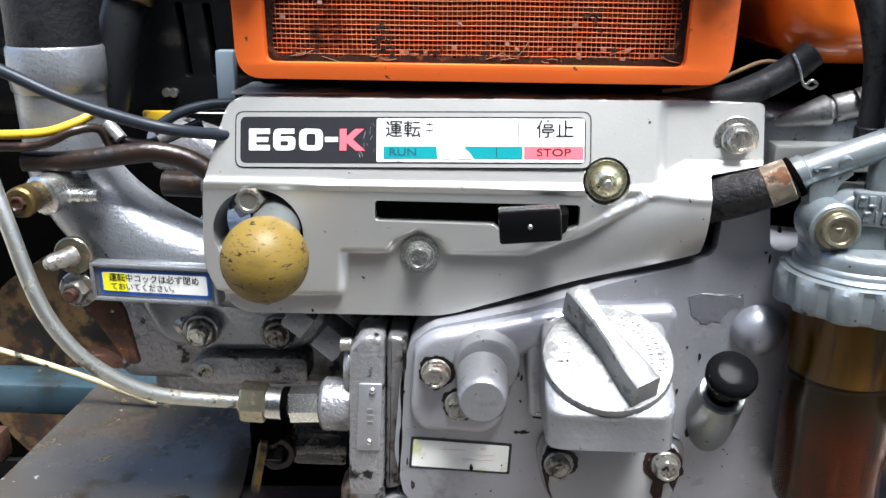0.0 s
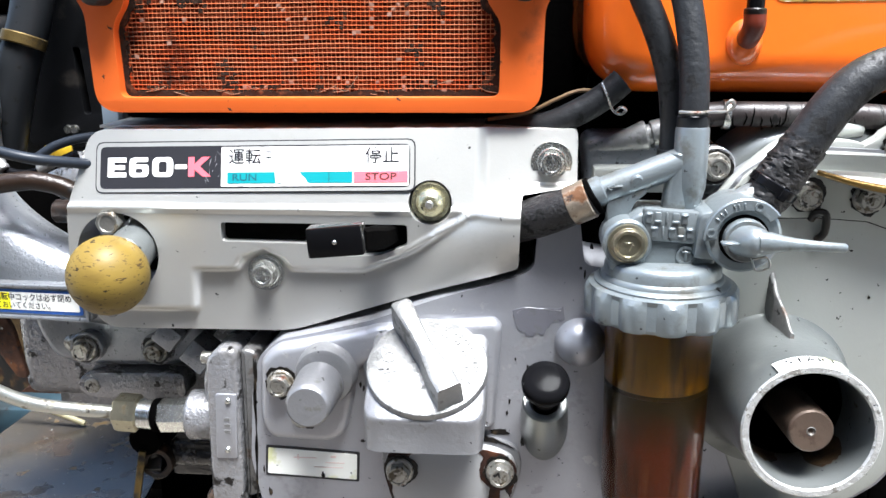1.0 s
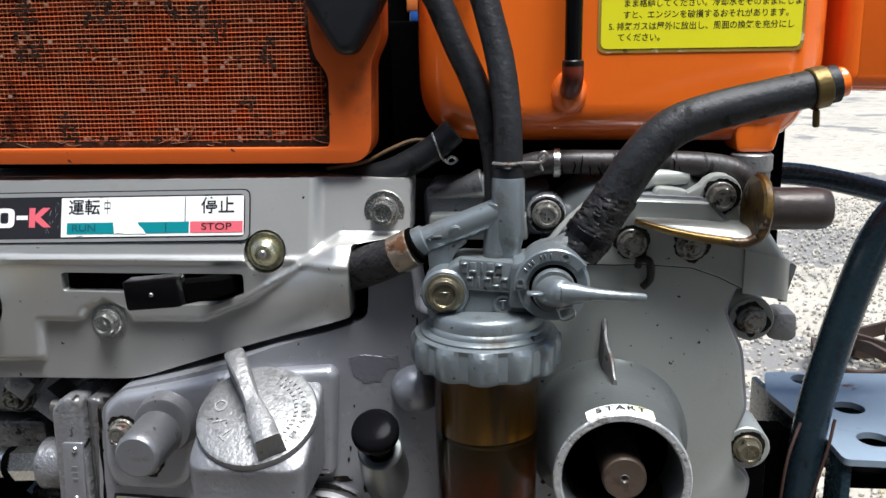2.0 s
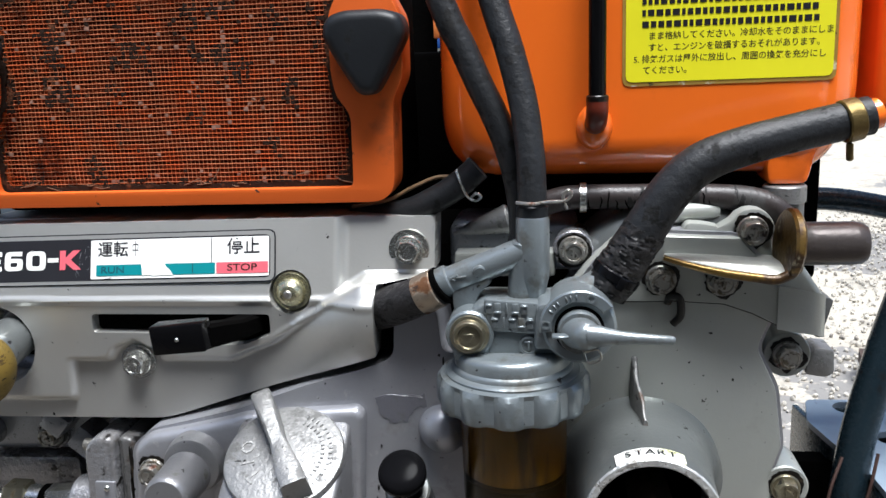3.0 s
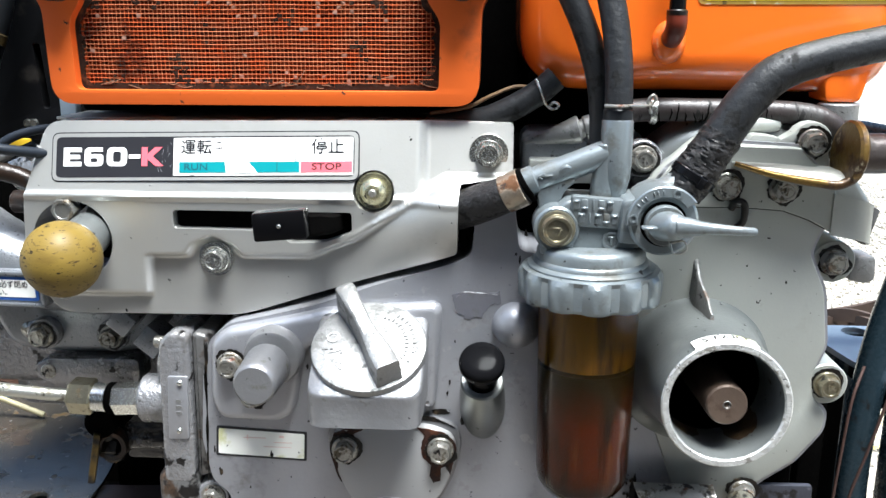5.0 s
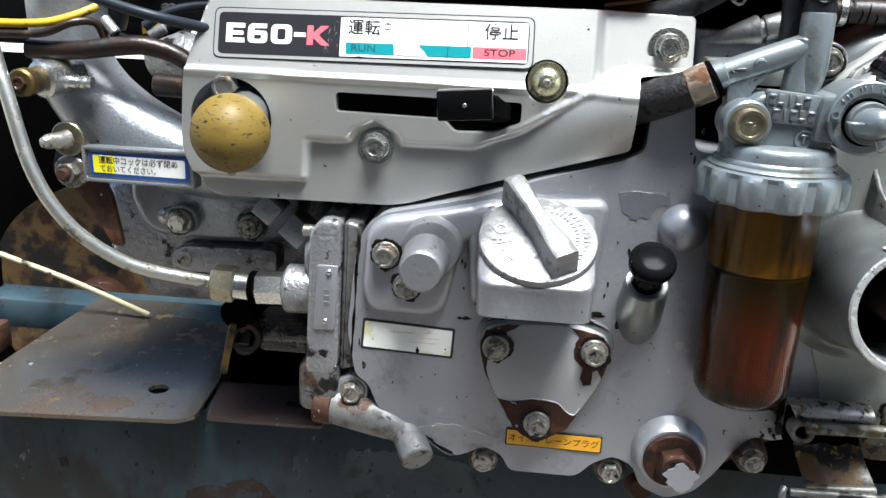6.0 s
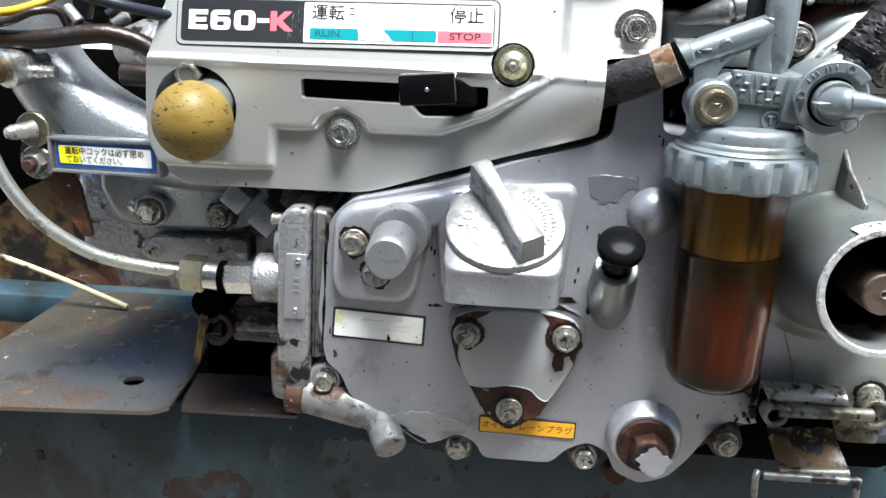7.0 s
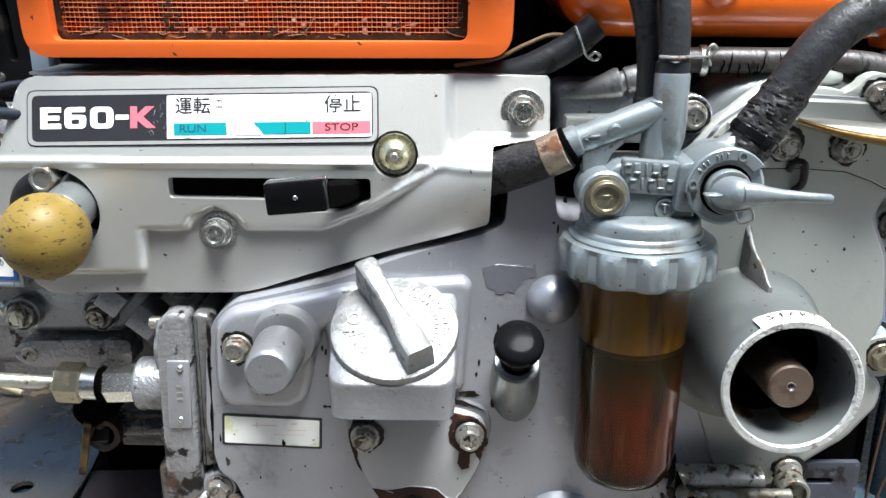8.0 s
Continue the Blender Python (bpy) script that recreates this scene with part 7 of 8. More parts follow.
part("delivery_nut", hexbar((-0.1025, 0.481, 0.4890), (-0.0810, 0.482, 0.4895), 0.0210), ZINC, pump, "bright hexagon delivery nut", angle=20)
part("oil_seal", rod(bmesh.new(), (-0.1065, 0.481, 0.4890), (-0.1020, 0.481, 0.4890), 0.0118, 24), BLACK_AND_SHADE, pump)
pipe = thing("injection_pipe", "bent bare steel high pressure pipe with a union nut", "pipe", (-0.13, 0.475, 0.49))
part("tube", sweep(bmesh.new(), [(-0.2760, 0.455, 0.7000), (-0.2650, 0.446, 0.6620), (-0.2510, 0.437, 0.6230), (-0.2370, 0.432, 0.5790), (-0.2230, 0.434, 0.5500), (-0.2060, 0.441, 0.5280), (-0.1830, 0.453, 0.5090), (-0.1560, 0.468, 0.4975), (-0.1270, 0.480, 0.4905)], 0.0047, 16), STEEL, pipe)
part("union_nut", hexbar((-0.1345, 0.480, 0.4910), (-0.1170, 0.481, 0.4898), 0.0235), GOLD, pipe, "dull yellow union nut", angle=20)
part("union_sleeve", rod(bmesh.new(), (-0.1175, 0.481, 0.4898), (-0.1045, 0.481, 0.4890), 0.0108, 24), ZINC, pipe)

drain = thing("drain_cock", "brass drain cock with an upright flat key", "valve", (-0.125, 0.51, 0.42))
part("key", rbox(bmesh.new(), (-0.1285, 0.4930, 0.4345), (0.0052, 0.010, 0.042), 0.001, 2, Matrix.Rotation(radians(12), 4, "Y") @ Matrix.Rotation(radians(18), 4, "Z")), BRASS, drain)
part("key_ring", lathe(bmesh.new(), [(0.0075, -0.004), (0.0075, 0.004), (0.0085, 0.005), (0.0118, 0.005), (0.0125, 0.004), (0.0125, -0.004)], Matrix.Translation((-0.1160, 0.500, 0.4420)) @ FRONT, 28), COPPER, drain, "rusty ring of the cock")
part("cock_body", rod(bmesh.new(), (-0.1210, 0.500, 0.4660), (-0.1210, 0.512, 0.4250), 0.0080, 20), OILY, drain)
part("cock_nut", hexbar((-0.1280, 0.503, 0.4380), (-0.1130, 0.503, 0.4380), 0.015), OILY, drain)
part("cock_head", rod(bmesh.new(), (-0.1220, 0.492, 0.4620), (-0.1220, 0.515, 0.4620), 0.012, 20), BLACK_AND_SHADE, drain)

left = thing("cylinder_head", "grey cast cylinder head with intake bend and bolted flange", "cylinder head", (-0.17, 0.56, 0.45))
part("head_block", rbox(bmesh.new(), (-0.155, 0.595, 0.507), (0.185, 0.09, 0.078), 0.010, 3), CAST, left)
part("head_foot", rbox(bmesh.new(), (-0.095, 0.640, 0.425), (0.075, 0.05, 0.11), 0.008, 3), BLACK_AND_SHADE, left)
part("lower_flange", prism(bmesh.new(), rounded([(-0.215, 0.545), (-0.200, 0.512), (-0.160, 0.508), (-0.100, 0.510), (-0.075, 0.535), (-0.10, 0.575), (-0.2, 0.575)], 0.012, 5), 0.520, 0.56, 0.006, 3), CAST_BLUE, left)
bend = part("intake_bend", sweep(bmesh.new(), [(-0.2530, 0.525, 0.7060), (-0.2530, 0.525, 0.6700), (-0.2480, 0.524, 0.6320), (-0.2240, 0.522, 0.6020), (-0.1860, 0.520, 0.5800), (-0.1400, 0.520, 0.5680), (-0.0900, 0.525, 0.5640)], [0.0285, 0.0275, 0.0285, 0.0300, 0.0290, 0.0250, 0.0240], 36), CAST_BLUE, left, "rough silver-grey intake bend")
part("bend_collar", lathe(bmesh.new(), [(0.0272, 0.688), (0.0290, 0.690), (0.0300, 0.700), (0.0298, 0.716), (0.0285, 0.718), (0, 0.718)], Matrix.Translation((-0.2535, 0.525, 0)), 44), CAST_BLUE, bend)
part("rubber_sleeve", lathe(bmesh.new(), [(0.0278, 0.712), (0.0282, 0.714), (0.0282, 0.775), (0, 0.775)], Matrix.Translation((-0.2535, 0.525, 0)), 44), RUBBER, bend, "black rubber sleeve")
for x, y, z in ((-0.1690, 0.512, 0.5260), (-0.1165, 0.517, 0.5245)):
    part("bolt_boss", rod(bmesh.new(), (x, y + 0.03, z), (x, y - 0.001, z), 0.0125, 24), CAST, left)
    bolt(left, x, y - 0.001, z, 13, ZINC_D, "4")
part("side_stud", rod(bmesh.new(), (-0.190, 0.53, 0.5260), (-0.178, 0.522, 0.526), 0.009, 20), ZINC_D, left)
part("link_plate", prism(bmesh.new(), rounded([(-0.1700, 0.4850), (-0.0960, 0.4870), (-0.0960, 0.5075), (-0.1680, 0.5060), (-0.1790, 0.5010), (-0.1800, 0.4910)], 0.006, 4), 0.5130, 0.535, 0.002), CAST, left, "oily grey link plate")
part("link_stud", rod(bmesh.new(), (-0.1685, 0.530, 0.4955), (-0.1685, 0.5120, 0.4955), 0.0060, 20, 0.0005), ZINC_D, left)
for x, z, s in ((-0.0750, 0.5305, 0.0215), (-0.0960, 0.5450, 0.0190)):
    part("square_nut", rbox(bmesh.new(), (x, 0.500, z), (s * 0.9, 0.024, s * 0.9), 0.0015, 2, Matrix.Rotation(radians(40), 4, "Y")), CAST_BLUE, left, "dark grey square nut")
bm = bmesh.new()
rbox(bm, (-0.0880, 0.5150, 0.4430), (0.0400, 0.024, 0.0300), 0.004, 3)
rod(bm, (-0.1080, 0.510, 0.4440), (-0.0680, 0.510, 0.4450), 0.0100, 20)
part("lower_block", bm, mat("wet_oily_casting", (0.016, 0.014, 0.013), 0.14, 0.0, 0.6, 60, 1.6, 190, [((0.09, 0.09, 0.094), 90, 0.58, 0.64, 0.3, 0.3)], shine=0.7), left, "wet oily block below the pump")
part("flange_bolt", rod(bmesh.new(), (-0.066, 0.476, 0.5360), (-0.058, 0.476, 0.5360), 0.0045, 14), ZINC_D, left)
part("stub", rod(bmesh.new(), (-0.1980, 0.545, 0.6230), (-0.1620, 0.545, 0.6220), 0.0088, 20), COPPER, left, "brown copper stub")
part("stub_flange", rod(bmesh.new(), (-0.1680, 0.545, 0.6220), (-0.1480, 0.545, 0.6220), 0.0165, 26, 0.003), CAST, left)
part("rear_pipe", sweep(bmesh.new(), [(-0.215, 0.60, 0.640), (-0.19, 0.59, 0.640), (-0.16, 0.585, 0.628), (-0.14, 0.585, 0.60)], 0.020, 20), CAST, left, "grey rear pipe")

valve = thing("brass_valve", "knurled brass valve with a small zinc spigot", "valve", (-0.25, 0.48, 0.62))
part("knurl", lathe(bmesh.new(), [(0, 0.0085), (0.0046, 0.0085), (0.0050, 0.0100), (0.0082, 0.0100), (0.0096, 0.0085), (0.0097, 0.002), (0.0088, 0.0), (0.0092, -0.006)], Matrix.Translation((-0.2570, 0.4720, 0.6290)) @ FRONT, 30), BRASS, valve)
part("screw", hex_mesh(0.0085, 0.005), RUSTY, valve, "", Matrix.Translation((-0.2570, 0.4640, 0.6290)) @ FRONT)
part("valve_body", rod(bmesh.new(), (-0.2500, 0.474, 0.6300), (-0.2390, 0.505, 0.6340), 0.0128, 28, 0.002), ZINC, valve)
part("spigot", lathe(bmesh.new(), [(0.0050, 0), (0.0050, 0.006), (0.0038, 0.007), (0.0050, 0.012), (0.0036, 0.0125), (0.0048, 0.018), (0.0034, 0.0185), (0.0042, 0.023), (0, 0.023)], Matrix.Translation((-0.2400, 0.484, 0.6290)) @ Matrix.Rotation(radians(90), 4, "Y"), 20), ZINC, valve)
stud = thing("head_stud", "zinc stud with washer on the cylinder head", "stud", (-0.236, 0.48, 0.59))
part("stud_washer", rod(bmesh.new(), (-0.2400, 0.4900, 0.5880), (-0.2400, 0.4860, 0.5880), 0.0125, 28), GOLD, stud)
part("stud_nut", lathe(bmesh.new(), [(0, 0.021), (0.0035, 0.020), (0.0052, 0.016), (0.0060, 0.006), (0.0070, 0)], Matrix.Translation((-0.2400, 0.4865, 0.5880)) @ Matrix.Rotation(radians(-25), 4, "Z") @ FRONT, 20), ZINC_D, stud)
nut = thing("rusty_nut", "rusty nut and washer on a brown strap", "nut", (-0.232, 0.49, 0.575))
part("washer", rod(bmesh.new(), (-0.2405, 0.4950, 0.5640), (-0.2405, 0.4880, 0.5640), 0.0122, 26), ZINC_D, nut)
part("hexagon", hex_mesh(0.0140, 0.008), ZINC_D, nut, "", Matrix.Translation((-0.2405, 0.4880, 0.5640)) @ FRONT)
part("stud_end", rod(bmesh.new(), (-0.2405, 0.481, 0.5640), (-0.2405, 0.4750, 0.5640), 0.0045, 14), RUSTY, nut)
part("strap", prism(bmesh.new(), rounded([(-0.2520, 0.5850), (-0.2300, 0.5750), (-0.2140, 0.5480), (-0.2070, 0.5080), (-0.2150, 0.5080), (-0.2370, 0.5440), (-0.2580, 0.5640)], 0.004, 3), 0.4945, 0.4985, 0.001), RUSTY, nut, "rust-brown strap")

# instruction plate on its bracket
bk = Matrix.Translation((-0.1850, 0.4800, 0.5728)) @ Matrix.Rotation(radians(-8), 4, "Z") @ Matrix.Rotation(radians(-1.5), 4, "Y") @ FRONT
instr = thing("instruction_plate", "small blue-bordered instruction sticker on a grey holder", "sign", (-0.185, 0.485, 0.56))
part("holder", rbox(bmesh.new(), (-0.1850, 0.4850, 0.5725), (0.0880, 0.010, 0.0260), 0.0025, 3, Matrix.Rotation(radians(-8), 4, "Z") @ Matrix.Rotation(radians(-1.5), 4, "Y")), CAST_BLUE, instr)
bm = bmesh.new()
for (cx, cz, w, h) in ((0, 0.0115, 0.0875, 0.0026), (0, -0.0115, 0.0875, 0.0026), (-0.0425, 0, 0.0026, 0.023), (0.0425, 0, 0.0026, 0.023)):
    rbox(bm, bk @ Vector((cx, cz, 0.0012)), (w, 0.003, h), 0.0009, 2, Matrix.Rotation(radians(-8), 4, "Z") @ Matrix.Rotation(radians(-1.5), 4, "Y"))
part("holder_rim", bm, CAST_BLUE, instr)
s1 = slab("blue_border", 0.0770, 0.0172, bk, BLUEF, instr, 0.002, 0.0004, 0.0003)
slab("white_field", 0.0722, 0.0128, Matrix.Translation((0, 0.0002, 0)), WHITE, s1, 0.0012, 0.0003, 0.0007)
slab("yellow_corner", 0.0170, 0.0122, Matrix.Translation((-0.0272, 0.0002, 0)), YELLOW, s1, 0.0012, 0.0002, 0.0010)
lettering("運転中コックは必ず閉め", 0.0058, Matrix.Translation((0, 0.0030, 0.0014)), INK, s1, 0.98, 0.01)
lettering("ておいてください。", 0.0054, Matrix.Translation((-0.007, -0.0030, 0.0014)), INK, s1, 0.98, 0.01)

# cables and hoses on the left
solo("throttle_cable", sweep(bmesh.new(), [(-0.3050, 0.452, 0.7330), (-0.2480, 0.450, 0.7090), (-0.2170, 0.450, 0.6950), (-0.1860, 0.450, 0.6850), (-0.1560, 0.452, 0.6775), (-0.1300, 0.475, 0.6705)], 0.0036, 14), GREYC, "grey sheathed throttle cable running into the cover", "cable")
solo("thin_cable", sweep(bmesh.new(), [(-0.1850, 0.500, 0.6680), (-0.1700, 0.505, 0.6780), (-0.1520, 0.510, 0.6830), (-0.1350, 0.512, 0.6840)], 0.0033, 12), GREYC, "thin grey cable behind the cover", "cable")
solo("brown_hose", sweep(bmesh.new(), [(-0.2630, 0.486, 0.6500), (-0.2450, 0.487, 0.6495), (-0.2250, 0.488, 0.6510), (-0.1950, 0.492, 0.6550), (-0.1800, 0.495, 0.6550), (-0.1600, 0.498, 0.6490), (-0.1420, 0.500, 0.6350)], 0.0066, 16), COPPER, "dark brown hose across the intake neck", "hose")
yt = thing("yellow_tube", "yellow plastic tube looped round the intake neck", "tube", (-0.25, 0.49, 0.665))
part("tube", sweep(bmesh.new(), [(-0.3300, 0.488, 0.6680), (-0.2900, 0.484, 0.6665), (-0.2500, 0.484, 0.6680), (-0.2300, 0.490, 0.6735), (-0.2180, 0.50, 0.6800)], 0.0029, 12), YELLOW_T, yt)
part("brown_tail", sweep(bmesh.new(), [(-0.2900, 0.482, 0.6590), (-0.2500, 0.480, 0.6610), (-0.2300, 0.486, 0.6690), (-0.2180, 0.496, 0.6690), (-0.2120, 0.500, 0.6570), (-0.1950, 0.500, 0.6520)], 0.0028, 12), COPPER, yt)
loom = thing("wire_loom", "black taped wires with pale connectors", "wires", (-0.19, 0.51, 0.66))
part("taped_wire", sweep(bmesh.new(), [(-0.2180, 0.505, 0.6700), (-0.2060, 0.502, 0.6610), (-0.1900, 0.502, 0.6585), (-0.1750, 0.504, 0.6640), (-0.1560, 0.507, 0.6720)], 0.0035, 12), BLACK, loom)
part("connector", rod(bmesh.new(), (-0.2150, 0.502, 0.6720), (-0.2050, 0.499, 0.6620), 0.0042, 12), ALU, loom)
part("connector", rod(bmesh.new(), (-0.1820, 0.502, 0.6620), (-0.1700, 0.503, 0.6680), 0.0042, 12), ALU, loom)

# dark parts behind the left side
guard = thing("belt_guard", "black louvred plastic belt guard", "guard", (-0.19, 0.62, 0.66))
o = [(-0.2450, 0.6640), (-0.1250, 0.6640), (-0.1250, 0.8800), (-0.2300, 0.8800)]
slots = [rounded([(x, 0.690), (x + 0.006, 0.690), (x + 0.002, 0.742), (x - 0.004, 0.742)], 0.003, 4) for x in (-0.196, -0.176, -0.156)]
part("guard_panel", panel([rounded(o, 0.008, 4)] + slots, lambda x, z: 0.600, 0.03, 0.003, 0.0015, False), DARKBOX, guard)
# near-black backing paints the shade behind the louvre slots
part("guard_backing", rbox(bmesh.new(), (-0.18, 0.640, 0.77), (0.15, 0.006, 0.21), 0.002), BLACK_AND_SHADE, guard)
for x in (-0.2105, -0.2050):
    part("screw", lathe(bmesh.new(), [(0, 0.003), (0.003, 0.003), (0.0036, 0)], Matrix.Translation((x, 0.600, 0.678)) @ FRONT, 14), ZINC, guard)
part("yellow_tab", rbox(bmesh.new(), (-0.2130, 0.585, 0.6620), (0.022, 0.004, 0.010), 0.001), YELLOW_T, guard, "yellow tab")
bigh = thing("water_hose", "thick black rubber hose with worn shiny side", "hose", (-0.23, 0.56, 0.68))
part("rubber", sweep(bmesh.new(), [(-0.2420, 0.560, 0.6650), (-0.2330, 0.560, 0.6950), (-0.2230, 0.562, 0.7300), (-0.2120, 0.570, 0.7700), (-0.2050, 0.58, 0.83)], 0.0150, 20), RUBBER_S, bigh)
part("brass_clip", rod(bmesh.new(), (-0.2180, 0.5620, 0.7440), (-0.2160, 0.5640, 0.7520), 0.0162, 22), BRASS, bigh)
solo("support_tab", rbox(bmesh.new(), (-0.1530, 0.560, 0.6930), (0.013, 0.010, 0.040), 0.002), BRACKET, "blue-grey steel tab behind the cover", "bracket")
# added dark box on a stay, filling the black area at left
box = thing("dark_filler", "added dark box filling the black area beside the engine", "air cleaner", (-0.45, 0.85, 0.345))
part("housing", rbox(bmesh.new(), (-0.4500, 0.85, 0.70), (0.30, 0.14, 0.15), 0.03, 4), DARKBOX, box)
part("stay", rod(bmesh.new(), (-0.52, 0.81, 0.345), (-0.52, 0.82, 0.66), 0.008, 16), BLACK_AND_SHADE, box)
part("lid", rbox(bmesh.new(), (-0.4500, 0.85, 0.82), (0.28, 0.13, 0.10), 0.02, 3), BLACK_AND_SHADE, box)
drum = thing("rusty_pulley", "rusty yellow-brown belt pulley on the frame", "pulley", (-0.43, 0.94, 0.15))
part("rim", lathe(bmesh.new(), [(0.05, 0.0), (0.092, 0.0), (0.106, 0.004), (0.106, 0.010), (0.096, 0.022), (0.106, 0.034), (0.106, 0.040), (0, 0.040)], Matrix.Translation((-0.43, 0.95, 0.300)) @ Matrix.Rotation(radians(90), 4, "X") @ Matrix.Scale(1.42, 4), 56), mat("rusty_yellow", (0.14, 0.085, 0.03), 0.7, 0.1, 0.5, 30, 0.4, 200, [((0.05, 0.02, 0.01), 26, 0.44, 0.58, 0.85, 0.1), (OIL, 16, 0.50, 0.58, 0.6, 0)]), drum)
part("hub", rod(bmesh.new(), (-0.43, 0.95, 0.300), (-0.43, 0.86, 0.300), 0.035, 24), RUSTY, drum)
# added near-black sheet: painted shade in place of bright ground behind
sheet = thing("far_side_shade", "added near-black sheet painting shade on the machine's far side", "panel", (-0.70, 1.02, 0.0))
part("panel", rbox(bmesh.new(), (-0.70, 1.02, 0.29), (1.60, 0.006, 0.61), 0.002), BLACK_AND_SHADE, sheet)
solo("cream_rod", sweep(bmesh.new(), [(-0.5200, 0.690, 0.4530), (-0.4300, 0.690, 0.4250), (-0.3600, 0.690, 0.4030), (-0.2800, 0.690, 0.3725)], 0.0029, 12), CREAM, "cream coated control rod above the sheet", "rod")
link = thing("linkage", "rusty control linkage beside the sheet", "linkage", (-0.42, 0.60, 0.36))
part("upright_rod", rod(bmesh.new(), (-0.4000, 0.600, 0.500), (-0.3900, 0.60, 0.390), 0.0035, 12), RUSTY, link)
part("joint", rbox(bmesh.new(), (-0.3880, 0.600, 0.378), (0.024, 0.020, 0.028), 0.004, 2), RUSTY, link)
part("slant_rod", rod(bmesh.new(), (-0.3880, 0.598, 0.370), (-0.4300, 0.575, 0.325), 0.0050, 12), ZINC_D, link)
part("arm", rod(bmesh.new(), (-0.4200, 0.610, 0.372), (-0.3800, 0.600, 0.372), 0.011, 14), RUSTY, link)

# ---- latch below the starter ----
latch = thing("toggle_latch", "dirty silver toggle latch with wire bail", "latch", (0.305, 0.45, 0.39))
bm = bmesh.new()
roll = ((0.4600, 0.4466), (0.4545, 0.4460), (0.4500, 0.4446), (0.4476, 0.4422), (0.4468, 0.4395), (0.4476, 0.4368), (0.4500, 0.4350))
loops = []
for x0, dx in ((0.2755, 0.0008), (0.2775, 0.0), (0.3270, 0.0), (0.3290, 0.0)):
    outer = [bm.verts.new((x0 + (0.12 * (0.452 - z) if x0 > 0.3 else 0.5 * max(0, 0.446 - z)), y, z)) for y, z in roll]
    inner = [bm.verts.new((v.co.x, v.co.y + 0.0012, v.co.z - 0.0010)) for v in outer]
    loops.append(outer + inner[::-1])
for p, q in zip(loops, loops[1:]):
    for i in range(len(p)):
        j = (i + 1) % len(p)
        bm.faces.new((p[i], p[j], q[j], q[i]))
bm.faces.new(loops[0][::-1])
bm.faces.new(loops[-1])
bmesh.ops.recalc_face_normals(bm, faces=bm.faces)
part("upper_leaf", bm, ZINC_D, latch, "dull silver rolled leaf")
part("hinge_rod", rod(bmesh.new(), (0.2850, 0.4440, 0.4328), (0.3460, 0.4440, 0.4345), 0.0044, 18, 0.0008), TAB_OCHRE, latch)
part("hinge_eye", lathe(bmesh.new(), [(0.0050, -0.006), (0.0050, 0.005), (0.0058, 0.006), (0.0076, 0.006), (0.0082, 0.005), (0.0082, -0.006)], Matrix.Translation((0.2830, 0.4460, 0.4300)) @ FRONT, 24), GRIMY, latch)
# near-black plug paints the shade in the open eye
part("eye_core", rod(bmesh.new(), (0.2830, 0.4520, 0.4300), (0.2830, 0.4435, 0.4300), 0.0046, 16), BLACK_AND_SHADE, latch)
part("hinge_eye", lathe(bmesh.new(), [(0, 0.003), (0.0078, 0.003), (0.0082, 0.006), (0.0098, 0.006), (0.0106, 0.005), (0.0106, -0.006)], Matrix.Translation((0.3480, 0.4500, 0.4345)) @ FRONT, 28), TAB_OCHRE, latch)
part("tab_plate", prism(bmesh.new(), rounded([(0.3240, 0.4270), (0.3275, 0.4160), (0.3330, 0.4085), (0.3560, 0.4090), (0.3560, 0.4330), (0.3400, 0.4310)], 0.002, 3), 0.4520, 0.4560, 0.0008), TAB_OCHRE, latch, "varnish-stained steel tab")
# solid near-black box: painted shade between the leaves
part("dark_recess", rbox(bmesh.new(), (0.304, 0.462, 0.425), (0.052, 0.012, 0.026), 0.002), BLACK_AND_SHADE, latch)
bm = bmesh.new()
rows = []
for k in range(7):
    v = k / 6
    y, z = 0.4520 - 0.0150 * v + 0.0030 * math.sin(math.pi * v), 0.4165 - 0.0230 * v
    rows.append([bm.verts.new((0.2815 + 0.0075 * v + (0.0440 + 0.0020 * v) * u / 10, y, z + 0.0022 * u / 10 + (0.0012 * math.sin(1.7 * u) if k == 0 else 0))) for u in range(11)])
for p, q in zip(rows, rows[1:]):
    for i in range(10):
        bm.faces.new((p[i], p[i + 1], q[i + 1], q[i]))
thick = bmesh.ops.solidify(bm, geom=bm.faces[:], thickness=0.0014)
bmesh.ops.recalc_face_normals(bm, faces=bm.faces)
part("lower_leaf", bm, LEAF_RUST, latch, "rust-streaked steel leaf")
part("leaf_roll", rod(bmesh.new(), (0.2880, 0.4345, 0.3925), (0.3340, 0.4345, 0.3950), 0.0032, 16, 0.0006), TAB_OCHRE, latch, "bright worn rolled edge")
part("bail_bar", rod(bmesh.new(), (0.2760, 0.4300, 0.3915), (0.3400, 0.4300, 0.3925), 0.0028, 14), GRIMY, latch)
for x in (0.2745, 0.3400):
    part("bail_leg", sweep(bmesh.new(), [(x, 0.4320, 0.3935), (x - 0.002, 0.4290, 0.3890), (x - 0.001, 0.4300, 0.3750), (x, 0.434, 0.352)], 0.0024, 10), GRIMY, latch)
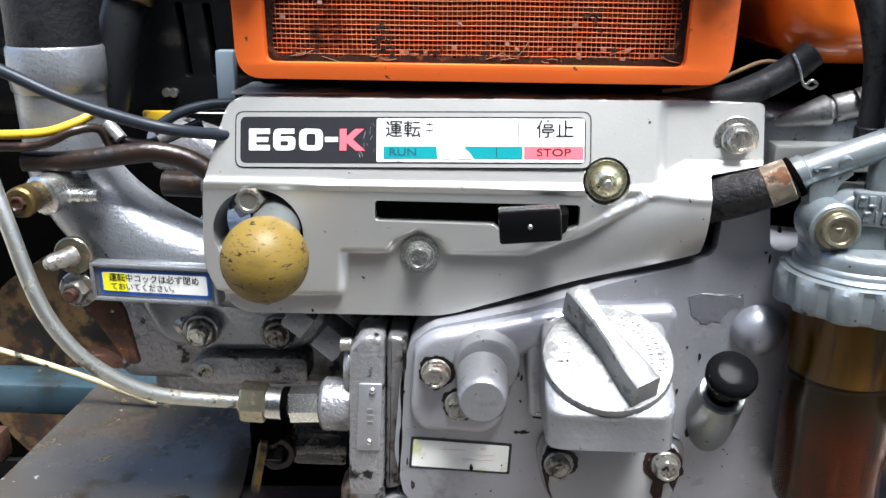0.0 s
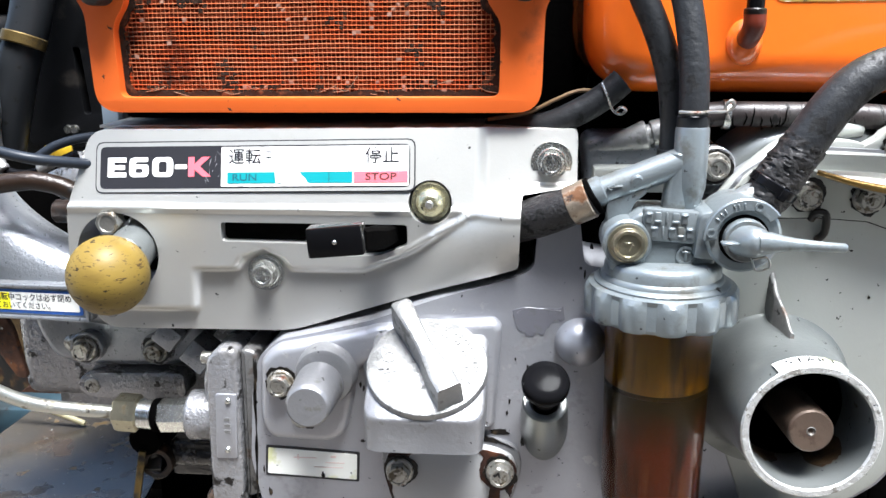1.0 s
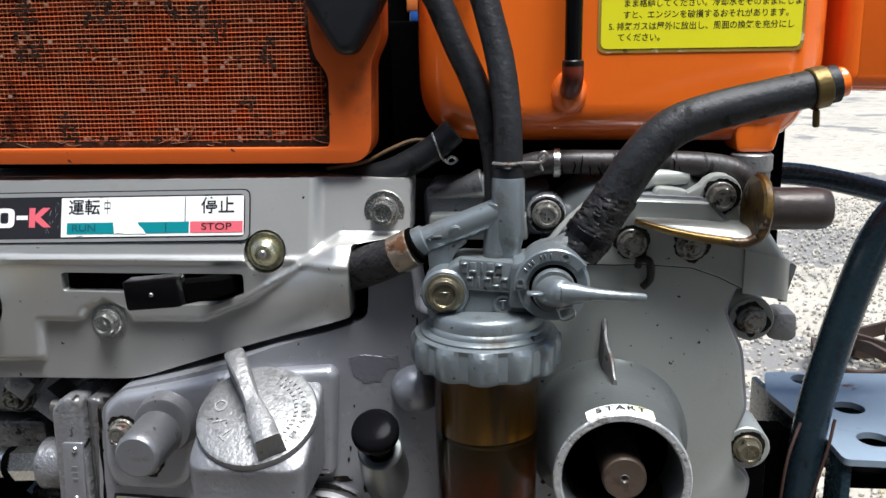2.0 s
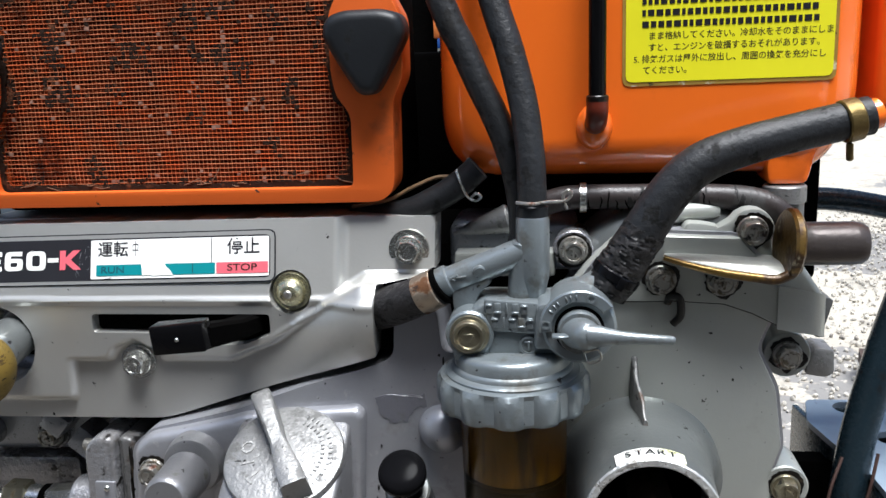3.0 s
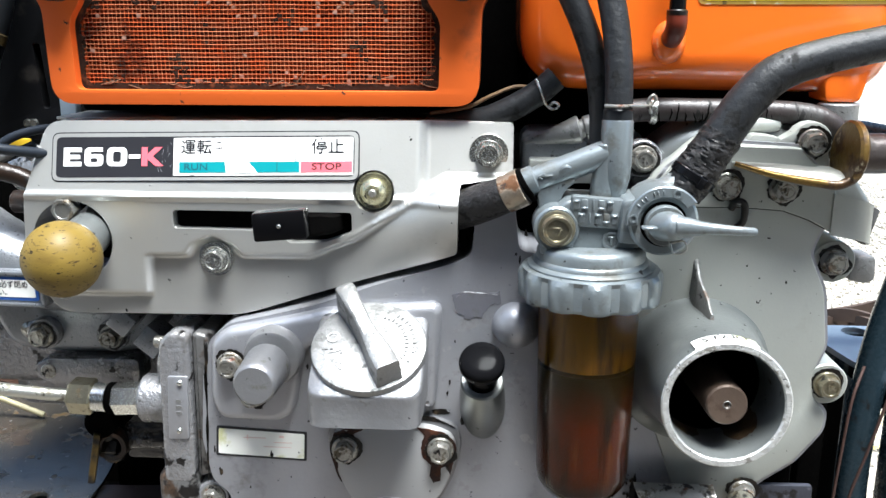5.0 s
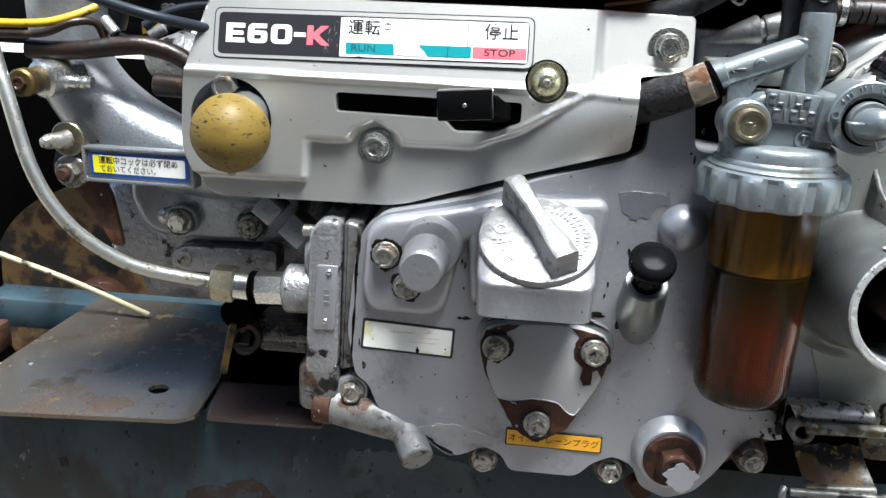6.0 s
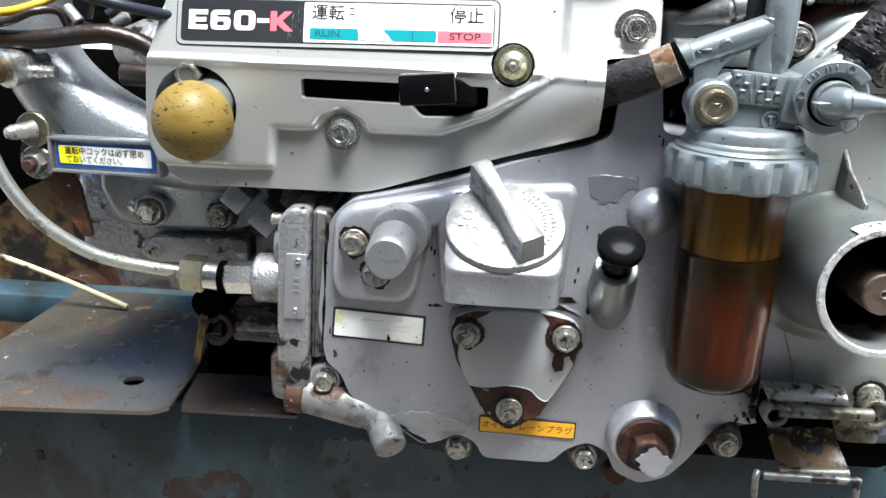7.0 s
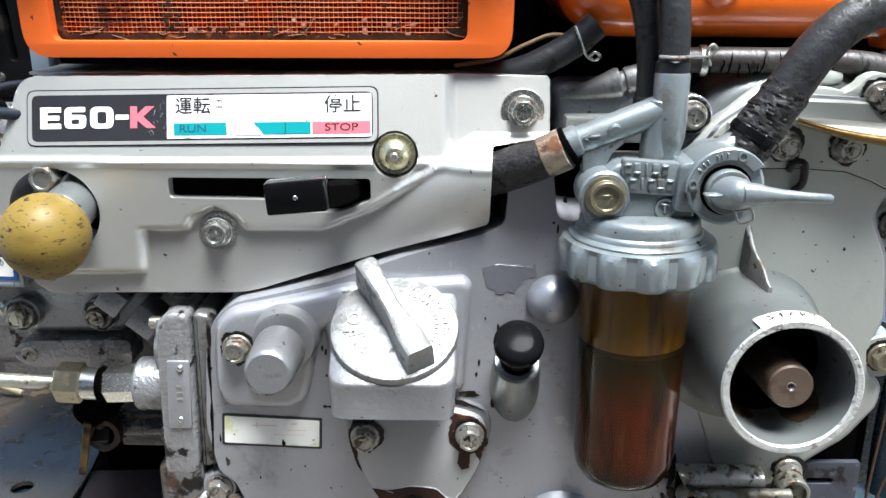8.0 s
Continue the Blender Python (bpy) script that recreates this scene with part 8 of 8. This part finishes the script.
part("slotted_tab", panel([rounded([(0.335, 0.3950), (0.405, 0.3960), (0.4050, 0.4375), (0.345, 0.4370)], 0.002, 3), rounded([(0.370, 0.4205), (0.388, 0.4207), (0.388, 0.4252), (0.370, 0.4250)], 0.002, 3)], lambda x, z: 0.4790, 0.004, 0.003, 0.0008, False), mat("worn_purple_grey", (0.042, 0.044, 0.056), 0.5, 0.2, 0.4, 60, 0.4, 260, [((0.10, 0.10, 0.12), 90, 0.58, 0.66, 0.5, 0.2), (OIL, 70, 0.54, 0.62, 0.5, 0)]), latch, "worn purple-grey slotted tab")
for pts in ([(0.4640, 0.5550, 0.500), (0.4530, 0.5440, 0.4750), (0.4480, 0.5400, 0.4300), (0.4455, 0.5400, 0.3800), (0.4440, 0.5400, 0.3000), (0.4460, 0.5410, 0.1500), (0.4500, 0.545, -0.015)], [(0.4870, 0.5515, 0.505), (0.4800, 0.5440, 0.4800), (0.4680, 0.5400, 0.4350), (0.4580, 0.5400, 0.3930), (0.4500, 0.5400, 0.3300), (0.4500, 0.5400, 0.1500), (0.4580, 0.543, -0.015)]):
    solo("hanging_wire", sweep(bmesh.new(), pts, 0.0012, 10), COPPER_W, "thin brown wire hanging from the blue tube to the ground", "wire", group="hanging wires")

# ---- blue tubes and drilled bracket on the right ----
tubef = thing("handle_frame", "dark blue painted bent tube frame", "tube frame", (0.5, 0.6, 0.2))
part("lower_tube", sweep(bmesh.new(), [(0.4790, 0.565, 0.2600), (0.4720, 0.565, 0.3400), (0.4695, 0.565, 0.4200), (0.4755, 0.565, 0.5000), (0.4860, 0.565, 0.5560), (0.4995, 0.566, 0.6080), (0.5120, 0.568, 0.6400), (0.5300, 0.571, 0.6610), (0.5600, 0.577, 0.6720), (0.6200, 0.590, 0.6770)], 0.0125, 20), TUBE_B, tubef)
part("upper_tube", sweep(bmesh.new(), [(0.4000, 0.640, 0.6720), (0.4600, 0.640, 0.6735), (0.5000, 0.642, 0.6680), (0.5600, 0.645, 0.6530), (0.6600, 0.65, 0.6250)], 0.0088, 18), TUBE_B, tubef)
part("side_post", rbox(bmesh.new(), (0.4350, 0.590, 0.410), (0.020, 0.05, 0.12), 0.004), BLACK_AND_SHADE, tubef)
brk = thing("drilled_bracket", "pale blue steel bracket with three round holes", "bracket", (0.52, 0.64, 0.4))
holes = [circle(0.5085, 0.6825, 0.0125, 26), circle(0.5235, 0.6225, 0.0125, 26), circle(0.5215, 0.5640, 0.0125, 26)]
part("top_plate", board([rounded([(0.4675, 0.655), (0.4760, 0.610), (0.4860, 0.580), (0.4880, 0.530), (0.6000, 0.525), (0.6200, 0.560), (0.6050, 0.700), (0.4780, 0.700)], 0.006, 4)] + holes, 0.4840, 0.005), BRACKET, brk)
# added near-black sheet: painted shade seen through the three holes
part("under_plate", rbox(bmesh.new(), (0.5450, 0.6150, 0.4580), (0.110, 0.150, 0.004), 0.001), BLACK_AND_SHADE, brk, "added near-black sheet painting shade inside the holes")
part("front_lip", rbox(bmesh.new(), (0.4920, 0.550, 0.410), (0.008, 0.034, 0.138), 0.003), TUBE_B, brk)
part("rear_web", rbox(bmesh.new(), (0.505, 0.697, 0.365), (0.050, 0.006, 0.225), 0.001), TUBE_B, brk)
part("side_lip", rbox(bmesh.new(), (0.4735, 0.660, 0.440), (0.006, 0.075, 0.082), 0.002, 2, Matrix.Rotation(radians(8), 4, "Z")), TUBE_B, brk)
